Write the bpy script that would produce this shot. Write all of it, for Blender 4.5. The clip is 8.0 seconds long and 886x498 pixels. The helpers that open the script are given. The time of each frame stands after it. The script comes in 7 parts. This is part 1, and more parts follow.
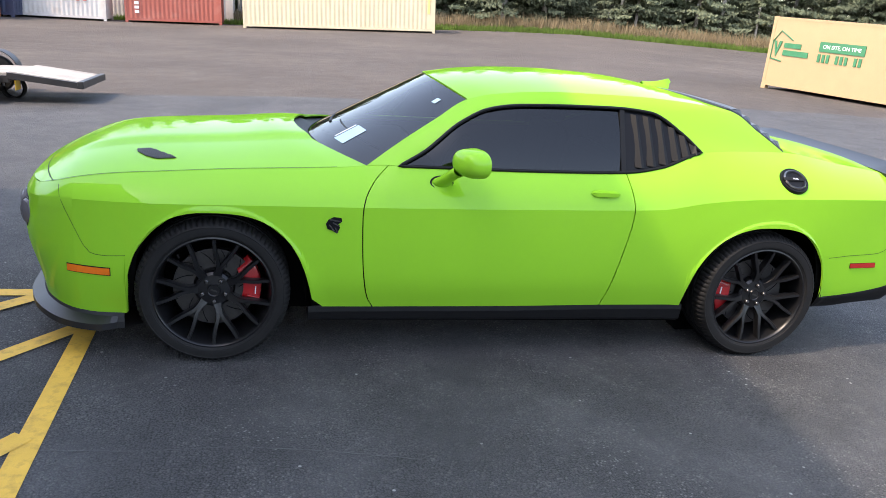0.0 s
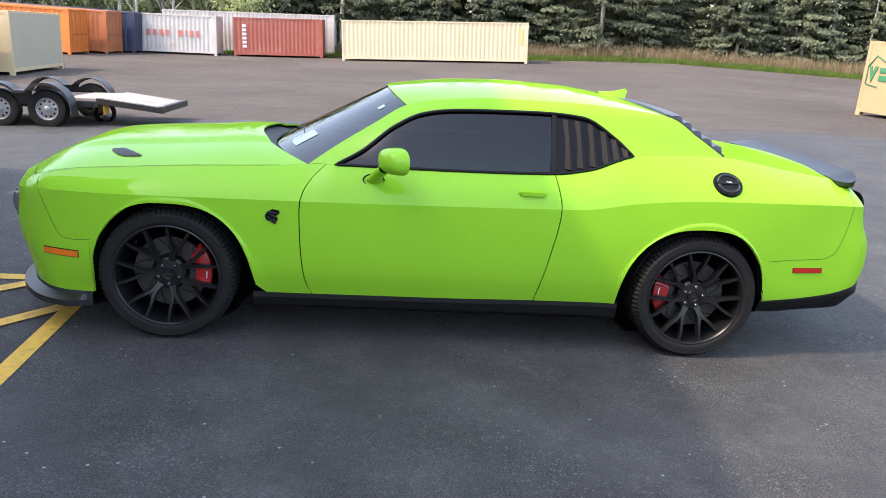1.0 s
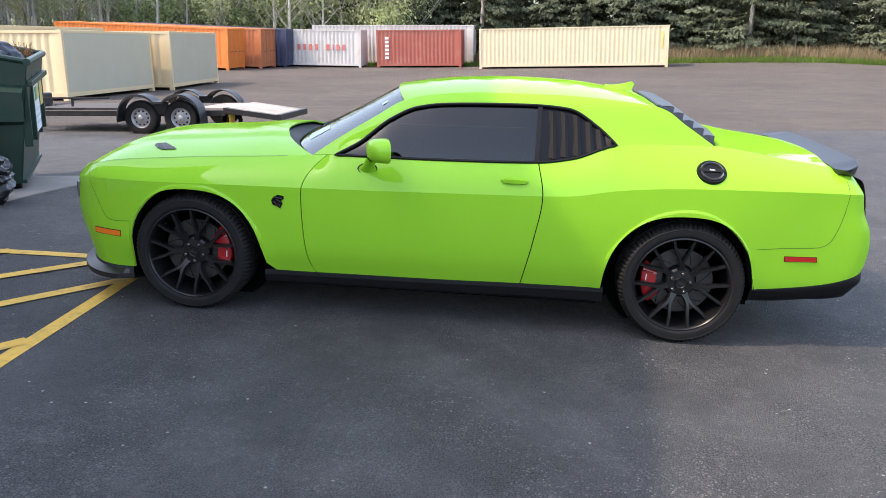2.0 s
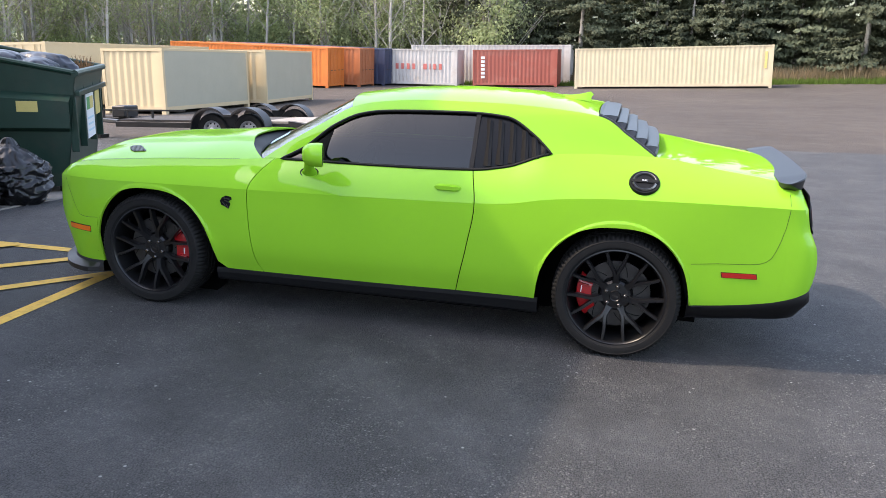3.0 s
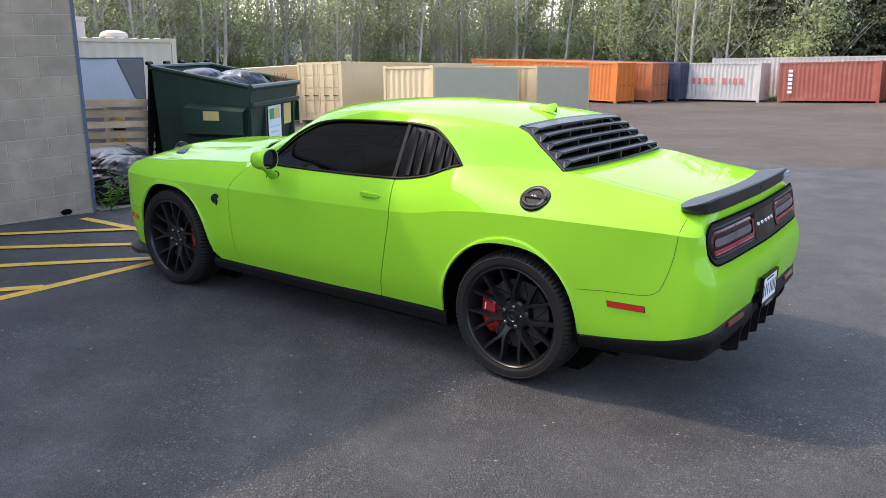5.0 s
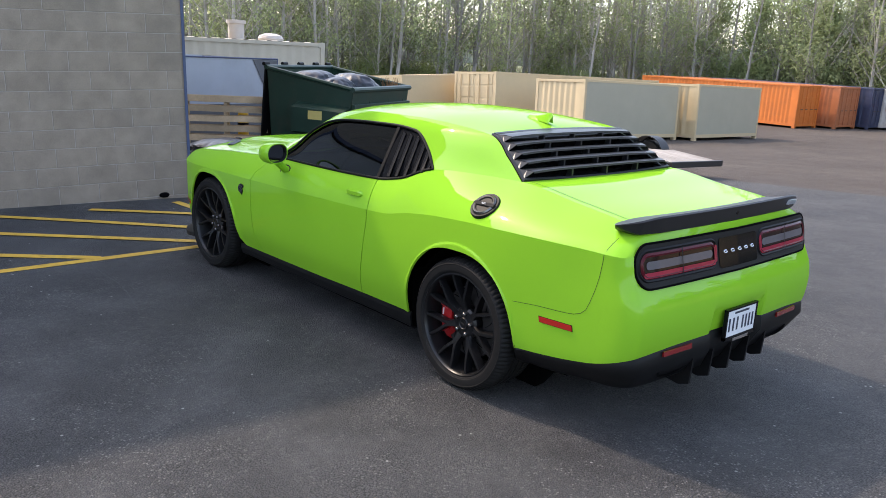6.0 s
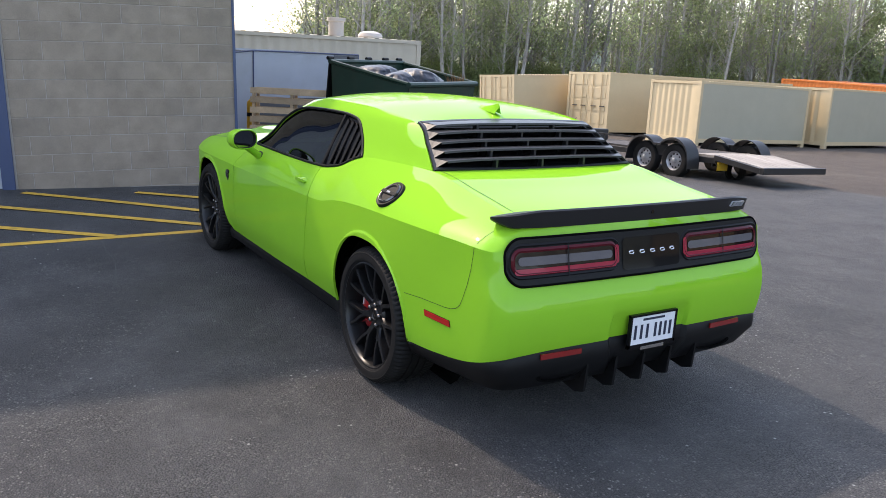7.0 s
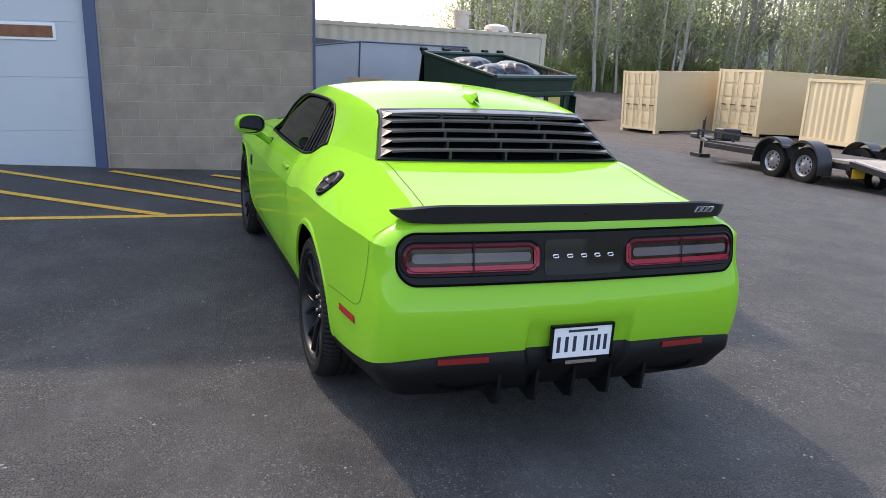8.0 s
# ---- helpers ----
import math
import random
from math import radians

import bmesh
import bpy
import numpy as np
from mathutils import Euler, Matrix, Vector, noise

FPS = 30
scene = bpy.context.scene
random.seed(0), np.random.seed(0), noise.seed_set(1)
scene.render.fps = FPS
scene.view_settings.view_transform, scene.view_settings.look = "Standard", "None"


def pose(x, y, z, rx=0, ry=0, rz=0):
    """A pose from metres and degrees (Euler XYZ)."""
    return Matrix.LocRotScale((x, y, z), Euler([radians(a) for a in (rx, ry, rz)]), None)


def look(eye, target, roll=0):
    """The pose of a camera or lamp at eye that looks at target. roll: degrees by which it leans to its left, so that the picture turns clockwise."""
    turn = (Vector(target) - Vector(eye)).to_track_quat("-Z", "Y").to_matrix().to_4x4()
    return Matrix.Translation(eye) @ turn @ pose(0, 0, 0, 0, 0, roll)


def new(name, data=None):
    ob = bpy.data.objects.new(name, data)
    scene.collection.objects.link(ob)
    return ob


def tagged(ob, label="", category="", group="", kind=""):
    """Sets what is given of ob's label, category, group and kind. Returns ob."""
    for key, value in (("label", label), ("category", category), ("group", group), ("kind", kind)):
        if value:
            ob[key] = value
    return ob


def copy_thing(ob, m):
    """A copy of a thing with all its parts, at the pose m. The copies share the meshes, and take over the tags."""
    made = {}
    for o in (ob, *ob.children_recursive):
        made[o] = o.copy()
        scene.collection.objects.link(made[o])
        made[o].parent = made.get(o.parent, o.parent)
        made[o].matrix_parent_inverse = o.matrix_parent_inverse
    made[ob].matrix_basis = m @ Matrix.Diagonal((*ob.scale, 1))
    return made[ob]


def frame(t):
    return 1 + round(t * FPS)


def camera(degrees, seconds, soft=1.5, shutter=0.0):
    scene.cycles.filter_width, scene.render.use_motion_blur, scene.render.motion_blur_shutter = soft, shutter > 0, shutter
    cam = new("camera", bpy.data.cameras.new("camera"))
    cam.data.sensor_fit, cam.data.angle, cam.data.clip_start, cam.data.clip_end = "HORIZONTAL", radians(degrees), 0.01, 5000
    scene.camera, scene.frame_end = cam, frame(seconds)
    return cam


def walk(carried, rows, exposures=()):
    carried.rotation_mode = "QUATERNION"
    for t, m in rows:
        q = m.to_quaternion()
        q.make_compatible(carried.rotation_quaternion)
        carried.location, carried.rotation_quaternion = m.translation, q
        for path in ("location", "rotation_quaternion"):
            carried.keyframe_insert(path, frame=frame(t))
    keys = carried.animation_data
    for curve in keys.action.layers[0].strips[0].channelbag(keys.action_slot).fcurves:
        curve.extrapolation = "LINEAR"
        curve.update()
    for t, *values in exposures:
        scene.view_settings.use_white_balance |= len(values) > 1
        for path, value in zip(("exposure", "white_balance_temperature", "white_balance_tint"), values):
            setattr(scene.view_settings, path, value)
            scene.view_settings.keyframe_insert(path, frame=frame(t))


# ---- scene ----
cam = camera(58.1, 8.0, soft=0.6)
PATH = [
    (0, (-1.257, -4.646, 1.808), (-0.811, -2.791, 1.208), 5.3),
    (0.5, (-0.826, -4.827, 1.787), (-0.475, -2.945, 1.207), 5.2),
    (1, (-0.414, -5.118, 1.78), (-0.223, -3.204, 1.233), 4.3),
    (1.2, (-0.268, -5.222, 1.798), (-0.166, -3.302, 1.247), 3.8),
    (2.3, (0.796, -5.495, 1.78), (0.552, -3.583, 1.246), 2.2),
    (2.5, (0.984, -5.502, 1.778), (0.702, -3.591, 1.257), 2.5),
    (3, (1.486, -5.359, 1.749), (1.05, -3.475, 1.239), 2.1),
    (3.5, (2.029, -5.213, 1.745), (1.44, -3.366, 1.254), 1.8),
    (4, (2.529, -4.992, 1.748), (1.76, -3.214, 1.25), 1.5),
    (4.5, (3.044, -4.72, 1.76), (2.104, -3.026, 1.263), 0.7),
    (5, (3.568, -4.46, 1.777), (2.434, -2.888, 1.285), 0.8),
    (5.2, (3.735, -4.317, 1.748), (2.539, -2.79, 1.258), 1.4),
    (6.3, (4.638, -3.434, 1.774), (3.123, -2.219, 1.297), 3.1),
    (6.5, (4.752, -3.224, 1.735), (3.205, -2.051, 1.254), 3.3),
    (7, (5.037, -2.734, 1.748), (3.395, -1.704, 1.258), 3.2),
    (7.5, (5.267, -2.226, 1.767), (3.502, -1.438, 1.256), 3.1),
    (8, (5.32, -1.696, 1.754), (3.513, -1.014, 1.231), 3.6),
]
walk(cam, [(t, look(eye, target, roll)) for t, eye, target, roll in PATH], exposures=((0.0, 2.57, 6950, 14), (2.5, 2.41, 6950, 14), (5.0, 2.21, 6950, 14), (6.5, 2.01, 6950, 14), (8.0, 2.0, 6950, 14)))

# ---- light ----
SUN_WAY = Vector((0.81, 0.27, -1.0)).normalized()
sun_data = bpy.data.lights.new("sun", "SUN")
sun_data.energy, sun_data.angle, sun_data.color = 0.79, radians(0.8), (1.0, 0.86, 0.71)
sun = new("sun", sun_data)
sun.matrix_world = Matrix.Translation((-30, -10, 40)) @ SUN_WAY.to_track_quat("-Z", "Y").to_matrix().to_4x4()

world = bpy.data.worlds.new("hazy_sky")
scene.world = world
world.use_nodes = True
wn, wl = world.node_tree.nodes, world.node_tree.links
sky = wn.new("ShaderNodeTexSky")
sky.sky_type, sky.sun_disc = "NISHITA", False
sky.sun_elevation, sky.sun_rotation = radians(49.5), math.atan2(-0.81, -0.27)
sky.air_density, sky.dust_density, sky.ozone_density = 1.0, 1.7, 1.0
wn["Background"].inputs["Strength"].default_value = 0.135
haze = wn.new("ShaderNodeHueSaturation")
haze.inputs["Saturation"].default_value = 0.84
wl.new(sky.outputs[0], haze.inputs["Color"]), wl.new(haze.outputs[0], wn["Background"].inputs["Color"])


# ---- materials ----
def material(name, colour=(0.5, 0.5, 0.5), rough=0.5, metal=0.0, coat=0.0, spots=0.0, scale=8.0, fine=120.0, bump=0.0, spread=0.0, dirt=None, dirt_scale=1.5, dirt_amount=0.0, world=False):
    """A Principled surface whose colour varies at two scales, with a fine relief."""
    m = bpy.data.materials.new(name)
    m.use_nodes = True
    n, l = m.node_tree.nodes, m.node_tree.links
    b = n["Principled BSDF"]
    b.inputs["Roughness"].default_value, b.inputs["Metallic"].default_value = rough, metal
    b.inputs["Coat Weight"].default_value, b.inputs["Coat Roughness"].default_value = coat, 0.03
    place = n.new("ShaderNodeNewGeometry" if world else "ShaderNodeTexCoord")
    where = place.outputs["Position" if world else "Object"]
    big, small = n.new("ShaderNodeTexNoise"), n.new("ShaderNodeTexNoise")
    big.inputs["Scale"].default_value, small.inputs["Scale"].default_value = scale, fine
    big.inputs["Detail"].default_value, small.inputs["Detail"].default_value = 5, 3
    for tex in (big, small):
        l.new(where, tex.inputs["Vector"])
    both = n.new("ShaderNodeMath")
    both.operation = "MULTIPLY_ADD"
    l.new(small.outputs["Fac"], both.inputs[0])
    both.inputs[1].default_value = 0.5
    l.new(big.outputs["Fac"], both.inputs[2])
    span = n.new("ShaderNodeMapRange")
    span.inputs["From Min"].default_value, span.inputs["From Max"].default_value = 0.45, 1.05
    span.inputs["To Min"].default_value, span.inputs["To Max"].default_value = 1 - spots, 1 + spots
    l.new(both.outputs[0], span.inputs["Value"])
    last = span.outputs[0]
    if spread:
        info, own = n.new("ShaderNodeObjectInfo"), n.new("ShaderNodeMapRange")
        own.inputs["To Min"].default_value, own.inputs["To Max"].default_value = 1 - spread, 1 + spread
        l.new(info.outputs["Random"], own.inputs["Value"])
        times = n.new("ShaderNodeMath")
        times.operation = "MULTIPLY"
        l.new(last, times.inputs[0]), l.new(own.outputs[0], times.inputs[1])
        last = times.outputs[0]
    tint = n.new("ShaderNodeVectorMath")
    tint.operation = "SCALE"
    tint.inputs[0].default_value = colour
    l.new(last, tint.inputs["Scale"])
    out = tint.outputs[0]
    if dirt is not None:
        blot, ramp, mix = n.new("ShaderNodeTexNoise"), n.new("ShaderNodeMapRange"), n.new("ShaderNodeMix")
        blot.inputs["Scale"].default_value, blot.inputs["Detail"].default_value = dirt_scale, 8
        blot.inputs["Roughness"].default_value = 0.65
        l.new(where, blot.inputs["Vector"])
        ramp.inputs["From Min"].default_value, ramp.inputs["From Max"].default_value = 0.5, 0.75
        ramp.inputs["To Max"].default_value = dirt_amount
        l.new(blot.outputs["Fac"], ramp.inputs["Value"])
        mix.data_type = "RGBA"
        mix.inputs["B"].default_value = (*dirt, 1)
        l.new(ramp.outputs[0], mix.inputs["Factor"]), l.new(out, mix.inputs["A"])
        out = mix.outputs["Result"]
    l.new(out, b.inputs["Base Color"])
    if bump:
        relief = n.new("ShaderNodeBump")
        relief.inputs["Strength"].default_value, relief.inputs["Distance"].default_value = bump, 0.004
        l.new(both.outputs[0], relief.inputs["Height"])
        l.new(relief.outputs[0], b.inputs["Normal"])
    return m


def tinted_glass(name, tint, rough=0.0):
    m = bpy.data.materials.new(name)
    m.use_nodes = True
    n, l = m.node_tree.nodes, m.node_tree.links
    n.remove(n["Principled BSDF"])
    clear, gloss, mix, fresnel = n.new("ShaderNodeBsdfTransparent"), n.new("ShaderNodeBsdfGlossy"), n.new("ShaderNodeMixShader"), n.new("ShaderNodeFresnel")
    clear.inputs["Color"].default_value = (*tint, 1)
    gloss.inputs["Roughness"].default_value = rough
    fresnel.inputs["IOR"].default_value = 1.58
    l.new(fresnel.outputs[0], mix.inputs[0]), l.new(clear.outputs[0], mix.inputs[1]), l.new(gloss.outputs[0], mix.inputs[2])
    l.new(mix.outputs[0], n["Material Output"].inputs["Surface"])
    return m


PAINT = material("lime_paint", (0.236, 0.523, 0.029), 0.6, 0.0, 0.55, spots=0.02, scale=3)
PAINT.node_tree.nodes["Principled BSDF"].inputs["Specular IOR Level"].default_value = 0.0
GAP_GREEN = material("gap_shadow_green", (0.02, 0.045, 0.008), 0.8, spots=0.1)
BLACK_TRIM = material("black_plastic", (0.0065, 0.0065, 0.007), 0.5, spots=0.15, scale=12, bump=0.05)
GLOSS_BLACK = material("gloss_black", (0.008, 0.008, 0.009), 0.14, spots=0.05)
GLOSS_BLACK.node_tree.nodes["Principled BSDF"].inputs["Specular IOR Level"].default_value = 0.15
SATIN_BLACK = material("satin_black_spoiler", (0.011, 0.011, 0.0125), 0.42, spots=0.1, scale=5)
UNDER = material("dark_underbody", (0.0028, 0.0028, 0.0028), 0.95, spots=0.3)
for dull, level in ((BLACK_TRIM, 0.2), (UNDER, 0.05)):
    dull.node_tree.nodes["Principled BSDF"].inputs["Specular IOR Level"].default_value = level
RUBBER = material("tyre_rubber", (0.0085, 0.0082, 0.0080), 0.7, spots=0.2, scale=15, bump=0.15, dirt=(0.021, 0.018, 0.016), dirt_amount=0.4, dirt_scale=5)
RUBBER.node_tree.nodes["Principled BSDF"].inputs["Specular IOR Level"].default_value = 0.25
RIM = material("satin_black_rim", (0.0075, 0.0075, 0.0082), 0.33, 0.0, spots=0.1)
RIM.node_tree.nodes["Principled BSDF"].inputs["Specular IOR Level"].default_value = 0.42
STEEL = material("brake_steel", (0.07, 0.066, 0.064), 0.45, 0.8, spots=0.2, scale=20)
DARK_CHROME = material("smoked_chrome", (0.16, 0.155, 0.15), 0.22, 0.9, spots=0.05)
CHROME = material("chrome", (0.7, 0.7, 0.7), 0.15, 1.0, spots=0.03)
SILVER = material("satin_silver", (0.55, 0.55, 0.56), 0.5, 0.3, spots=0.05)
CALIPER = material("red_caliper", (0.42, 0.012, 0.014), 0.3, coat=0.5, spots=0.08)
MARKER_RED = material("marker_red", (0.42, 0.016, 0.012), 0.2, coat=0.3, spots=0.1)
AMBER = material("amber_lens", (0.75, 0.16, 0.01), 0.15, coat=0.8, spots=0.1)
LAMP_RED = material("maroon_lens", (0.085, 0.008, 0.014), 0.12, coat=0.2, spots=0.1)
BAND_RED = material("rose_lens", (0.30, 0.022, 0.045), 0.18, coat=0.2, spots=0.1)
RED_LENS = material("red_lens", (0.22, 0.010, 0.010), 0.12, coat=0.8, spots=0.1)
SMOKED = material("smoked_red_lens", (0.012, 0.006, 0.007), 0.10, coat=0.2, spots=0.1)
CLEAR_LENS = material("pale_lens", (0.115, 0.108, 0.118), 0.15, coat=0.2, spots=0.1)
SIDE_GLASS = tinted_glass("dark_tinted_glass", (0.05, 0.052, 0.056))
WIND_GLASS = tinted_glass("windscreen_glass", (0.32, 0.34, 0.34))
MIRROR = material("mirror_glass", (0.35, 0.36, 0.38), 0.02, 1.0)
SEAT = material("dark_leather", (0.02, 0.02, 0.021), 0.6, spots=0.1)
WHITE = material("white_sheet", (0.75, 0.76, 0.78), 0.5, spots=0.03)
PALE_BLUE = material("pale_blue_paper", (0.45, 0.62, 0.70), 0.55, spots=0.05)
INK = material("ink", (0.02, 0.025, 0.05), 0.5)
for lens in (SMOKED, LAMP_RED, CLEAR_LENS, BAND_RED):
    lens.node_tree.nodes["Principled BSDF"].inputs["Specular IOR Level"].default_value = 0.12


# ---- helpers for building ----
def pchip(xs, ys):
    """A smooth curve through the points that does not overshoot."""
    xs, ys = np.array(xs, float), np.array(ys, float)
    h, d = np.diff(xs), np.diff(ys) / np.diff(xs)
    m = np.zeros(len(xs))
    m[0], m[-1] = d[0], d[-1]
    for i in range(1, len(xs) - 1):
        if d[i - 1] * d[i] > 0:
            a, c = 2 * h[i] + h[i - 1], h[i] + 2 * h[i - 1]
            m[i] = (a + c) / (a / d[i - 1] + c / d[i])

    def f(x):
        x = min(max(x, xs[0]), xs[-1])
        i = min(int(np.searchsorted(xs, x, side="right")) - 1, len(xs) - 2)
        t = (x - xs[i]) / h[i]
        return float((1 + 2 * t) * (1 - t) ** 2 * ys[i] + t * (1 - t) ** 2 * h[i] * m[i] + t * t * (3 - 2 * t) * ys[i + 1] + t * t * (t - 1) * h[i] * m[i + 1])

    return f


def smooth(a, b, x):
    t = min(max((x - a) / (b - a), 0.0), 1.0)
    return t * t * (3 - 2 * t)


INSIDE = Vector((0.2, 0, 0.7))


def thicken(bm, thick):
    """Gives an open sheet a back and rims with edges of their own, on the side away from its normals."""
    bm.normal_update()
    faces = list(bm.faces)
    rim = [(e.verts[0].co.copy(), e.verts[1].co.copy(), e.verts[0].normal.copy(), e.verts[1].normal.copy()) for e in bm.edges if e.is_boundary]
    loops = {}
    for e in bm.edges:
        if e.is_boundary:
            l = e.link_loops[0]
            loops[len(loops)] = (l.vert.co.copy(), l.link_loop_next.vert.co.copy(), l.vert.normal.copy(), l.link_loop_next.vert.normal.copy())
    back = {v: bm.verts.new(v.co - v.normal * thick) for v in list(bm.verts)}
    for f in faces:
        bm.faces.new([back[v] for v in reversed(f.verts)])
    for a, b, na, nb in loops.values():
        bm.faces.new([bm.verts.new(p) for p in (b, a, a - na * thick, b - nb * thick)])
    return bm


def part(name, bm, mat, parent=None, label="", flat=False, thick=0.0, bevel=0.0, angle=35):
    """Links a bmesh as one mesh object under a thing or a part."""
    if parent is not None and parent.name == "car" and (thick or name in ("side_window", "windscreen", "quarter_window", "rear_window")):
        bm.normal_update()
        if sum(f.calc_area() * f.normal.dot(f.calc_center_median() - INSIDE) for f in bm.faces) < 0:
            bmesh.ops.reverse_faces(bm, faces=bm.faces)
    if thick:
        thicken(bm, thick)
    data = bpy.data.meshes.new(name)
    bm.to_mesh(data)
    bm.free()
    data.materials.append(mat)
    if not flat:
        data.shade_smooth()
        data.set_sharp_from_angle(angle=radians(angle))
    ob = new(name, data)
    if parent is not None:
        ob.parent = parent
    if label:
        ob["label"] = label
    if bevel:
        mod = ob.modifiers.new("rounding", "BEVEL")
        mod.width, mod.segments, mod.limit_method = bevel, 2, "ANGLE"
    return ob


def thing(name, label, category, m=None, group="", kind=""):
    ob = tagged(new(name), label, category, group, kind)
    ob.empty_display_size = 0.2
    if m is not None:
        ob.matrix_world = m
    return ob


def sheet(rows, flip=False, both=False, close=False):
    """A bmesh from rows of points; both: with its mirror image over y = 0."""
    bm = bmesh.new()
    for side in ((1, -1) if both else (1,)):
        vs = [[bm.verts.new((p[0], p[1] * side, p[2])) for p in row] for row in rows]
        for a, b in zip(vs, vs[1:]):
            n = len(a)
            for i in range(n if close else n - 1):
                q = (a[i], a[(i + 1) % n], b[(i + 1) % n], b[i])
                if flip != (side < 0):
                    q = q[::-1]
                if len({v.co.to_tuple(5) for v in q}) == 4:
                    bm.faces.new(q)
                else:
                    u = []
                    for v in q:
                        if all((v.co - w.co).length > 1e-5 for w in u):
                            u.append(v)
                    if len(u) == 3:
                        bm.faces.new(u)
    return bm


def box(x0, x1, y0, y1, z0, z1, bm=None, m=None):
    bm = bm or bmesh.new()
    made = bmesh.ops.create_cube(bm, size=1, matrix=Matrix.Translation(((x0 + x1) / 2, (y0 + y1) / 2, (z0 + z1) / 2)) @ Matrix.Diagonal((x1 - x0, y1 - y0, z1 - z0, 1)))
    if m is not None:
        bmesh.ops.transform(bm, matrix=m, verts=made["verts"])
    return bm


def rod(a, b, r0, r1=None, n=10, bm=None, caps=True):
    """A tapered round bar from a to b."""
    bm = bm or bmesh.new()
    a, b = Vector(a), Vector(b)
    turn = (b - a).to_track_quat("Z", "Y").to_matrix().to_4x4()
    bmesh.ops.create_cone(bm, cap_ends=caps, segments=n, radius1=r0, radius2=r0 if r1 is None else r1, depth=(b - a).length, matrix=Matrix.Translation((a + b) / 2) @ turn)
    return bm


def lathe(profile, n=48, axis="y"):
    """A surface turned round an axis from (radius, place along it) pairs."""
    rows = []
    for k in range(n):
        a = 2 * math.pi * k / n
        c, s = math.cos(a), math.sin(a)
        rows.append([(r * c, h, r * s) if axis == "y" else (r * c, r * s, h) for r, h in profile])
    rows.append(rows[0])
    bm = sheet(rows)
    bmesh.ops.remove_doubles(bm, verts=bm.verts, dist=1e-5)
    return bm


def ribbon(points, out, width, lift):
    """A narrow flat strip along points on a surface, out giving the surface's normal at each."""
    rows = []
    for i, p in enumerate(points):
        p = Vector(p)
        d = Vector(points[min(i + 1, len(points) - 1)]) - Vector(points[max(i - 1, 0)])
        n = Vector(out[i]).normalized()
        s = d.cross(n).normalized() * width / 2
        rows.append([p + s + n * lift, p - s + n * lift])
    return sheet(rows)


def tube(points, r, n=8, closed=False):
    """A round bar along a line of points."""
    pts = [Vector(p) for p in points]
    rows, up = [], Vector((0.13, 0.2, 0.97))
    for i, p in enumerate(pts):
        d = (pts[(i + 1) % len(pts)] - pts[i - 1]) if closed else (pts[min(i + 1, len(pts) - 1)] - pts[max(i - 1, 0)])
        d.normalize()
        a = d.cross(up).normalized()
        b = d.cross(a)
        rows.append([p + r * (math.cos(2 * math.pi * k / n) * a + math.sin(2 * math.pi * k / n) * b) for k in range(n)])
    if closed:
        rows.append(rows[0])
    return sheet(rows, close=True)


def bump_out(bm, amount, scale, seed=0.0):
    for v in bm.verts:
        v.co += noise.noise_vector(v.co * scale + Vector((seed, seed, seed))) * amount
    return bm


# ---- ground ----
def lot_height(x, y):
    """The lot is level under the car and falls gently away from the building."""
    a, b = min(max(x, -26.0), 20.0), min(max(y, -6.0), 56.0)
    fall = 0.0055 + 0.02403 * a + -0.03365 * b + -0.001428 * a * a + 0.000710 * a * b + 0.000226 * b * b
    fall += (0.00006 * b ** 3 + 0.00399 * a * a * b + -0.00011 * a * b * b + -0.00269 * a ** 3) / 100
    fall -= 0.6 * math.exp(-((x + 24) / 4.0) ** 2 - ((y - 15.5) / 3.0) ** 2)
    return fall * smooth(2.2, 6.5, math.hypot(x * 0.75, y + 0.6))


def spaced(near, far, step):
    line, at, d = [0.0], 0.0, step
    while at < far:
        at += d
        if at > near:
            d *= 1.25
        line.append(at)
    return [-v for v in line[:0:-1]] + line


ASPHALT = material("asphalt", (0.05, 0.05, 0.052), 0.8)


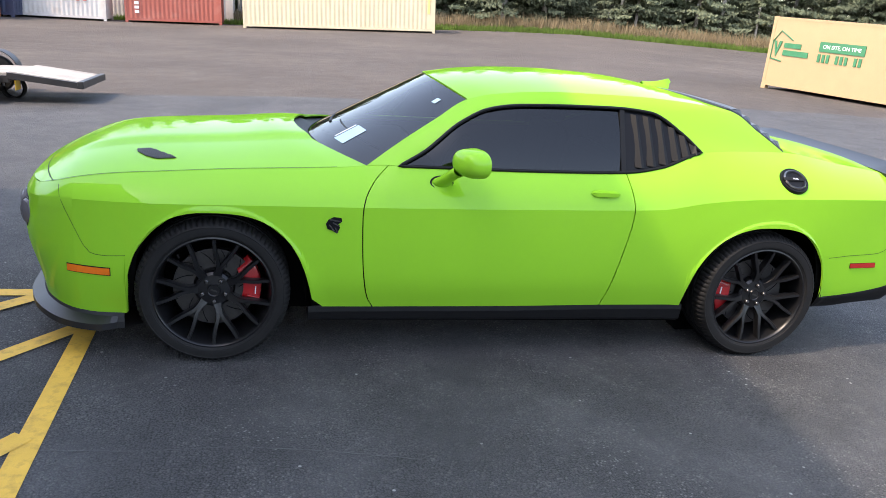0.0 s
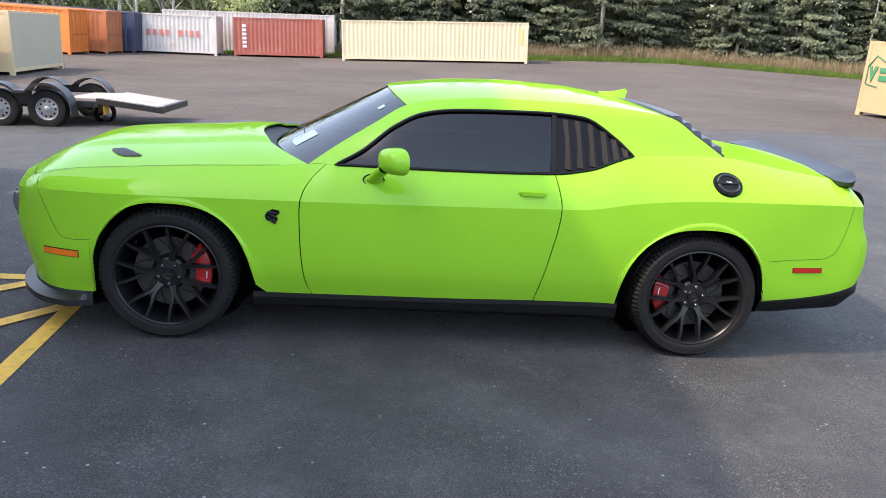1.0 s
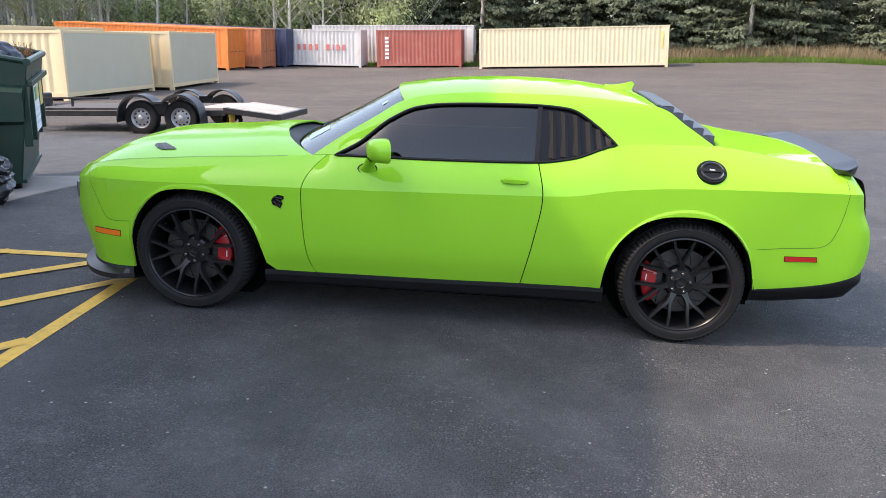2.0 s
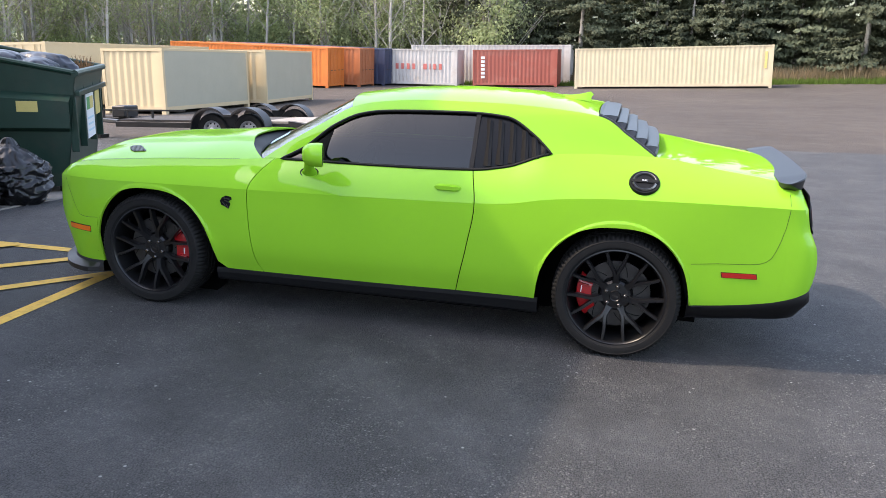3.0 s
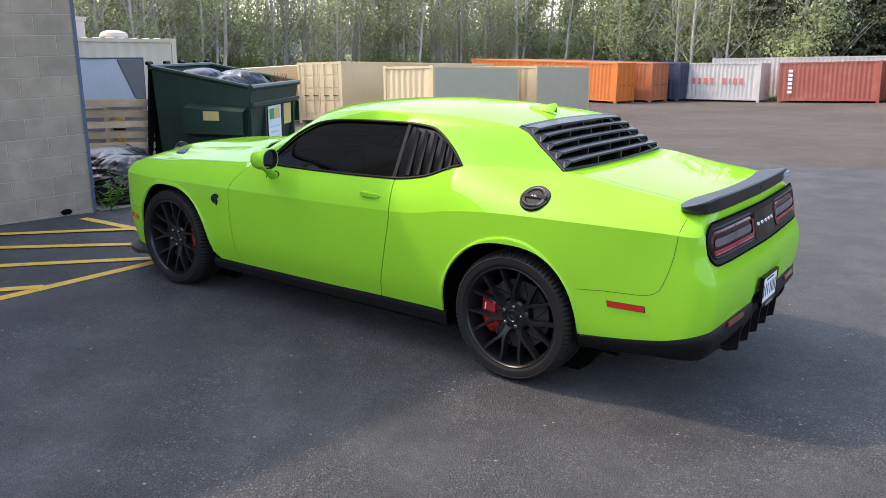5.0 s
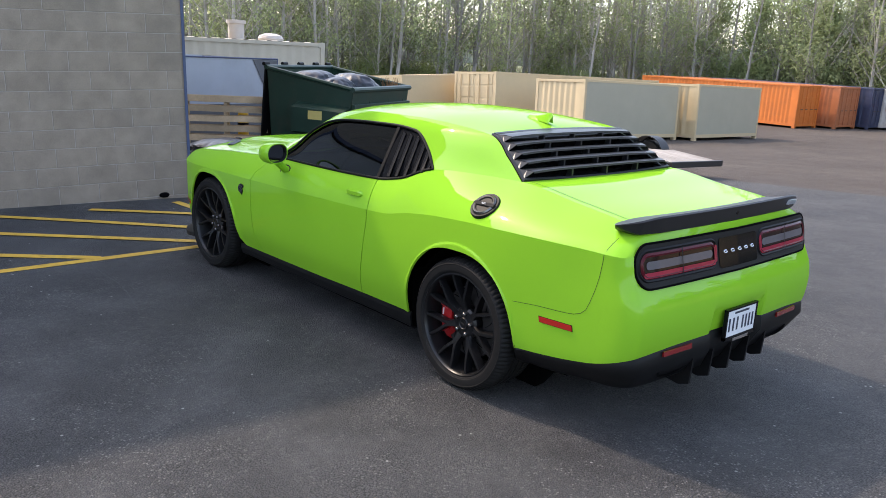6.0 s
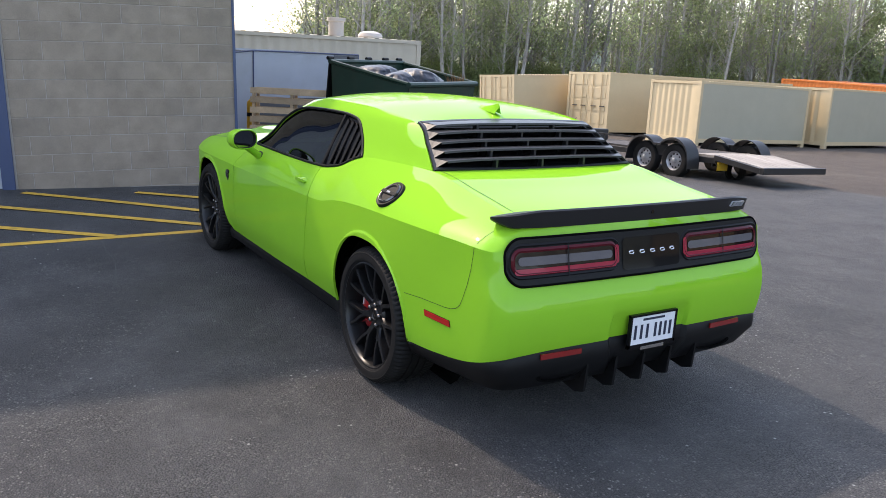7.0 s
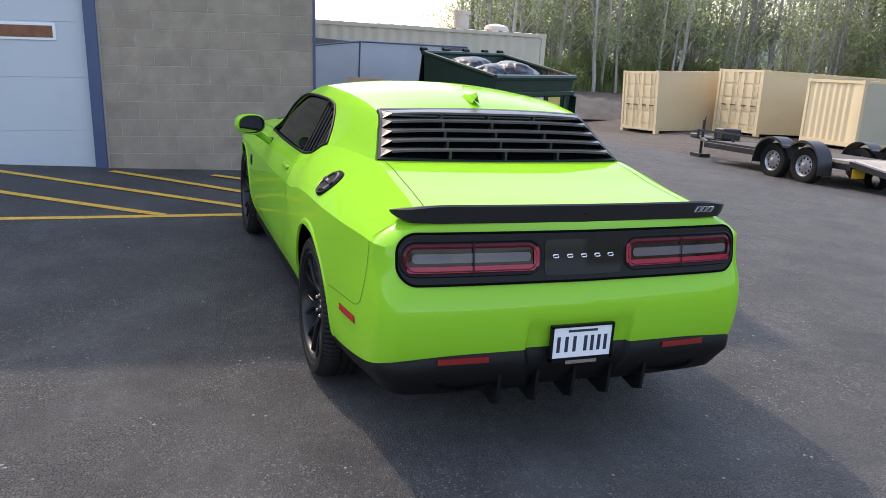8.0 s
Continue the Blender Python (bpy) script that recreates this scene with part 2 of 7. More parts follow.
def asphalt_nodes(m):
    n, l = m.node_tree.nodes, m.node_tree.links
    for node in list(n):
        if node.name not in ("Principled BSDF", "Material Output"):
            n.remove(node)
    b = n["Principled BSDF"]
    geo = n.new("ShaderNodeNewGeometry")

    def tex(scale, detail=4, rough=0.6):
        t = n.new("ShaderNodeTexNoise")
        t.inputs["Scale"].default_value, t.inputs["Detail"].default_value, t.inputs["Roughness"].default_value = scale, detail, rough
        l.new(geo.outputs["Position"], t.inputs["Vector"])
        return t.outputs["Fac"]

    def span(v, a, c, p, q):
        r = n.new("ShaderNodeMapRange")
        for key, value in zip(("From Min", "From Max", "To Min", "To Max"), (a, c, p, q)):
            r.inputs[key].default_value = value
        l.new(v, r.inputs["Value"])
        return r.outputs[0]

    def maths(op, a, c):
        k = n.new("ShaderNodeMath")
        k.operation = op
        for i, v in enumerate((a, c)):
            if isinstance(v, (int, float)):
                k.inputs[i].default_value = v
            else:
                l.new(v, k.inputs[i])
        return k.outputs[0]

    def mixed(f, a, c):
        k = n.new("ShaderNodeMix")
        k.data_type = "RGBA"
        l.new(f, k.inputs["Factor"])
        for key, v in (("A", a), ("B", c)):
            if isinstance(v, tuple):
                k.inputs[key].default_value = (*v, 1)
            else:
                l.new(v, k.inputs[key])
        return k.outputs["Result"]

    xyz = n.new("ShaderNodeSeparateXYZ")
    l.new(geo.outputs["Position"], xyz.inputs[0])
    # The newer, darker coat ends along a slightly wavy line across the lot.
    edge = maths("SUBTRACT", xyz.outputs["Y"], maths("MULTIPLY", xyz.outputs["X"], 0.12))
    edge = maths("ADD", edge, maths("MULTIPLY", tex(0.25, 3), 1.6))
    old = span(edge, 12.6, 12.9, 0.0, 1.0)
    grain, stone, stain, wide = tex(190, 3, 0.7), tex(75, 3), tex(1.3, 6), tex(0.16, 4)
    vor = n.new("ShaderNodeTexVoronoi")
    vor.voronoi_dimensions = "2D"
    vor.inputs["Scale"].default_value = 46
    l.new(geo.outputs["Position"], vor.inputs["Vector"])
    fleck = span(vor.outputs["Distance"], 0.12, 0.30, 1.0, 0.0)
    speck = maths("MULTIPLY", fleck, maths("MULTIPLY", span(tex(24, 2), 0.50, 0.58, 0.0, 1.0), span(tex(1.0, 6, 0.7), 0.46, 0.62, 0.05, 0.8)))
    fresh = mixed(span(stain, 0.35, 0.7, 0, 1), (0.060, 0.0605, 0.062), (0.112, 0.112, 0.1135))
    worn = mixed(span(wide, 0.35, 0.65, 0, 1), (0.092, 0.074, 0.060), (0.138, 0.112, 0.091))
    worn = mixed(span(stain, 0.55, 0.75, 0, 0.5), worn, (0.088, 0.073, 0.062))
    base = mixed(old, fresh, worn)
    base = mixed(span(grain, 0.50, 0.66, 0.0, 0.75), base, (0.165, 0.155, 0.147))
    pits = n.new("ShaderNodeTexVoronoi")
    pits.voronoi_dimensions = "2D"
    pits.inputs["Scale"].default_value = 105
    l.new(geo.outputs["Position"], pits.inputs["Vector"])
    base = mixed(maths("MULTIPLY", span(pits.outputs["Distance"], 0.38, 0.62, 0.0, 0.62), span(tex(1.7, 5, 0.7), 0.38, 0.60, 0.25, 1.0)), base, (0.010, 0.010, 0.0105))
    tone = n.new("ShaderNodeSeparateColor")
    l.new(pits.outputs["Color"], tone.inputs[0])
    base = mixed(maths("MULTIPLY", span(tone.outputs[0], 0.80, 0.92, 0.0, 0.55), span(tex(2.6, 6, 0.75), 0.44, 0.60, 0.1, 1.0)), base, (0.19, 0.182, 0.172))
    scuff = maths("MULTIPLY", span(tex(2.2, 9, 0.8), 0.56, 0.68, 0.0, 0.85), span(tex(260, 2), 0.46, 0.62, 0.0, 1.0))
    base = mixed(scuff, base, (0.20, 0.19, 0.18))
    big = n.new("ShaderNodeTexVoronoi")
    big.voronoi_dimensions = "2D"
    big.inputs["Scale"].default_value = 7
    l.new(geo.outputs["Position"], big.inputs["Vector"])
    chip = maths("MULTIPLY", span(big.outputs["Distance"], 0.035, 0.06, 1.0, 0.0), span(tex(3, 2), 0.60, 0.64, 0.0, 0.7))
    base = mixed(chip, base, (0.55, 0.53, 0.50))
    base = mixed(span(tex(14, 4, 0.7), 0.42, 0.70, 0.0, 0.22), base, (0.012, 0.012, 0.012))
    base = mixed(speck, base, (0.29, 0.28, 0.265))
    l.new(base, b.inputs["Base Color"])
    l.new(maths("ADD", span(stain, 0.3, 0.7, 0.62, 0.74), maths("MULTIPLY", old, 0.22)), b.inputs["Roughness"])
    b.inputs["Specular IOR Level"].default_value = 0.22
    relief = n.new("ShaderNodeBump")
    relief.inputs["Strength"].default_value, relief.inputs["Distance"].default_value = 1.0, 0.012
    l.new(maths("ADD", maths("ADD", stone, maths("MULTIPLY", grain, 0.6)), span(pits.outputs["Distance"], 0.2, 0.7, 0.5, 0.0)), relief.inputs["Height"])
    l.new(relief.outputs[0], b.inputs["Normal"])


asphalt_nodes(ASPHALT)
GX, GY = spaced(30, 900, 0.75), spaced(60, 900, 0.75)
ground = part("ground", sheet([[(x, y, lot_height(x, y)) for y in GY] for x in GX], flip=True), ASPHALT)
tagged(ground, "dark resealed asphalt lot turning paler and worn further out", "ground", kind="structure")

YELLOW = material("road_paint", (0.66, 0.385, 0.045), 0.7, spots=0.15, scale=9, fine=300, bump=0.3, dirt=(0.10, 0.07, 0.03), dirt_scale=14, dirt_amount=0.55)


def painted_line(x0, y0, x1, y1, w=0.10, lift=0.004):
    n = 24
    d = Vector((x1 - x0, y1 - y0)).normalized()
    s = Vector((-d.y, d.x)) * w / 2
    rows = []
    for i in range(n + 1):
        x, y = x0 + (x1 - x0) * i / n, y0 + (y1 - y0) * i / n
        j = 0.004 * noise.noise(Vector((x * 9, y * 9, 0)))
        rows.append([(x + s.x * k, y + s.y * k + j, lot_height(x, y) + lift) for k in (-1, 1)])
    bm = sheet(rows)
    bmesh.ops.recalc_face_normals(bm, faces=bm.faces)
    line = part("painted_line", bm, YELLOW)
    return tagged(line, "yellow painted hatching line on dark asphalt", "road marking", "yellow hatching", "structure")


for number, ends in enumerate(((-2.13, -4.6, -2.13, -0.42), (-2.17, -0.02, -4.25, -0.06), (-2.16, -1.60, -3.60, -3.55), (-2.12, -0.46, -4.62, -3.50), (-2.38, 0.0, -4.47, -2.12), (-3.30, -0.02, -4.18, -1.02))):
    painted_line(*ends, lift=0.004 + 0.0012 * number)


SCUFF = material("pale_scuff", (0.095, 0.095, 0.095), 0.8, spots=0.5, scale=14, fine=120, bump=0.3)
for line in (((-2.10, -1.70), (-1.95, -1.715), (-1.68, -1.735), (-1.43, -1.725), (-1.31, -1.725)), ((-1.29, -1.73), (-1.04, -1.77), (-0.82, -1.815), (-0.55, -1.88))):
    pts = [Vector((x, y, lot_height(x, y))) for x, y in line]
    pts = [a.lerp(b, k / 6) + Vector((0, 0.006 * noise.noise(Vector((a.x * 3 + k, 7, 1))), 0)) for a, b in zip(pts, pts[1:]) for k in range(6)]
    tagged(part("scratch", ribbon(pts, [(0, 0, 1)] * len(pts), 0.006, 0.0035), SCUFF), "thin pale scratch in the dark asphalt coat", "road marking", kind="structure")


# ---- the car: x runs from nose (-) to tail (+), y = 0 is its middle ----
car = thing("car", "lime green coupe with black wheels, parked half in shade", "car")

# The body is lofted along its outline: x, half width and height of the crease.
CREASE = (
    (-2.415, 0.0, 0.745),
    (-2.395, 0.4, 0.745),
    (-2.337, 0.62, 0.75),
    (-2.253, 0.745, 0.765),
    (-2.127, 0.845, 0.785),
    (-1.95, 0.905, 0.793),
    (-1.7, 0.945, 0.799),
    (-1.45, 0.956, 0.805),
    (-0.9, 0.96, 0.813),
    (-0.75, 0.96, 0.815),
    (-0.6, 0.959, 0.817),
    (0.0, 0.955, 0.828),
    (0.6, 0.948, 0.843),
    (0.8, 0.948, 0.853),
    (1.05, 0.953, 0.897),
    (1.27, 0.96, 0.922),
    (1.62, 0.962, 0.939),
    (2.0, 0.938, 0.943),
    (2.25, 0.9, 0.94),
    (2.38, 0.875, 0.935),
    (2.44, 0.81, 0.93),
    (2.46, 0.5, 0.93),
    (2.475, 0.0, 0.93),
)
# x, half width and height of the shoulder at the same stations.
SHOULDER = (
    (-2.385, 0.0, 0.8),
    (-2.365, 0.39, 0.8),
    (-2.307, 0.59, 0.8),
    (-2.228, 0.69, 0.825),
    (-2.12, 0.765, 0.862),
    (-1.95, 0.782, 0.893),
    (-1.7, 0.79, 0.916),
    (-1.45, 0.797, 0.938),
    (-0.9, 0.8, 0.972),
    (-0.75, 0.785, 0.985),
    (-0.6, 0.835, 1.0),
    (0.0, 0.845, 1.005),
    (0.6, 0.84, 1.02),
    (0.8, 0.825, 1.05),
    (1.05, 0.79, 1.133),
    (1.27, 0.745, 1.143),
    (1.62, 0.68, 1.14),
    (2.0, 0.675, 1.09),
    (2.25, 0.685, 1.058),
    (2.34, 0.69, 1.04),
    (2.4, 0.67, 1.025),
    (2.43, 0.48, 1.022),
    (2.455, 0.0, 1.022),
)
LOWER = (0.222, 0.222, 0.222, 0.222, 0.222, 0.225, 0.255, 0.27, 0.283, 0.284, 0.285, 0.288, 0.296, 0.298, 0.3, 0.3, 0.34, 0.37, 0.405, 0.45, 0.478, 0.497, 0.5)
BODY = [(*c, *s, z) for c, s, z in zip(CREASE, SHOULDER, LOWER)]
_run = [0.0]
for _a, _b in zip(BODY, BODY[1:]):
    _run.append(_run[-1] + math.hypot(_b[0] - _a[0], _b[1] - _a[1]))
X_AT, W_AT, ZC_AT, XS_AT, YS_AT, ZS_AT, ZB_AT = (pchip(_run, [row[i] for row in BODY]) for i in range(7))
S_END = _run[-1]
_fine_s = np.linspace(0, S_END, 1500)
_fine_x = np.maximum.accumulate([X_AT(s) + 1e-7 * i for i, s in enumerate(_fine_s)])
AXLE_F, AXLE_R, HUB_Z = -1.473, 1.473, 0.362


def s_of(x):
    return float(np.interp(x, _fine_x, _fine_s))


FRONT_SHIFT = pchip((0.1, 0.2, 0.34, 0.55, 0.79, 1.0), (0.065, 0.052, 0.030, -0.018, 0.0, 0.0))
REAR_SHIFT = pchip((0.2, 0.44, 0.50, 0.55, 0.62, 0.70, 0.74, 0.765, 0.80, 0.94, 1.05), (0.0, 0.055, 0.075, 0.084, 0.088, 0.078, 0.064, 0.052, 0.032, 0.0, -0.02))


def arch(x):
    """The height of the wheel opening's edge over x, or None beside it."""
    for axle, top, fore, aft in ((AXLE_F, 0.768, 0.405, 0.462), (AXLE_R, 0.774, 0.462, 0.405)):
        dx = x - axle
        r = fore if dx < 0 else aft
        if abs(dx) < r:
            return 0.27 + (top - 0.27) * (1 - (abs(dx) / r) ** 2.6) ** (1 / 2.2)
    return None


def flare(x, z):
    out = 0.0
    for axle, top, fore, aft in ((AXLE_F, 0.768, 0.405, 0.462), (AXLE_R, 0.774, 0.462, 0.405)):
        dx = x - axle
        r = fore if dx < 0 else aft
        q = math.hypot(dx / r, max(z - 0.27, 0.0) / (top - 0.27))
        out = max(out, 0.008 * smooth(1.082, 1.052, q))
    return out


def low_edge(s):
    x = X_AT(s)
    a = arch(x)
    return max(ZB_AT(s), a) if a is not None else ZB_AT(s)


def hull(s, z):
    """A point of the flank, nose or tail below the crease."""
    x, w, d = X_AT(s), W_AT(s), max(ZC_AT(s) - z, 0.0)
    ends = smooth(1.6, 2.3, abs(x))
    tuck = (0.010 * d / 0.25 + 0.055 * smooth(0.47, 0.17, z) ** 1.3) * (1 - 0.4 * ends)
    tuck -= 0.012 * math.sin(math.pi * min(d / 0.5, 1.0)) * (1 - ends)
    side = smooth(0.15, 0.7, w)
    y = w - tuck * side + (flare(x, z) * smooth(0.0, 0.03, d) if abs(x) < 2.1 else 0.0)
    x += smooth(-2.0, -2.38, x) * FRONT_SHIFT(z) + smooth(2.02, 2.38, x) * REAR_SHIFT(z)
    if x > 2.2:
        x -= 0.024 * smooth(0.26, 0.235, y) * smooth(0.43, 0.47, z) * smooth(0.63, 0.60, z)
    return Vector((x, max(y, 0.0), z))


def shoulder(s, t):
    """A point between the crease (t = 0) and the shoulder (t = 1)."""
    c, e = hull(s, ZC_AT(s)), Vector((XS_AT(s), YS_AT(s), ZS_AT(s)))
    m = Vector(((c.x + e.x) / 2, c.y - 0.25 * (c.y - e.y), c.z + 0.55 * (e.z - c.z)))
    return (1 - t) ** 2 * c + 2 * t * (1 - t) * m + t * t * e


def flank(x, z):
    """The point of the left flank at x and z, with its outward normal."""
    def at(px, pz):
        s = s_of(px)
        for _ in range(5):
            q = hull(s, pz) if pz <= ZC_AT(s) else shoulder(s, min(max((pz - ZC_AT(s)) / max(ZS_AT(s) - ZC_AT(s), 1e-4), 0), 1))
            s = min(max(s + (px - q.x) * 0.9, 0.0), S_END)
        if pz <= ZC_AT(s):
            return hull(s, pz).y
        lo, hi = 0.0, 1.0
        for _ in range(24):
            t = (lo + hi) / 2
            if shoulder(s, t).z < pz:
                lo = t
            else:
                hi = t
        return shoulder(s, lo).y
    y = at(x, z)
    nx, nz = (at(x - 0.01, z) - at(x + 0.01, z)) / 0.02, (at(x, z - 0.006) - at(x, z + 0.006)) / 0.012
    return Vector((x, -y, z)), Vector((nx, -1, nz)).normalized()


DOOR_FRONT = pchip((0.2, 0.282, 0.347, 0.617, 0.79, 0.849, 0.925, 0.985, 1.03), (-0.68, -0.70, -0.735, -0.772, -0.779, -0.768, -0.722, -0.652, -0.60))
DOOR_REAR = pchip((0.2, 0.338, 0.589, 0.832, 1.039), (0.52, 0.549, 0.602, 0.638, 0.598))
SEAM_F, SEAM_R, GAP = -0.75, 0.60, 0.003


def panel_columns(x0, x1):
    xs = set(np.round(np.arange(x0, x1, 0.045), 4)) | {x0, x1}
    for axle, fore, aft in ((AXLE_F, 0.405, 0.462), (AXLE_R, 0.462, 0.405)):
        for k in range(0, 19):
            a = math.sin(math.pi / 2 * k / 18)
            for v in (axle - fore * a, axle + aft * a):
                if x0 < v < x1:
                    xs.add(round(v, 4))
    out = []
    for v in sorted(xs):
        if not out or v - out[-1] > 0.004:
            out.append(v)
    out[-1] = x1
    return out


def panel(name, cols, warp, label=""):
    """A body panel from columns along the outline; warp moves its ends onto the door seams."""
    rows = []
    for s in cols:
        zb, zc, row = low_edge(s), ZC_AT(s), []
        near = min(1.0, (zc - zb) * 0.5 / 0.042)
        heights = [o * near for o in (0.0, 0.006, 0.012, 0.018, 0.024, 0.030, 0.036, 0.042)]
        heights += [heights[-1] + (zc - zb - heights[-1]) * k / 10 for k in range(1, 11)]
        for o in heights:
            z = zb + o
            p = s_of(warp(X_AT(s), z)) if warp else s
            row.append(hull(p, min(z, ZC_AT(p))))
        for k in range(1, 9):
            q = shoulder(s, k / 8)
            p = s_of(warp(X_AT(s), q.z)) if warp else s
            row.append(shoulder(p, k / 8))
        rows.append(row)
    return rows


def both_sides(name, rows, mat, label="", thick=0.012, flip=False, angle=14):
    for side, f in ((-1, flip), (1, not flip)):
        bm = sheet([[(p[0], p[1] * side, p[2]) for p in row] for row in rows], flip=f)
        part(name, bm, mat, car, label, thick=thick, angle=angle).shadow_terminator_geometry_offset = 0.25


nose_s = [v for v in np.linspace(0, s_of(-2.1), 30)]
front_cols = [s_of(x) for x in panel_columns(-2.10, SEAM_F)]
rear_tail = [v for v in np.linspace(s_of(2.28), S_END, 76)]
quarter_cols = [s_of(x) for x in panel_columns(SEAM_R, 2.28)]
door_cols = [s_of(SEAM_F + (SEAM_R - SEAM_F) * k / 30) for k in range(31)]
front_warp = lambda x, z: x + (DOOR_FRONT(z) - SEAM_F - GAP) * smooth(-1.25, SEAM_F, x)
quarter_warp = lambda x, z: x + (DOOR_REAR(z) - SEAM_R + GAP) * smooth(0.95, SEAM_R, x)
door_warp = lambda x, z: x + (DOOR_FRONT(z) - SEAM_F + GAP) * smooth(-0.2, SEAM_F, x) + (DOOR_REAR(z) - SEAM_R - GAP) * smooth(0.1, SEAM_R, x)
both_sides("front_fender", panel("front_fender", front_cols, front_warp), PAINT)
both_sides("quarter_panel", panel("quarter_panel", quarter_cols, quarter_warp), PAINT)
both_sides("door", panel("door", door_cols, door_warp), PAINT)


def across(name, cols):
    """A bumper in one piece from flank to flank."""
    rows = panel(name, cols, None)
    left = [[(p[0], -p[1], p[2]) for p in row] for row in rows]
    right = [[(p[0], p[1], p[2]) for p in row] for row in rows]
    part(name, sheet(right[::-1] + left[1:] if right[0][0][1] < 0.01 else left + right[::-1][1:]), PAINT, car, thick=0.012, angle=30).shadow_terminator_geometry_offset = 0.3


across("front_bumper", nose_s)
across("rear_bumper", rear_tail)

# Dark inner shell behind the seams.
inner = []
for s in [S_END * k / 150 for k in range(151)]:
    zb, zc = low_edge(s) + 0.03, ZC_AT(s)
    row = []
    for k in range(7):
        p = hull(s, zb + (zc - zb) * k / 6)
        row.append((p.x * 0.985, max(p.y - 0.03, 0), p.z))
    row.append((XS_AT(s) * 0.985, max(YS_AT(s) - 0.03, 0), ZS_AT(s) - 0.03))
    inner.append(row)
part("inner_shell", sheet(inner, both=True), UNDER, car)

# Hood, with its raised middle.
CROWN = pchip((-2.385, -2.335, -2.255, -2.085, -1.87, -1.55, -1.22, -0.9), (0.80, 0.832, 0.88, 0.945, 0.983, 1.008, 1.03, 1.045))


def shoulder_at(x):
    s = s_of(x)
    for _ in range(6):
        s = min(max(s + (x - XS_AT(s)) * 0.9, 0.0), S_END)
    return s


hood_rows = []
hood_x = [-2.385 + 0.06 * (k / 8) ** 2 for k in range(8)] + [-2.325 + (2.325 - 0.755) * k / 38 for k in range(39)]
_sh_s = np.linspace(0, S_END / 2, 900)
_sh_x = np.maximum.accumulate([XS_AT(s) + 1e-7 * i for i, s in enumerate(_sh_s)])


def edge_of(x):
    s = float(np.interp(x, _sh_x, _sh_s))
    return YS_AT(s), ZS_AT(s)


for x in hood_x:
    ye, ze = edge_of(x)
    row = []
    for k in range(-20, 21):
        w = k / 20
        xx = x - 0.33 * (1 - w * w) * smooth(-1.5, -0.755, x)
        zz = ze + (CROWN(x) - ze) * (1 - abs(w) ** 2.4)
        zz += 0.016 * smooth(0.40, 0.33, abs(w * ye)) * smooth(-2.25, -2.0, x)
        row.append((xx, w * (ye - 0.004), zz))
    hood_rows.append(row)
part("hood", sheet(hood_rows, flip=True), PAINT, car, thick=0.01, angle=25)

# Greenhouse curves from the foot of the windscreen pillar to the foot of the rear pillar.
DLO = ((-0.60, 0.835, 1.0), (-0.467, 0.79, 1.073), (-0.287, 0.735, 1.216), (-0.134, 0.70, 1.288), (0.02, 0.69, 1.313), (0.337, 0.683, 1.327), (0.554, 0.683, 1.331), (0.756, 0.69, 1.319), (0.931, 0.735, 1.228), (1.045, 0.79, 1.134))
RIDGE = ((-0.75, 0.775, 0.985), (-0.60, 0.725, 1.09), (-0.40, 0.655, 1.215), (-0.226, 0.60, 1.318), (-0.05, 0.612, 1.36), (0.3, 0.62, 1.388), (0.7, 0.617, 1.39), (1.284, 0.592, 1.345), (1.46, 0.63, 1.245), (1.62, 0.68, 1.14))
dlo_at = [pchip(range(10), [p[i] for p in DLO]) for i in range(3)]
ridge_at = [pchip(range(10), [p[i] for p in RIDGE]) for i in range(3)]
DL = lambda v: Vector([g(v) for g in dlo_at])
RG = lambda v: Vector([g(v) for g in ridge_at])
rail_rows = []
for k in range(91):
    v = 9 * k / 90
    a, b = DL(v), RG(v)
    size = (b - a).length
    rail_rows.append([a.lerp(b, t / 10) + Vector((0, 0.5, 0.55)) * (0.16 * size * (t / 10) * (1 - t / 10)) for t in range(11)])
foot_row = [Vector((XS, YS_AT(s_of(XS)), ZS_AT(s_of(XS)))) - rail_rows[-1][t] for t, XS in enumerate([1.045 + 0.0575 * k for k in range(11)])]
rail_rows = [[p + foot_row[t] * smooth(7.6, 9.0, k / 10) for t, p in enumerate(row)] for k, row in enumerate(rail_rows)]
both_sides("roof_pillar", rail_rows, PAINT, flip=True)

roof_edge = [pchip((-0.226, -0.05, 0.3, 0.7, 1.284), v) for v in ((0.60, 0.612, 0.62, 0.617, 0.592), (1.318, 1.36, 1.388, 1.39, 1.345))]
ROOF_MID = pchip((-0.33, -0.1, 0.1, 0.43, 0.8, 1.03, 1.17, 1.27), (1.375, 1.41, 1.43, 1.444, 1.434, 1.409, 1.385, 1.358))
roof_rows = []
for k in range(41):
    t = k / 40
    x = -0.226 + 1.51 * t
    row = []
    for j in range(-16, 17):
        w = j / 16
        xx = x - (0.105 * (1 - t) + 0.018 * t) * (1 - w * w)
        z = roof_edge[1](x) + (ROOF_MID(x - (0.105 * (1 - t) + 0.018 * t)) - roof_edge[1](x)) * (1 - abs(w) ** 2.2)
        row.append((xx, w * roof_edge[0](x), z))
    roof_rows.append(row)
part("roof", sheet(roof_rows, flip=True), PAINT, car, thick=0.012)


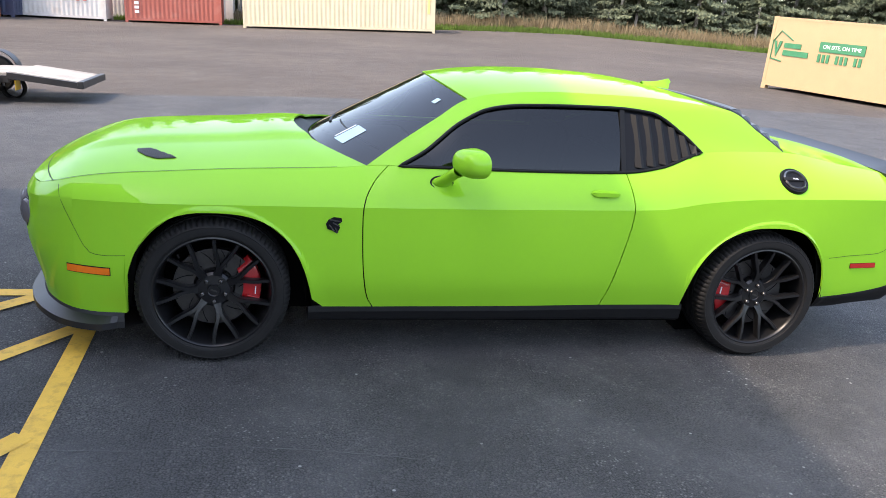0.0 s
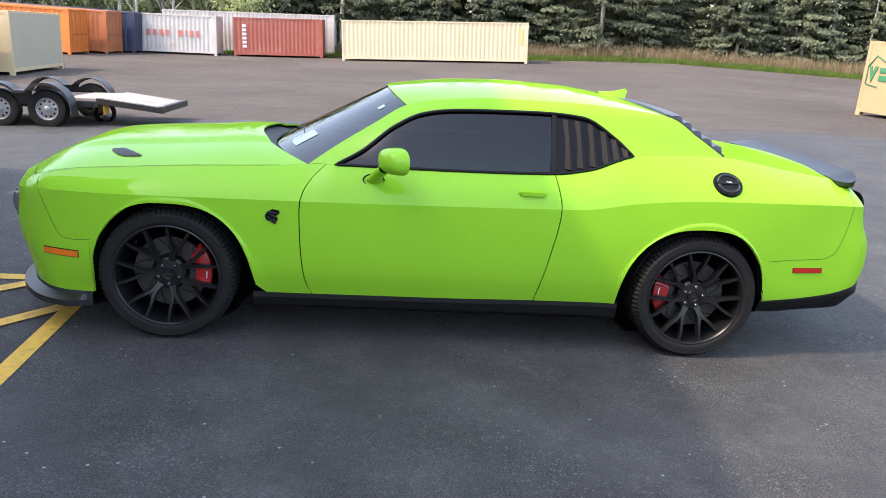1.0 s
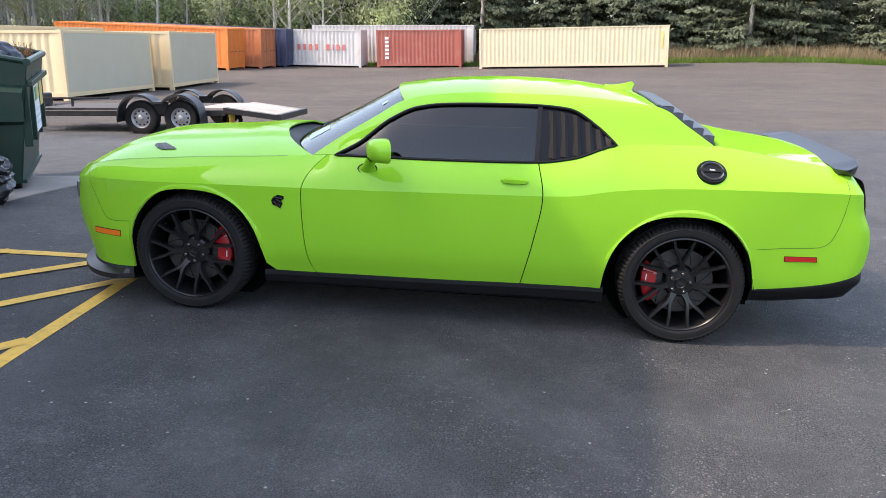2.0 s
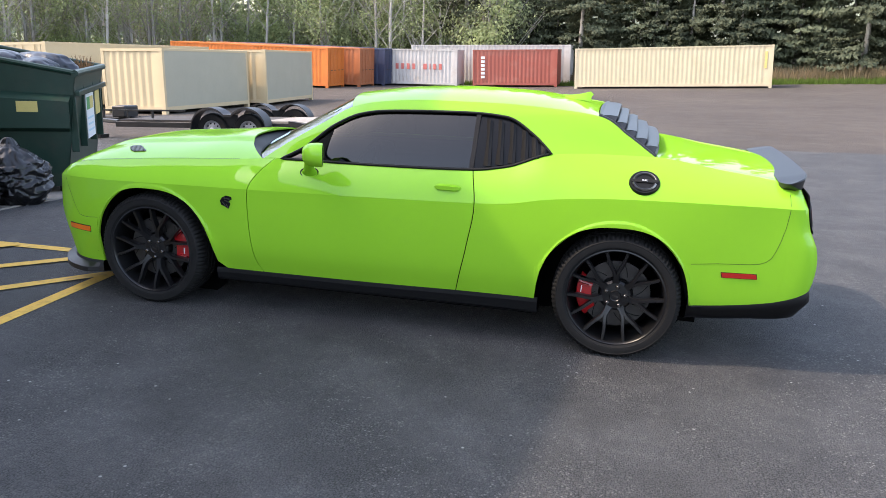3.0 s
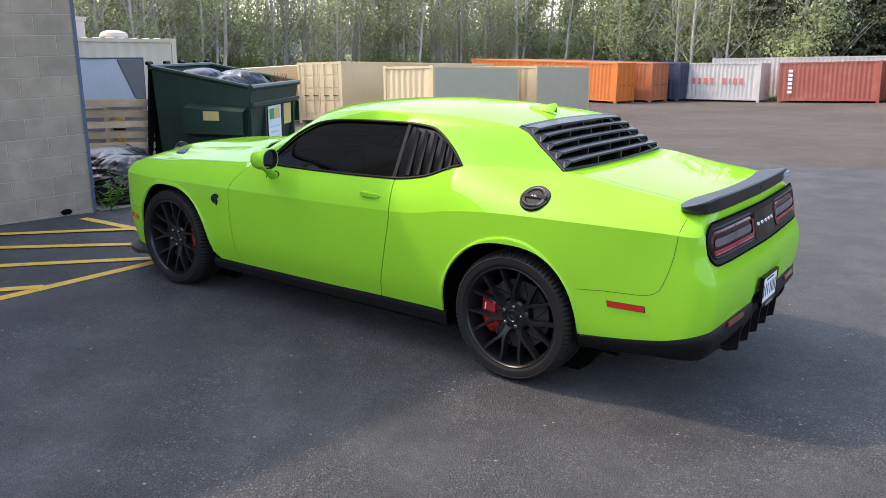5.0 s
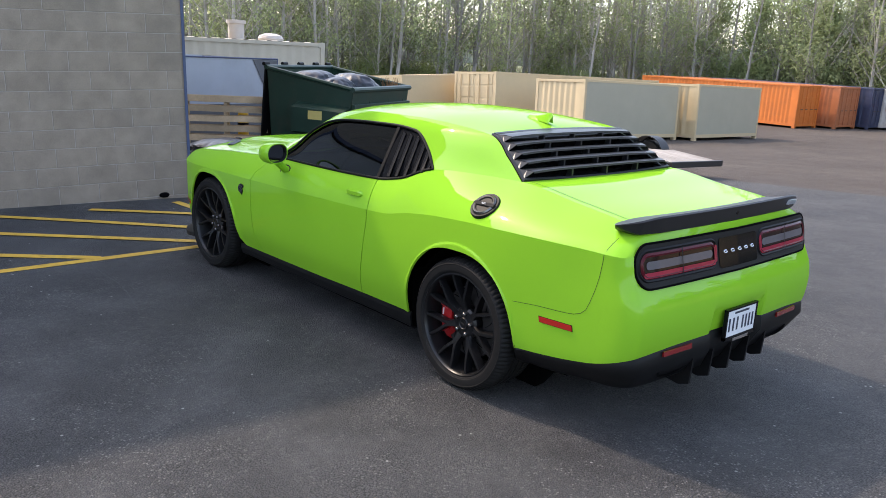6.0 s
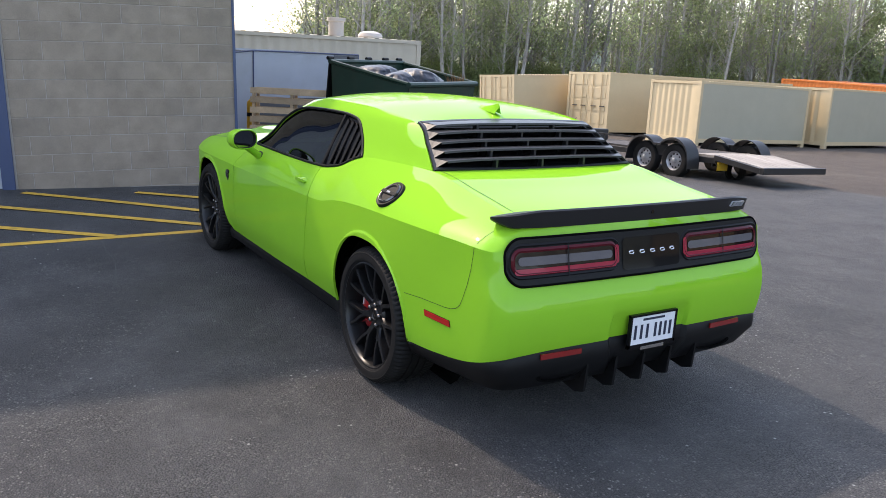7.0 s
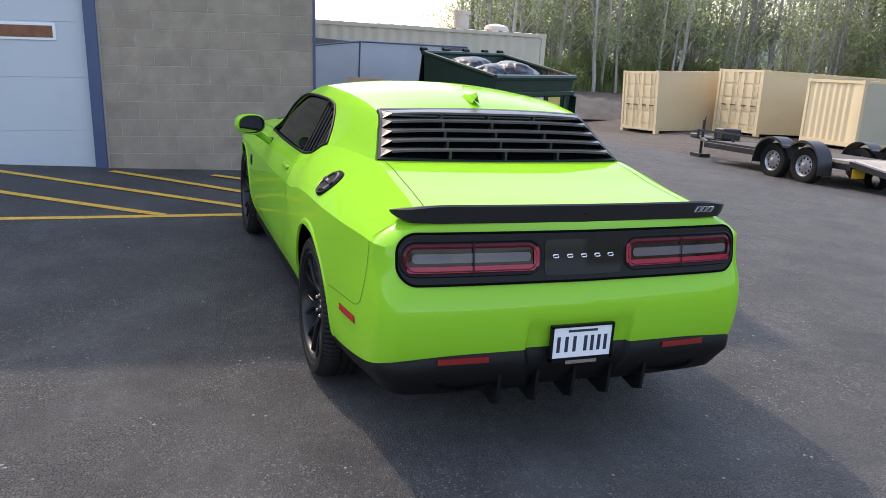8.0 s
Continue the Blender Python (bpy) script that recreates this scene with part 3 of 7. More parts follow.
def screen(v0, v1, foot, top, n=14):
    rows = []
    for k in range(n + 1):
        t = k / n
        e, m = RG(v0 + (v1 - v0) * t), Vector(foot).lerp(Vector(top), t)
        rows.append([Vector((e.x + (m.x - e.x) * (1 - w * w), w * e.y, e.z + (m.z - e.z) * (1 - w * w))) for w in [j / 14 for j in range(-14, 15)]])
    return rows


wind = screen(0, 3, (-1.0, 0, 1.01), (-0.33, 0, 1.372))
part("windscreen", sheet([[p - Vector((0, 0, 0.006)) for p in row] for row in wind]), WIND_GLASS, car, "tinted windscreen")
rear_glass = screen(7, 9, (1.268, 0, 1.347), (1.66, 0, 1.128))
part("rear_window", sheet([[p - Vector((0.006, 0, 0.01)) for p in row] for row in rear_glass]), GLOSS_BLACK, car, "dark rear window under louvres")

# Cowl below the windscreen, with wipers.
cowl = [[Vector(p) - Vector((0.01, 0, 0.022)) for p in hood_rows[-1][::2]], [Vector(p) + Vector((0.02, 0, -0.02)) for p in (wind[0][int(round(j * 28 / 20))] for j in range(21))]]
part("cowl", sheet(cowl), BLACK_TRIM, car, "black cowl panel")
for y0, y1 in ((-0.66, -0.08), (-0.02, 0.55)):
    pts = []
    for k in range(11):
        y = y0 + (y1 - y0) * k / 10
        w = y / 0.77
        pts.append((-0.98 + 0.27 * w * w + 0.10 + 0.05 * k / 10, y, 1.035 - 0.03 * w * w + 0.035 + 0.02 * k / 10))
    wiper = part("wiper", tube(pts, 0.008, 6), BLACK_TRIM, car)
    part("wiper_arm", tube([(-0.93 + 0.25 * (y1 / 0.77) ** 2, y1 - 0.05, 1.03), pts[5]], 0.009, 6), BLACK_TRIM, car)

# Deck lid.
deck_rows = []
for k in range(25):
    t = k / 24
    row = []
    for j in range(-16, 17):
        w = j / 16
        x0, x1 = 1.62 + 0.035 * (1 - w * w), 2.40 + 0.05 * (1 - w * w)
        x = x0 + (x1 - x0) * t
        xe = 1.62 + (2.40 - 1.62) * t
        ss = s_of(xe)
        row.append((x, w * YS_AT(ss), ZS_AT(ss) + (0.0 + 0.022 * t) * (1 - abs(w) ** 2.5)))
    deck_rows.append(row)
part("trunk_lid", sheet(deck_rows, flip=True), PAINT, car, thick=0.01)

# Side windows, louvred quarter windows and their black surrounds.
def foot_of(v):
    p = DL(v)
    s = s_of(p.x)
    return Vector((p.x, YS_AT(s), ZS_AT(s)))


for side in (-1, 1):
    flip_y = lambda p: Vector((p[0], p[1] * side, p[2]))
    glass = [[flip_y(foot_of(v).lerp(DL(v), t / 12) + Vector((0, -0.012 + 0.055 * (t / 12) * (1 - t / 12) * min(1.0, (DL(v).z - foot_of(v).z) / 0.3), 0))) for t in range(13)] for v in [9 * k / 90 for k in range(91)]]
    front = [g for g in glass if g[0].x < 0.60]
    rear = [g for g in glass if g[0].x > 0.58]
    part("side_window", sheet(front, flip=side > 0), SIDE_GLASS, car, "dark tinted door window")
    part("quarter_window", sheet(rear, flip=side > 0), GLOSS_BLACK, car, "dark quarter window behind louvres")
    line = [flip_y(DL(9 * k / 70)) for k in range(71)] + [flip_y(foot_of(9 - 9 * k / 70)) for k in range(1, 70)]
    part("window_trim", tube([p + Vector((0, 0.004 * side, 0)) for p in line], 0.0085, 8, closed=True), BLACK_TRIM, car, "black window surround")
    post = [flip_y(foot_of(6.22) + Vector((0.03 - 0.04, 0.003, 0))), flip_y(DL(6.22) + Vector((-0.005, 0.006, 0)))]
    bm = sheet([[p + Vector((-0.013, 0, 0)), p + Vector((0.013, 0, 0))] for p in post], flip=side > 0)
    part("window_post", bm, BLACK_TRIM, car, thick=0.02)
    # quarter louvres: five upright blades and their frame
    for i, x in enumerate((0.655, 0.725, 0.795, 0.865, 0.932, 0.985)):
        v = 6 + min(max((x - 0.554) / (0.756 - 0.554), 0), 1) if x < 0.756 else (7 + (x - 0.756) / 0.175 if x < 0.931 else 8 + (x - 0.931) / 0.114)
        low, top = foot_of(v), DL(v)
        a, b = low.lerp(top, 0.07), low.lerp(top, 0.93)
        lean, out = 0.046, 0.016
        blade = [[a + Vector((0, -0.004, 0)), b + Vector((-0.012, -0.004, 0))], [a + Vector((lean * 0.62, out, 0)), b + Vector((lean * 0.5 - 0.012, out, -0.004))], [a + Vector((lean, out * 0.75, 0.0)), b + Vector((lean * 0.8 - 0.012, out * 0.75, -0.012))]]
        if i == 5:
            blade = [[p.lerp(q[0], 0.0) for p in q] for q in blade]
            blade[1][0].x = blade[1][1].x = a.x + 0.02
            blade[2][0].x = blade[2][1].x = a.x + 0.028
        bm = sheet([[flip_y(p) for p in q] for q in blade], flip=side > 0)
        part("louvre_blade", bm, BLACK_TRIM, car, thick=0.006, flat=True)

# Rear window louvres: a frame that follows the glass, five stepped slats with folded ends, and short posts between them.
def rear_at(t, w):
    e = RG(7 + 2 * t)
    dx = -0.014 * (1 - smooth(0.0, 0.22, t)) + 0.025 * smooth(0.6, 1.0, t)
    m = Vector((e.x + dx, 0, e.z - 0.61 * dx + 0.004))
    return Vector((e.x + (m.x - e.x) * (1 - w * w), w * e.y, e.z + (m.z - e.z) * (1 - w * w)))


UP = Vector((0.50, 0, 0.86))
LOUVRE = material("louvre_plastic", (0.015, 0.0155, 0.0175), 0.36, spots=0.12, scale=7, bump=0.03)
STEP = 0.186
EDGE = 0.965


def slat_front(k, w):
    return rear_at(0.035 + STEP * k, EDGE * w) + UP * (0.010 + 0.003 * (1 - w * w))


def slat_back(k, w):
    """The raised rear edge of a slat, drawn in at its ends."""
    p = rear_at(0.035 + STEP * (k + 1), EDGE * w * (1 - 0.085))
    return Vector((p.x + 0.016, p.y, slat_front(k, 1.0).z + 0.006 - 0.011 * w ** 4))


for k in range(5):
    rows = []
    for j in range(-18, 19):
        w = j / 18
        a, b = slat_front(k, w), slat_back(k, w)
        rows.append([a, a.lerp(b, 0.5) + Vector((0, 0, 0.004)), b + Vector((-0.006, 0, 0.001)), b, b + Vector((0.0015, 0, -0.0105))])
    part("louvre_slat", sheet(rows), LOUVRE, car, thick=0.004, angle=28)
    for side in (-1, 1):
        a, b, c = slat_front(k, side), slat_back(k, side), rear_at(0.035 + STEP * (k + 1), EDGE * side) + UP * 0.010
        low = rear_at(0.035 + STEP * (k + 0.5), EDGE * side) + UP * 0.004
        part("louvre_end", sheet([[a, a.lerp(b, 0.5), b], [low, low.lerp(c, 0.5), c + Vector((0, 0, 0.002))]]), LOUVRE, car, thick=0.003, flat=True)
    for w in (-0.5, 0.0, 0.5):
        b, c = slat_back(k, w), rear_at(0.035 + STEP * (k + 1), EDGE * w) + UP * 0.004
        c.y = b.y
        bm = sheet([[p + Vector((0, o, 0)) for p in (b + Vector((-0.03, 0, -0.004)), b + Vector((-0.002, 0, -0.008)), c + Vector((0.012, 0, 0.004)), c + Vector((-0.03, 0, 0.0)))] for o in (-0.0065, 0.0065)], close=True)
        bmesh.ops.holes_fill(bm, edges=[e for e in bm.edges if e.is_boundary])
        bmesh.ops.recalc_face_normals(bm, faces=bm.faces)
        part("louvre_post", bm, LOUVRE, car, flat=True)
for side in (-1, 1):
    line = [rear_at(k / 24, EDGE * side) + UP * 0.006 for k in range(25)]
    part("louvre_frame", sheet([[p + Vector((0, side * 0.016, -0.006)), p + Vector((0, side * 0.012, 0.003)), p + Vector((0, -side * 0.010, 0.005)), p + Vector((0, -side * 0.012, -0.012))] for p in line]), LOUVRE, car, thick=0.003, angle=30)
for t, d in ((0.0, 0.035), (0.965, 0.05)):
    rows = [[rear_at(t, EDGE * j / 18) + UP * 0.004, rear_at(t, EDGE * j / 18) + UP * 0.014, rear_at(min(t + d, 1.03), EDGE * j / 18) + UP * 0.013, rear_at(min(t + d, 1.03), EDGE * j / 18) + UP * 0.001] for j in range(-18, 19)]
    part("louvre_frame", sheet(rows), LOUVRE, car, thick=0.003, angle=30)

# Black sills, front splitter and rear diffuser.
sill = []
for k in range(41):
    x = -1.02 + 2.05 * k / 40
    s = s_of(x)
    y, zt = hull(s, 0.30).y, ZB_AT(s) + 0.004
    sill.append([(x, y - 0.006, zt), (x, y - 0.002, zt - 0.03), (x, y - 0.012, 0.215), (x, y - 0.04, 0.195), (x, y - 0.2, 0.19)])
both_sides("side_sill", sill, BLACK_TRIM, flip=True)
lip = []
for k in range(41):
    s = s_of(-1.888) * k / 40
    p = hull(s, 0.2)
    d = (hull(min(s + 0.01, S_END), 0.2) - hull(max(s - 0.01, 0), 0.2)).normalized()
    n = Vector((-d.y, d.x, 0)) if s > 0 else Vector((-1, 0, 0))
    n = Vector((-abs(n.x), abs(n.y), 0))
    q = p + n * 0.068 * smooth(-1.86, -2.0, p.x) if p.x > -2.0 else p + n * 0.068
    up = 0.012 * smooth(-2.0, -2.3, p.x)
    lip.append([(p.x, p.y - 0.002, 0.236 + up), (p.x + n.x * 0.010, p.y + n.y * 0.010, 0.208 + up), (q.x, q.y, 0.184 + up), (q.x, q.y, 0.152 + up), (p.x + 0.25, max(p.y - 0.25, 0), 0.130)])
both_sides("front_splitter", lip, SATIN_BLACK, thick=0.0)
diff = []
for k in range(61):
    s = s_of(1.865) + (S_END - s_of(1.865)) * k / 60
    p = hull(s, low_edge(s))
    t = smooth(1.9, 2.45, p.x)
    zt, zl = p.z + 0.004, 0.262 + 0.02 * t
    diff.append([(p.x - 0.006, max(p.y - 0.004, 0), zt), (p.x + 0.004 * t, p.y, zt - 0.012), (p.x + 0.012 * t, max(p.y - 0.01, 0), zt - 0.35 * (zt - zl)), (p.x - 0.05 * t, max(p.y - 0.05, 0), zl + 0.025), (p.x - 0.10 * t, max(p.y - 0.09, 0), zl), (p.x - 0.3, max(p.y - 0.3, 0), zl - 0.02)])
both_sides("rear_diffuser", diff, BLACK_TRIM, thick=0.0, angle=40)
for y in (-0.355, -0.178, 0.0, 0.178, 0.355):
    bm = sheet([[(2.33, y + o, 0.34), (2.37, y + o, 0.25), (2.47, y + o, 0.235), (2.525, y + o, 0.255), (2.535, y + o, 0.40)] for o in (-0.007, 0.007)], close=True)
    bmesh.ops.holes_fill(bm, edges=[e for e in bm.edges if e.is_boundary])
    bmesh.ops.recalc_face_normals(bm, faces=bm.faces)
    part("diffuser_fin", bm, BLACK_TRIM, car, flat=True)
for side in (-1, 1):
    for o in (-0.055, 0.055):
        tip = part("exhaust_tip", lathe([(0.036, 2.30), (0.043, 2.36), (0.043, 2.502), (0.037, 2.505), (0.036, 2.32)], 24, "z"), RIM, car, "dark exhaust tip")
        tip.matrix_basis = Matrix.Translation((-0.05, side * (0.50 + o), 0.335)) @ pose(0, 0, 0, 0, 90, 0)
    bm = sheet([[(2.512 - 0.012 * abs(a), side * (0.50 + 0.13 * math.cos(b) * c), 0.362 + 0.032 * math.sin(b) * c) for b in [2 * math.pi * k / 28 for k in range(29)]] for a, c in ((0, 1.0), (0, 0.86), (2, 0.82), (2, 0.02))])
    part("exhaust_surround", bm, UNDER, car, "dark exhaust outlet")

# Underbody, wheel housings and seats.
bm = box(-2.2, 1.95, -0.58, 0.58, 0.15, 0.62)
box(-1.0, 1.0, -0.66, 0.66, 0.135, 0.55, bm)
box(-1.0, 1.0, -0.86, 0.86, 0.19, 0.55, bm)
box(-2.22, -1.95, -0.60, 0.60, 0.17, 0.6, bm)
box(1.95, 2.26, -0.62, 0.62, 0.245, 0.7, bm)
part("underbody", bm, UNDER, car, flat=True)
for axle in (AXLE_F, AXLE_R):
    for side in (-1, 1):
        rows = []
        for k in range(25):
            a = math.radians(-6 + 192 * k / 24)
            rows.append([(axle + 0.445 * math.cos(a), side * y, 0.34 + 0.445 * math.sin(a)) for y in (0.55, 0.875)])
        part("wheel_housing", sheet(rows), UNDER, car)
        hub_disc = lathe([(0.44, 0.0), (0.001, 0.0)], 24)
        bmesh.ops.translate(hub_disc, verts=hub_disc.verts, vec=(axle, side * 0.56, 0.36))
        part("wheel_housing_back", hub_disc, UNDER, car)
for side in (-1, 1):
    bm = box(0.02, 0.52, side * 0.40 - 0.25, side * 0.40 + 0.25, 0.50, 0.66)
    part("seat_cushion", bm, SEAT, car, bevel=0.05)
    bm = box(0.42, 0.56, side * 0.40 - 0.24, side * 0.40 + 0.24, 0.60, 1.10, m=None)
    bmesh.ops.rotate(bm, verts=bm.verts, cent=(0.49, 0, 0.6), matrix=Matrix.Rotation(radians(14), 3, "Y"))
    part("seat_back", bm, SEAT, car, bevel=0.05)
    bm = box(0.585, 0.67, side * 0.40 - 0.13, side * 0.40 + 0.13, 1.10, 1.26)
    part("headrest", bm, SEAT, car, bevel=0.035)
part("dashboard", bump_out(box(-0.95, -0.32, -0.72, 0.72, 0.62, 0.96), 0.0, 1), SEAT, car, bevel=0.06)
part("rear_bench", box(0.95, 1.5, -0.55, 0.55, 0.5, 1.02), SEAT, car, bevel=0.08)
part("steering_wheel", tube([Vector((-0.22 + 0.07 * math.sin(a), -0.38 + 0.19 * math.cos(a), 0.90 + 0.175 * math.sin(a))) for a in [2 * math.pi * k / 32 for k in range(32)]], 0.016, 8, closed=True), SEAT, car)

# Spoiler across the tail.
wing = []
for j in range(-48, 49):
    y = 0.80 * j / 48
    e = smooth(0.60, 0.80, abs(y))
    xo = -0.03 * (y / 0.79) ** 2 - 0.025 * e
    top, base = 1.100 - 0.020 * e, 1.056 - 0.010 * e
    section = [Vector(p) for p in ((2.285, y, base + 0.008), (2.335, y, base + 0.016), (2.415 + xo, y, top - 0.014), (2.455 + xo, y, top), (2.463 + xo, y, top - 0.006), (2.450 + xo, y, 1.022), (2.415 + xo, y, 1.014), (2.295, y, base - 0.028))]
    tip = Vector((2.330, math.copysign(0.808, y), 1.060))
    w = 0.95 * min(max((abs(y) - 0.735) / 0.065, 0.0), 1.0)
    wing.append([p.lerp(tip, w * (1.0 if i in (0, 1, 5, 6, 7) else 0.9)) for i, p in enumerate(section)])
bm = sheet(wing, close=True)
bmesh.ops.holes_fill(bm, edges=[e for e in bm.edges if e.is_boundary])
bmesh.ops.recalc_face_normals(bm, faces=bm.faces)
spoiler = part("spoiler", bm, SATIN_BLACK, car, "satin black trunk spoiler", angle=30)
for k in range(3):
    y = 0.575 + 0.030 * k
    bm = sheet([[(2.436 + 0.004 * t, y + 0.012 * t + o, 1.052 + 0.024 * t), (2.4505 + 0.004 * t, y + 0.012 * t + o, 1.052 + 0.024 * t)] for o, t in ((0, 0), (0.023, 0), (0.023, 1), (0, 1), (0, 0))])
    bmesh.ops.holes_fill(bm, edges=[e for e in bm.edges if e.is_boundary])
    part("spoiler_mark", bm, SILVER, spoiler, "small plain silver mark", flat=True)
bm = lathe([(0.0, 0.003), (0.008, 0.003), (0.011, 0.0)], 16, "z")
part("spoiler_button", bm, GLOSS_BLACK, spoiler).matrix_basis = Matrix.Translation((2.457, 0.02, 1.062)) @ pose(0, 0, 0, 0, 83, 0)

# Tail panel with two ringed lamps.
TAIL_X = pchip((0.0, 0.5, 0.79, 0.83, 0.865), (2.475, 2.46, 2.435, 2.405, 2.37))


def tail_point(y, z, lift):
    return Vector((TAIL_X(abs(y)) + REAR_SHIFT(z) + lift * 0.85, y, z))


def pill(y0, y1, z0, z1, r, inset, lift, n=10, zslope=0.0):
    """An outline of a slot with round corners on the tail panel."""
    y0, y1, z0, z1 = y0 + inset, y1 - inset, z0 + inset, z1 - inset
    r = max(r - inset, 0.004)
    pts = []
    for cy, cz, a0 in ((y1 - r, z1 - r, 0), (y0 + r, z1 - r, 90), (y0 + r, z0 + r, 180), (y1 - r, z0 + r, 270)):
        for k in range(n + 1):
            a = radians(a0 + 90 * k / n)
            pts.append((cy + r * math.cos(a), cz + r * math.sin(a)))
    dense = []
    for i, p in enumerate(pts):
        q = pts[(i + 1) % len(pts)]
        m = max(1, int(math.hypot(q[0] - p[0], q[1] - p[1]) / 0.05))
        dense += [(p[0] + (q[0] - p[0]) * k / m, p[1] + (q[1] - p[1]) * k / m) for k in range(m)]
    return [tail_point(y, z, lift) for y, z in dense]


def slab(y0, y1, z0, z1, r, inset, lift):
    """A filled slot that follows the tail's curve."""
    rows = []
    n = max(24, int((y1 - y0) / 0.02))
    for k in range(n + 1):
        y = y0 + inset + (y1 - y0 - 2 * inset) * (1 - math.cos(math.pi * k / n)) / 2
        d = min(y - y0 - inset, y1 - inset - y)
        cut = r - math.sqrt(max(r * r - max(r - d, 0) ** 2, 0)) if d < r else 0.0
        a, b = z0 + inset + cut, z1 - inset - cut
        rows.append([tail_point(y, a + (b - a) * t / 6, lift) for t in range(7)])
    return sheet(rows)


def ring(y0, y1, z0, z1, r, i0, i1, l0, l1):
    return sheet([pill(y0, y1, z0, z1, r, i0, l0), pill(y0, y1, z0, z1, r, (i0 + i1) / 2, max(l0, l1) + 0.004), pill(y0, y1, z0, z1, r, i1, l1)], close=True)


part("tail_panel", slab(-0.806, 0.806, 0.786, 0.990, 0.08, 0.0, 0.018), BLACK_TRIM, car, "black tail panel")
part("tail_panel_rim", tube(pill(-0.806, 0.806, 0.786, 0.990, 0.08, 0.002, 0.014), 0.006, 8, closed=True), UNDER, car)
for y0, y1 in ((-0.788, -0.203), (0.203, 0.788)):
    z0, z1 = 0.826, 0.954
    lamp = part("tail_lamp", slab(y0, y1, z0, z1, 0.055, 0.012, 0.020), SMOKED, car, "smoked red tail lamp")
    part("lamp_ring", ring(y0, y1, z0, z1, 0.055, 0.006, 0.024, 0.021, 0.024), LAMP_RED, lamp, "maroon light ring")
    part("lamp_bezel", ring(y0 - 0.012, y1 + 0.012, z0 - 0.01, z1 + 0.012, 0.065, 0.0, 0.014, 0.017, 0.022), BLACK_TRIM, lamp)
    part("lamp_lens", slab(y0 + 0.040, y1 - 0.040, 0.874, 0.911, 0.016, 0.0, 0.0235), CLEAR_LENS, lamp, "pale reversing lens")
    part("lamp_lens", slab(y0 + 0.020, y1 - 0.020, 0.837, 0.862, 0.012, 0.0, 0.0265), BAND_RED, lamp, "rose red light band")
    inner_y = y1 - 0.016 if y1 < 0 else y0 + 0.016
    part("lamp_lens", slab(inner_y - 0.012, inner_y + 0.012, 0.850, 0.932, 0.012, 0.0, 0.0270), BAND_RED, lamp)
    mid = (y0 + y1) / 2
    bm = sheet([[tail_point(mid + o, z0 - 0.008 + (z1 - z0 + 0.016) * t / 6, 0.0305) for t in range(7)] for o in (-0.003, 0.003)])
    part("lamp_split", bm, BLACK_TRIM, lamp)
part("tail_centre", slab(-0.182, 0.182, 0.812, 0.958, 0.02, 0.0, 0.022), GLOSS_BLACK, car, "gloss black centre of the tail panel")
for i in range(5):
    y = -0.13 + 0.065 * i
    bm = ring(y - 0.015, y + 0.015, 0.880, 0.898, 0.006, 0.0, 0.006, 0.024, 0.025)
    part("badge_mark", bm, CHROME, car, "small chrome badge mark")

# Number plate with plain bars.
plate = part("number_plate", box(2.562, 2.566, -0.143, 0.143, 0.456, 0.598), WHITE, car, "white number plate in a black frame", bevel=0.002)
bm = bmesh.new()
for a in ((-0.150, 0.150, 0.595, 0.605), (-0.150, 0.150, 0.440, 0.459), (-0.150, -0.139, 0.445, 0.60), (0.139, 0.150, 0.445, 0.60)):
    box(2.552, 2.570, *a, bm)
part("plate_frame", bm, GLOSS_BLACK, plate)
for y in (-0.112, -0.074, -0.036, 0.016, 0.048, 0.080, 0.112):
    part("plate_bar", box(2.5662, 2.5668, y - 0.008, y + 0.008, 0.484, 0.554), INK, plate, flat=True)
part("plate_bar", box(2.5662, 2.5668, -0.07, 0.07, 0.572, 0.583), INK, plate, flat=True)
part("plate_bar", box(2.5722, 2.573, -0.075, 0.075, 0.432, 0.448), CHROME, plate, flat=True)

# Small parts of the flanks.
def pad(x0, x1, z0, z1, lift, n=6, skew=0.0):
    """A small plate that follows the left flank."""
    rows = []
    for i in range(n + 1):
        row = []
        for k in range(4):
            z = z0 + (z1 - z0) * k / 3
            p, q = flank(x0 + (x1 - x0) * i / n + skew * (k / 3), z)
            row.append(p + q * lift)
        rows.append(row)
    return rows


def mirrored(name, rows, mat, label="", thick=0.0, flip=False):
    for side in (1, -1):
        bm = sheet([[(p[0], p[1] * side, p[2]) for p in row] for row in rows], flip=flip != (side < 0))
        part(name, bm, mat, car, label, thick=thick)


mirrored("marker_recess", pad(-2.142, -1.938, 0.430, 0.472, 0.0015), BLACK_TRIM)
mirrored("side_marker", pad(-2.138, -1.942, 0.435, 0.467, 0.006, skew=0.0), AMBER, "amber side marker", thick=0.006)
mirrored("marker_recess", pad(2.027, 2.217, 0.538, 0.570, 0.0015, skew=-0.006), BLACK_TRIM)
mirrored("side_marker", pad(2.031, 2.213, 0.541, 0.567, 0.005, skew=-0.006), MARKER_RED, "red side marker", thick=0.006)
_tail_w = [W_AT(v) for v in rear_tail][::-1]
for y in (-0.53, 0.53):
    rows = []
    for a in [y - 0.11 + 0.22 * k / 8 for k in range(9)]:
        s = float(np.interp(abs(a), _tail_w, rear_tail[::-1]))
        rows.append([(hull(s, low_edge(s)).x + 0.016, a, z) for z in (0.462, 0.487)])
    part("bumper_reflector", sheet(rows), RED_LENS, car, "red bumper reflector", thick=0.008)

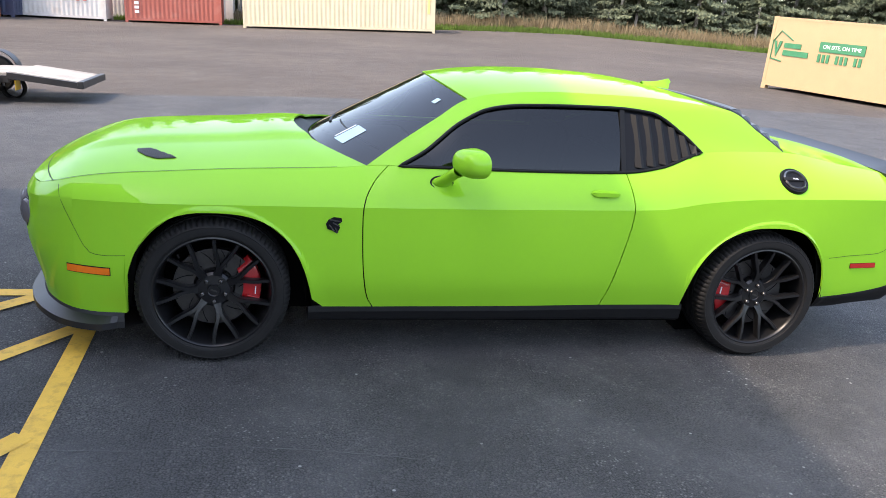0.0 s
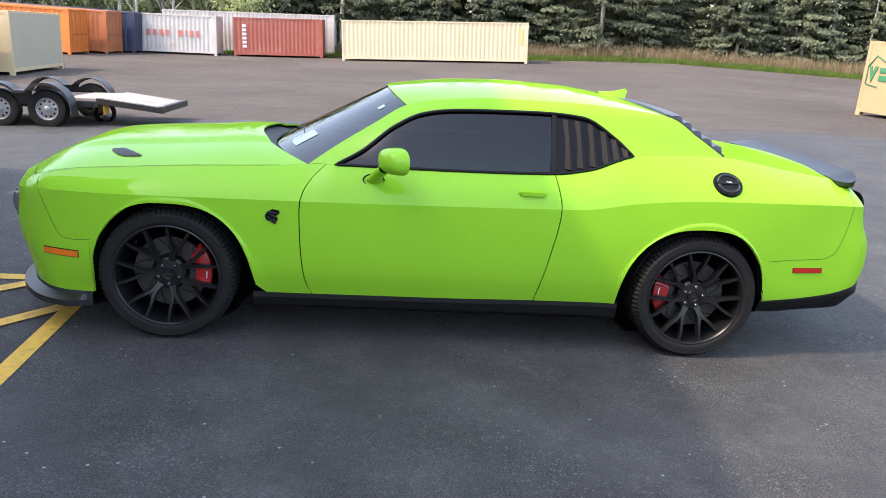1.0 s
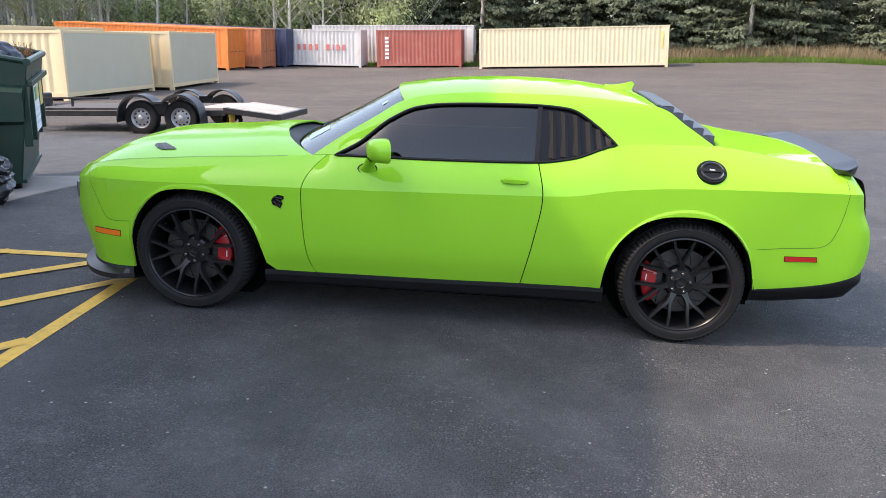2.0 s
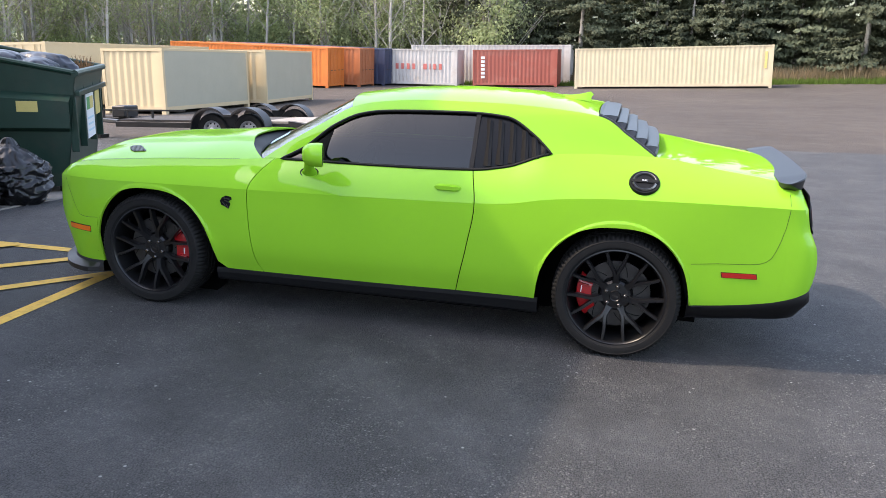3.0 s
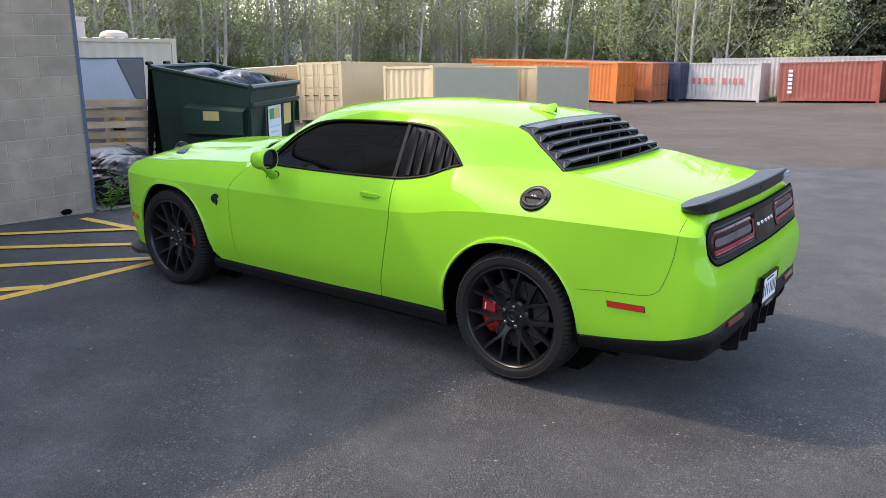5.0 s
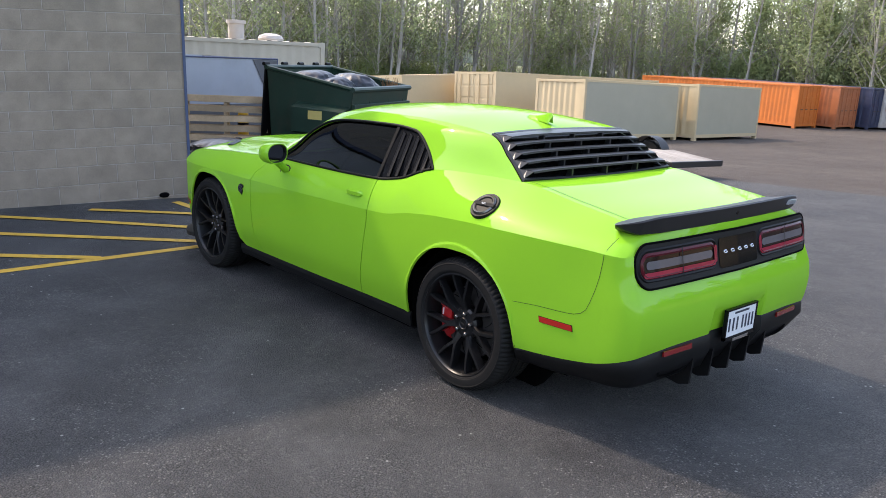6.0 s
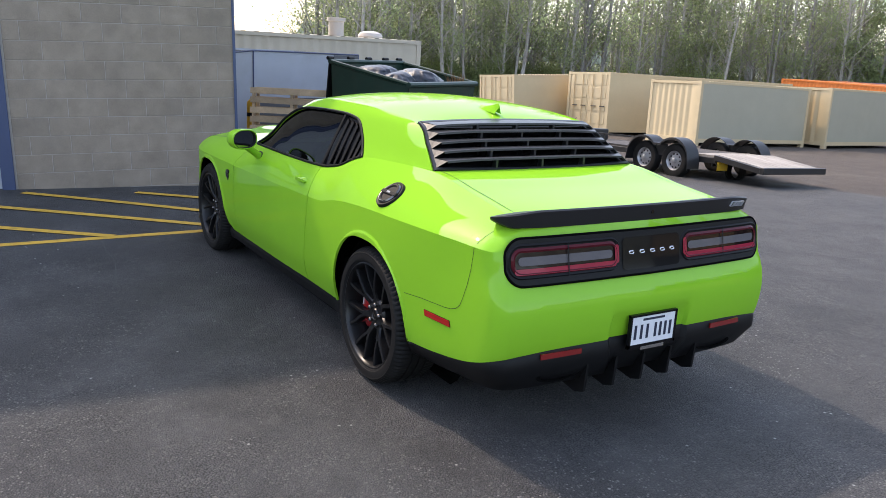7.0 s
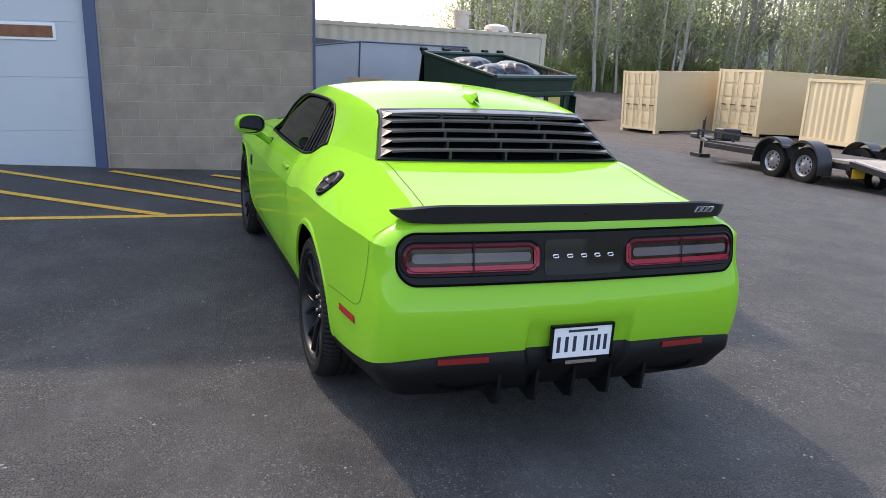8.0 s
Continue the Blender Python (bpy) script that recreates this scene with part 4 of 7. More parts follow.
# seams drawn as narrow dark gaps
def seam(points, closed=False):
    line = []
    for (xa, za), (xb, zb) in zip(points, points[1:]):
        n = max(2, int(math.hypot(xb - xa, zb - za) / 0.02))
        line += [(xa + (xb - xa) * k / n, za + (zb - za) * k / n) for k in range(n)]
    line.append(points[-1])
    at = [flank(x, z) for x, z in line]
    for side in (1, -1):
        bm = ribbon([(p.x, p.y * side, p.z) for p, _ in at], [(q.x, q.y * side, q.z) for _, q in at], 0.0026, 0.0012)
        part("panel_gap", bm, GAP_GREEN, car)


seam([(-1.868, 0.539), (-1.95, 0.531), (-2.00, 0.532), (-2.03, 0.540), (-2.06, 0.577), (-2.10, 0.66), (-2.133, 0.727), (-2.16, 0.79), (-2.172, 0.83)])
seam([(1.862, 0.603), (2.0, 0.616), (2.17, 0.622), (2.215, 0.627), (2.25, 0.640), (2.275, 0.662), (2.292, 0.70), (2.312, 0.76), (2.328, 0.83), (2.338, 0.91), (2.342, 1.0)])
for side in (1, -1):
    line = [(XS_AT(s), -side * (YS_AT(s) - 0.002), ZS_AT(s) + 0.002) for s in [s_of(-2.28) + (s_of(-0.9) - s_of(-2.28)) * k / 60 for k in range(61)]]
    part("panel_gap", ribbon(line, [(0, -side * 0.4, 1)] * len(line), 0.0035, 0.0012), GAP_GREEN, car)
    line = [Vector(r[int(round(16 - side * 15.2))]) for r in deck_rows]
    part("panel_gap", ribbon(line, [(0, 0, 1)] * len(line), 0.0035, 0.0015), GAP_GREEN, car)

# fuel filler: black ringed cap
p, q = flank(1.573, 1.022)
turn = q.to_track_quat("Z", "Y").to_matrix().to_4x4()
cap = part("fuel_cap", lathe([(0.0, 0.012), (0.045, 0.012), (0.050, 0.018), (0.060, 0.018), (0.066, 0.008), (0.072, 0.010), (0.080, 0.010), (0.084, 0.0), (0.084, -0.01)], 40, "z"), BLACK_TRIM, car, "round black fuel cap")
part("cap_ring", lathe([(0.058, 0.0185), (0.061, 0.0195), (0.067, 0.0125), (0.066, 0.009)], 40, "z"), DARK_CHROME, cap, "dark chrome ring")
cap.matrix_basis = Matrix.Translation(p) @ turn
bm = box(-0.072, 0.072, -0.012, 0.012, 0.010, 0.020)
part("cap_bar", bm, RUBBER, cap, bevel=0.004)
word = bpy.data.curves.new("cap_word", "FONT")
word.body, word.size, word.align_x, word.align_y, word.extrude = "FUEL", 0.015, "CENTER", "CENTER", 0.0006
word.materials.append(WHITE)
w = new("cap_word", word)
w.parent, w.matrix_basis = cap, pose(0, 0, 0.0212, 0, 0, 0)

# door handles
p, q = flank(0.472, 0.917)
for side in (1, -1):
    rows = []
    for k in range(13):
        t = k / 12
        x = 0.392 + 0.16 * t
        f, nrm = flank(x, 0.917)
        h = 0.018 * math.sqrt(max(1 - abs(2 * t - 1) ** 6, 0.02))
        o = 0.004 + 0.020 * math.sqrt(max(1 - abs(2 * t - 1) ** 4, 0))
        rows.append([(x, (f.y - o * 0.2) * side, 0.917 - h), (x, (f.y - o) * side, 0.917 - h * 0.6), (x, (f.y - o) * side, 0.917 + h * 0.6), (x, (f.y + 0.006 - o * 0.2) * side, 0.917 + h)])
    part("door_handle", sheet(rows, flip=side < 0), PAINT, car, thick=0.004)

# fender emblem: a plain dark shape
p, q = flank(-0.917, 0.726)
shape = tuple((0.88 * a, 0.88 * b) for a, b in ((-0.030, 0.030), (0.0, 0.046), (0.040, 0.040), (0.044, 0.022), (0.022, 0.006), (0.034, -0.012), (0.018, -0.046), (-0.008, -0.030), (-0.034, -0.022), (-0.044, 0.006)))
for side in (1, -1):
    bm = sheet([[(p.x + a, (flank(p.x + a, p.z + b)[0].y - o) * side, p.z + b) for a, b in shape] for o in (0.0, 0.006)], close=True)
    bmesh.ops.contextual_create(bm, geom=[e for e in bm.edges if e.is_boundary and e.verts[0].co.y * side < p.y - 0.004])
    part("fender_emblem", bm, GLOSS_BLACK, car, "small dark metal emblem")
    for u, v, ln, turn in ((0.004, 0.024, 0.052, -8), (0.010, 0.006, 0.036, -24), (-0.010, -0.012, 0.040, -50), (0.012, -0.024, 0.028, -70)):
        bm = box(-ln / 2, ln / 2, -0.0012, 0.0012, -0.0032, 0.0032)
        bmesh.ops.transform(bm, matrix=Matrix.Translation((p.x + u, (p.y - 0.0075) * side, p.z + v)) @ Matrix.Rotation(radians(-turn), 4, "Y"), verts=bm.verts)
        part("emblem_inlay", bm, DARK_CHROME, car, flat=True)

# mirrors: a cupped shell open to the rear, the glass set into it and turned towards the driver
MIRROR_AT, MIRROR_TURN = Vector((-0.288, 1.052, 1.072)), radians(20)


def mirror_oval(x, ry, rz, dy=0.0, dz=0.0, n=40):
    """An oval ring across the mirror's own axis, turned and moved to its place on the door."""
    out = []
    for k in range(n):
        a = 2 * math.pi * k / n
        c, d = math.cos(a), math.sin(a)
        y, z = dy + ry * math.copysign(abs(c) ** 0.8, c), dz + rz * math.copysign(abs(d) ** 0.85, d)
        out.append(MIRROR_AT + Vector((x * math.cos(MIRROR_TURN) + y * math.sin(MIRROR_TURN), y * math.cos(MIRROR_TURN) - x * math.sin(MIRROR_TURN), z)))
    return out


for side in (-1, 1):
    def rings(rows):
        return [[(p.x, side * p.y, p.z) for p in mirror_oval(*r)] for r in rows]

    shell = ((-0.0785, 0.0005, 0.0005, -0.006, 0.004), (-0.078, 0.015, 0.010, -0.006, 0.004), (-0.075, 0.044, 0.030, -0.006, 0.004), (-0.066, 0.070, 0.046, -0.005, 0.003), (-0.050, 0.087, 0.058, -0.003, 0.002), (-0.025, 0.098, 0.0655, -0.001, 0.001), (0.010, 0.103, 0.0685, 0.0, 0.0), (0.034, 0.103, 0.0685, 0.0, 0.0), (0.041, 0.100, 0.0660, 0.0, 0.0), (0.040, 0.093, 0.0600, 0.0, 0.0))
    part("mirror_housing", sheet(rings(shell), close=True, flip=side < 0), PAINT, car, "lime green door mirror")
    part("mirror_surround", sheet(rings(((0.0402, 0.094, 0.0610), (0.037, 0.090, 0.0575), (0.012, 0.088, 0.0560), (0.011, 0.002, 0.002))), close=True, flip=side < 0), BLACK_TRIM, car)
    part("mirror_glass", sheet(rings(((0.024, 0.0885, 0.0560), (0.0245, 0.05, 0.03), (0.0245, 0.002, 0.002))), close=True, flip=side < 0), MIRROR, car, "mirror glass")
    stem = []
    for xx, yy, zz, rx, rz in ((-0.392, 0.893, 0.938, 0.052, 0.026), (-0.386, 0.912, 0.950, 0.042, 0.022), (-0.374, 0.945, 0.974, 0.034, 0.021), (-0.356, 0.985, 1.004, 0.032, 0.023), (-0.335, 1.025, 1.030, 0.034, 0.026)):
        stem.append([(xx + rx * math.cos(2 * math.pi * k / 20), side * (yy - 0.012 * math.sin(2 * math.pi * k / 20)), zz + rz * math.sin(2 * math.pi * k / 20)) for k in range(20)])
    part("mirror_stem", sheet(stem, close=True, flip=side > 0), PAINT, car)
    foot = [(-0.392 + 0.056 * math.cos(2 * math.pi * k / 28), side * (0.897 - 0.016 * math.sin(2 * math.pi * k / 28)), 0.937 + 0.030 * math.sin(2 * math.pi * k / 28)) for k in range(28)]
    part("mirror_gasket", tube(foot, 0.005, 6, closed=True), BLACK_TRIM, car)

# roof aerial fin
rows = []
for k in range(11):
    t = k / 10
    x = 1.02 + 0.175 * t
    h = 0.012 + 0.055 * t ** 1.9 if t < 0.9 else 0.055 * (1 - (t - 0.9) * 3)
    z = ROOF_MID(1.02 + 0.12 * t) + 0.002
    rows.append([(x, -0.028 * (1 - 0.2 * t), z - 0.006), (x + 0.01 * t, -0.006, z + h * 0.7), (x + 0.02 * t, 0, z + h), (x + 0.01 * t, 0.006, z + h * 0.7), (x, 0.028 * (1 - 0.2 * t), z - 0.006)])
bm = sheet(rows, flip=True)
bmesh.ops.holes_fill(bm, edges=[e for e in bm.edges if e.is_boundary])
part("roof_fin", bm, PAINT, car, "lime green aerial fin")

# hood vents
def hood_z(x, y):
    ye, ze = edge_of(x)
    return ze + (CROWN(x) - ze) * (1 - min(abs(y) / ye, 1) ** 2.4) + 0.016 * smooth(0.40, 0.33, abs(y)) * smooth(-2.25, -2.0, x)


line = []
for k in range(-30, 31):
    y = 0.712 * k / 30
    x = -2.325 + 0.118 * abs(k / 30) ** 2.6
    line.append((x, y, hood_z(x, y) + 0.001))
part("panel_gap", ribbon(line, [(-0.5, 0, 0.85)] * len(line), 0.0045, 0.0012), GAP_GREEN, car)
for side in (-1, 1):
    def at(u, v, lift):
        full = 0.5 + 0.5 * smooth(0.0, 0.22, u) * 1.0 if u < 0.5 else 0.25 + 0.75 * smooth(1.0, 0.72, u)
        v = (0.5 if u < 0.5 else 0.5 + 0.36 * smooth(0.70, 1.0, u)) + (v - 0.5) * full
        x, y = -1.885 + 0.118 * u + 0.105 * v, 0.50 + 0.148 * v
        return Vector((x, side * y, hood_z(x, y) + lift))

    vent = part("hood_vent", sheet([[at(i / 14, j / 6, 0.0022) for j in range(7)] for i in range(15)], flip=side < 0), UNDER, car, "black hood vent")
    for k in range(12):
        part("vent_slat", tube([at((k + 0.5) / 12, j / 4, 0.004) for j in range(5)], 0.0028, 5), LOUVRE, vent)

# windscreen stickers
for w0, w1, t0, t1, mat in ((-0.62, -0.465, 0.10, 0.31, PALE_BLUE), (-0.45, -0.43, 0.12, 0.30, WHITE), (-0.80, -0.74, 0.80, 0.86, PALE_BLUE)):
    rows = []
    for k in range(3):
        row = []
        for j in range(3):
            w, t = w0 + (w1 - w0) * j / 2, t0 + (t1 - t0) * k / 2
            e, m = RG(3 * t), Vector((-1.0, 0, 1.01)).lerp(Vector((-0.33, 0, 1.372)), t)
            row.append(Vector((e.x + (m.x - e.x) * (1 - w * w), w * e.y, e.z + (m.z - e.z) * (1 - w * w) - 0.003)))
        rows.append(row)
    part("windscreen_sticker", sheet(rows), mat, car, "pale blue paper sticker")

# headlamps and grille across the nose
def nose_point(y, z, lift=0.0):
    s = float(np.interp(abs(y), [W_AT(v) for v in nose_s], nose_s))
    p = hull(s, z)
    return Vector((p.x - lift, y, z))


rows = [[nose_point(-0.60 + 1.20 * j / 40, 0.575 + 0.15 * k / 5, 0.002) for k in range(6)] for j in range(41)]
part("grille", sheet(rows), BLACK_TRIM, car, "black grille", thick=0.01)
for y in (-0.585, -0.40, 0.40, 0.585):
    c = nose_point(y, 0.645, 0.006 if abs(y) < 0.5 else 0.0)
    head = part("headlamp", lathe([(0.0, -0.02), (0.04, -0.018), (0.055, -0.012), (0.062, 0.0), (0.07, 0.0), (0.07, 0.03)], 28), CLEAR_LENS, car, "round headlamp")
    head.matrix_basis = Matrix.Translation(c) @ pose(0, 0, 0, 0, 0, -90 + (36 if y < -0.5 else -36 if y > 0.5 else 0))


# ---- wheels ----
def wheel_parts(parent, caliper_from, caliper_to, spin):
    """One wheel about its axle, outer face towards -y."""
    prof = ((0.276, 0.118), (0.281, 0.127), (0.288, 0.131), (0.293, 0.1335), (0.2945, 0.1365), (0.305, 0.139), (0.330, 0.1365), (0.333, 0.1385), (0.338, 0.1345), (0.350, 0.124), (0.3605, 0.106), (0.364, 0.085), (0.364, 0.052), (0.356, 0.050), (0.356, 0.040), (0.3645, 0.038), (0.3645, 0.006), (0.3565, 0.004))
    prof = [(r, -h) for r, h in prof] + [(r, h) for r, h in prof[::-1]]
    rows = []
    n = 252
    for k in range(n + 1):
        a = 2 * math.pi * k / n
        row = []
        for r, h in prof:
            cut = 0.0075 if (k % 3 == 0 and 0.345 < r and abs(h) > 0.06) else 0.0
            row.append(((r - cut) * math.cos(a), h + math.copysign(cut, -h) * 0.4, (r - cut) * math.sin(a)))
        rows.append(row)
    part("tyre", sheet(rows), RUBBER, parent, "black low-profile tyre", angle=32)
    part("rim", lathe([(0.276, -0.112), (0.2845, -0.121), (0.2835, -0.128), (0.276, -0.130), (0.270, -0.124), (0.266, -0.108), (0.258, -0.06), (0.248, 0.02), (0.250, 0.10), (0.276, 0.12)], 96), RIM, parent, "satin black alloy rim")
    part("hub", lathe([(0.0, -0.084), (0.026, -0.084), (0.030, -0.088), (0.034, -0.081), (0.050, -0.079), (0.076, -0.077), (0.088, -0.066), (0.084, -0.02), (0.0, -0.02)], 48), RIM, parent)
    cap_mark = box(-0.016, 0.016, -0.0895, -0.088, -0.004, 0.004)
    bmesh.ops.rotate(cap_mark, verts=cap_mark.verts, cent=(0, 0, 0), matrix=Matrix.Rotation(radians(20), 3, "Y"))
    part("hub_mark", cap_mark, STEEL, parent, "small plain mark on the hub", flat=True)
    # seven stems, each parting into two blades that thin out towards the rim
    R_AT = (0.050, 0.075, 0.095, 0.120, 0.138, 0.158, 0.185, 0.215, 0.245, 0.272)
    OFF = (0.0100, 0.0080, 0.0066, 0.0074, 0.0108, 0.0190, 0.0315, 0.0430, 0.0525, 0.0605)
    HALF = (0.0220, 0.0160, 0.0120, 0.0108, 0.0106, 0.0108, 0.0104, 0.0100, 0.0095, 0.0090)
    FACE = (-0.070, -0.078, -0.085, -0.092, -0.097, -0.102, -0.107, -0.111, -0.114, -0.116)
    for k in range(7):
        a0 = radians(spin) + 2 * math.pi * k / 7
        for sgn in (-1, 1):
            path = []
            for r, off, wd, y in zip(R_AT, OFF, HALF, FACE):
                a = a0 + sgn * math.asin(off / r)
                c, tan = Vector((r * math.cos(a), 0, r * math.sin(a))), Vector((-math.sin(a), 0, math.cos(a))) * sgn
                deep = y + 0.046
                path.append([c + tan * o + Vector((0, h, 0)) for o, h in ((-min(wd * 0.8, off), deep), (-min(wd, off), y + 0.005), (-min(wd * 0.86, off), y), (wd * 0.66, y), (wd, y + 0.010), (wd * 0.75, deep))])
            bm = sheet(path, close=True)
            bmesh.ops.recalc_face_normals(bm, faces=bm.faces)
            part("spoke", bm, RIM, parent, angle=24)
    for k in range(5):
        a = radians(spin - 12) + 2 * math.pi * k / 5
        nut = lathe([(0.0, -0.099), (0.007, -0.0985), (0.0115, -0.094), (0.0125, -0.088), (0.0125, -0.07)], 12)
        bmesh.ops.translate(nut, verts=nut.verts, vec=(0.057 * math.cos(a), 0, 0.057 * math.sin(a)))
        part("lug_nut", nut, DARK_CHROME, parent)
    part("valve", rod((0.246 * math.cos(2.3), -0.10, 0.246 * math.sin(2.3)), (0.236 * math.cos(2.3), -0.118, 0.236 * math.sin(2.3)), 0.005, n=8), STEEL, parent)
    part("brake_disc", lathe([(0.05, 0.0), (0.09, -0.012), (0.10, -0.03), (0.195, -0.03), (0.195, 0.0), (0.10, 0.0)], 48), STEEL, parent, "grey brake disc")
    rows = []
    for k in range(13):
        a = radians(caliper_from + (caliper_to - caliper_from) * k / 12)
        e = math.sqrt(max(1 - abs(2 * k / 12 - 1) ** 5, 0.05))
        rows.append([(r * math.cos(a), h, r * math.sin(a)) for r, h in ((0.135, -0.012), (0.150 - 0.012 * e, -0.046 * e), (0.195, -0.052 * e), (0.222, -0.044 * e), (0.226, -0.005))])
    caliper = part("brake_caliper", sheet(rows), CALIPER, parent, "red brake caliper", thick=0.01)
    mid, span_a = radians((caliper_from + caliper_to) / 2), radians(caliper_to - caliper_from)
    for o in (-0.30, 0.02, 0.30):
        a = mid + o * span_a
        bm = box(-0.030, 0.030, -0.062, -0.040, -0.004, 0.004)
        bmesh.ops.transform(bm, matrix=Matrix.Translation((0.190 * math.cos(a), 0, 0.190 * math.sin(a))) @ Matrix.Rotation(-a, 4, "Y"), verts=bm.verts)
        part("caliper_rib", bm, CALIPER, caliper, bevel=0.003)
    a = mid - 0.16 * span_a
    bm = box(-0.0028, 0.0028, -0.0565, -0.050, -0.020, 0.020)
    bmesh.ops.transform(bm, matrix=Matrix.Translation((0.196 * math.cos(a), 0, 0.196 * math.sin(a))) @ Matrix.Rotation(-a, 4, "Y"), verts=bm.verts)
    part("caliper_mark", bm, WHITE, caliper, "small plain white mark", flat=True)
    for k in range(12):
        a = 2 * math.pi * k / 12
        part("disc_slot", tube([((0.115 + 0.075 * i / 4) * math.cos(a + 0.09 * i), -0.0305, (0.115 + 0.075 * i / 4) * math.sin(a + 0.09 * i)) for i in range(5)], 0.0022, 5), UNDER, parent)


for name, axle, lo, hi, spin in (("front", AXLE_F, -27, 46, 283), ("rear", AXLE_R, 152, 222, 92)):
    for side in (-1, 1):
        corner = new("wheel")
        corner.empty_display_size = 0.1
        corner.parent = car
        corner.matrix_basis = Matrix.Translation((axle, side * 0.816, HUB_Z)) @ (Matrix.Identity(4) if side < 0 else Matrix.Rotation(math.pi, 4, "Z"))
        wheel_parts(corner, *((lo, hi) if side < 0 else (180 - hi, 180 - lo)), spin)


# ---- building with the roller door ----
BLOCK = material("concrete_block", (0.295, 0.241, 0.189), 0.9, spots=0.2, scale=5, fine=90, world=True, bump=0.7, spread=0.06, dirt=(0.165, 0.145, 0.125), dirt_scale=1.6, dirt_amount=0.45)
MORTAR = material("mortar", (0.37, 0.335, 0.30), 0.95, world=True, spots=0.1, scale=20, bump=0.4)
BLUE_TRIM = material("slate_blue_paint", (0.055, 0.078, 0.16), 0.45, spots=0.08, scale=6, dirt=(0.05, 0.05, 0.06), dirt_amount=0.3)
DOOR_PAINT = material("pale_blue_door", (0.48, 0.51, 0.55), 0.45, spots=0.04, scale=3, dirt=(0.40, 0.43, 0.46), dirt_amount=0.4)
WOOD_WARM = material("warm_wood", (0.20, 0.075, 0.035), 0.5, spots=0.25, scale=14)
CONCRETE = material("concrete_pad", (0.25, 0.225, 0.195), 0.9, spots=0.16, scale=4, fine=80, bump=0.3, dirt=(0.22, 0.19, 0.16), dirt_scale=2, dirt_amount=0.6)

SITE = pose(-4.523, 0.249, -0.14, 0.0, 0, -5.5) @ pose(0, 0, 0, 1.6, 1.3, 0)
# In the building's own frame the wall faces +x, and runs from its corner at y = 0 towards -y.
ROOF_H, DOOR_Y0, DOOR_Y1, DOOR_H = 7.45, -2.42, -6.3, 3.7


def placed(ob):
    ob.matrix_world = SITE
    return ob


bm = box(-0.30, -0.0075, -2.43, -0.012, -0.3, ROOF_H)
box(-0.30, -0.011, -34.0, DOOR_Y1, -0.3, ROOF_H, bm)
box(-0.30, -0.011, DOOR_Y1, -2.43, DOOR_H, ROOF_H, bm)
wall_east = placed(part("wall_east", bm, MORTAR, flat=True))
tagged(wall_east, "grey concrete block wall with a blue corner trim", "wall", kind="structure")
bm = box(-14.0, -0.30, -0.30, -0.012, -0.3, ROOF_H)
box(-14.0, -0.3, -34.0, -33.7, -0.3, ROOF_H, bm)
box(-14.0, -13.7, -33.7, -0.30, -0.3, ROOF_H, bm)
tagged(placed(part("wall_north", bm, BLOCK, flat=True)), "grey concrete block side wall", "wall", kind="structure")
tagged(placed(part("building_roof", box(-14.1, 0.06, -34.1, 0.06, ROOF_H, ROOF_H + 0.12), BLUE_TRIM, bevel=0.01)), "flat roof edge with slate blue flashing", "roof", kind="structure")
tagged(placed(part("corner_trim", sheet([[(0.008, -0.022, z), (0.011, -0.015, z), (0.011, 0.010, z), (-0.03, 0.010, z), (-0.045, 0.006, z)] for z in (0.10, ROOF_H)]), BLUE_TRIM, thick=0.004)), "slate blue corner trim on the block wall", "trim", kind="structure")

rooms = box(-13.6, -0.35, -33.6, -0.35, 0.0, 0.01)
tagged(placed(part("building_floor", rooms, CONCRETE, flat=True)), "plain concrete floor inside the building", "floor", kind="structure")

hole = part("drain_hole", lathe([(0.0, -0.03), (0.030, -0.03), (0.034, 0.0), (0.040, 0.003)], 20), UNDER, wall_east, "small dark drain hole")
hole.matrix_basis = pose(0.0, -0.31, 0.165, 0, 0, 90) @ Matrix.Diagonal((1.5, 1, 0.8, 1))

# roller door with its frame
bm = box(-0.20, 0.03, DOOR_Y0 - 0.13, DOOR_Y0, -0.2, DOOR_H)
box(-0.20, 0.03, DOOR_Y1, DOOR_Y1 + 0.13, -0.2, DOOR_H, bm)
box(-0.20, 0.03, DOOR_Y1, DOOR_Y0, DOOR_H, DOOR_H + 0.13, bm)
tagged(placed(part("door_frame", bm, BLUE_TRIM, bevel=0.006)), "slate blue steel frame round the overhead door", "door frame", kind="structure")
door = tagged(placed(new("overhead_door")), "closed pale blue overhead door with narrow windows", "door", kind="structure")
for k in range(6):
    z0, z1 = 0.0 + 0.61 * k, 0.6095 + 0.61 * k
    y0, y1 = DOOR_Y1 + 0.13, DOOR_Y0 - 0.13
    rows = [[(x, y, z) for x, z in ((-0.10, z0), (-0.0815, z0 + 0.001), (-0.080, z0 + 0.004), (-0.080, z1 - 0.004), (-0.0815, z1 - 0.001), (-0.10, z1))] for y in (y1, y0)]
    panel_ob = part("door_panel", sheet(rows), DOOR_PAINT, door, thick=0.03, flat=True)
    if k == 2:
        for y in (-3.20, -4.35, -5.55):
            part("window_frame", box(-0.085, -0.066, y - 0.34, y + 0.34, z0 + 0.405, z0 + 0.595), WHITE, panel_ob, bevel=0.006)
            part("pane", box(-0.068, -0.062, y - 0.305, y + 0.305, z0 + 0.435, z0 + 0.565), WOOD_WARM, panel_ob, "dark pane with warm brown behind it", bevel=0.003)
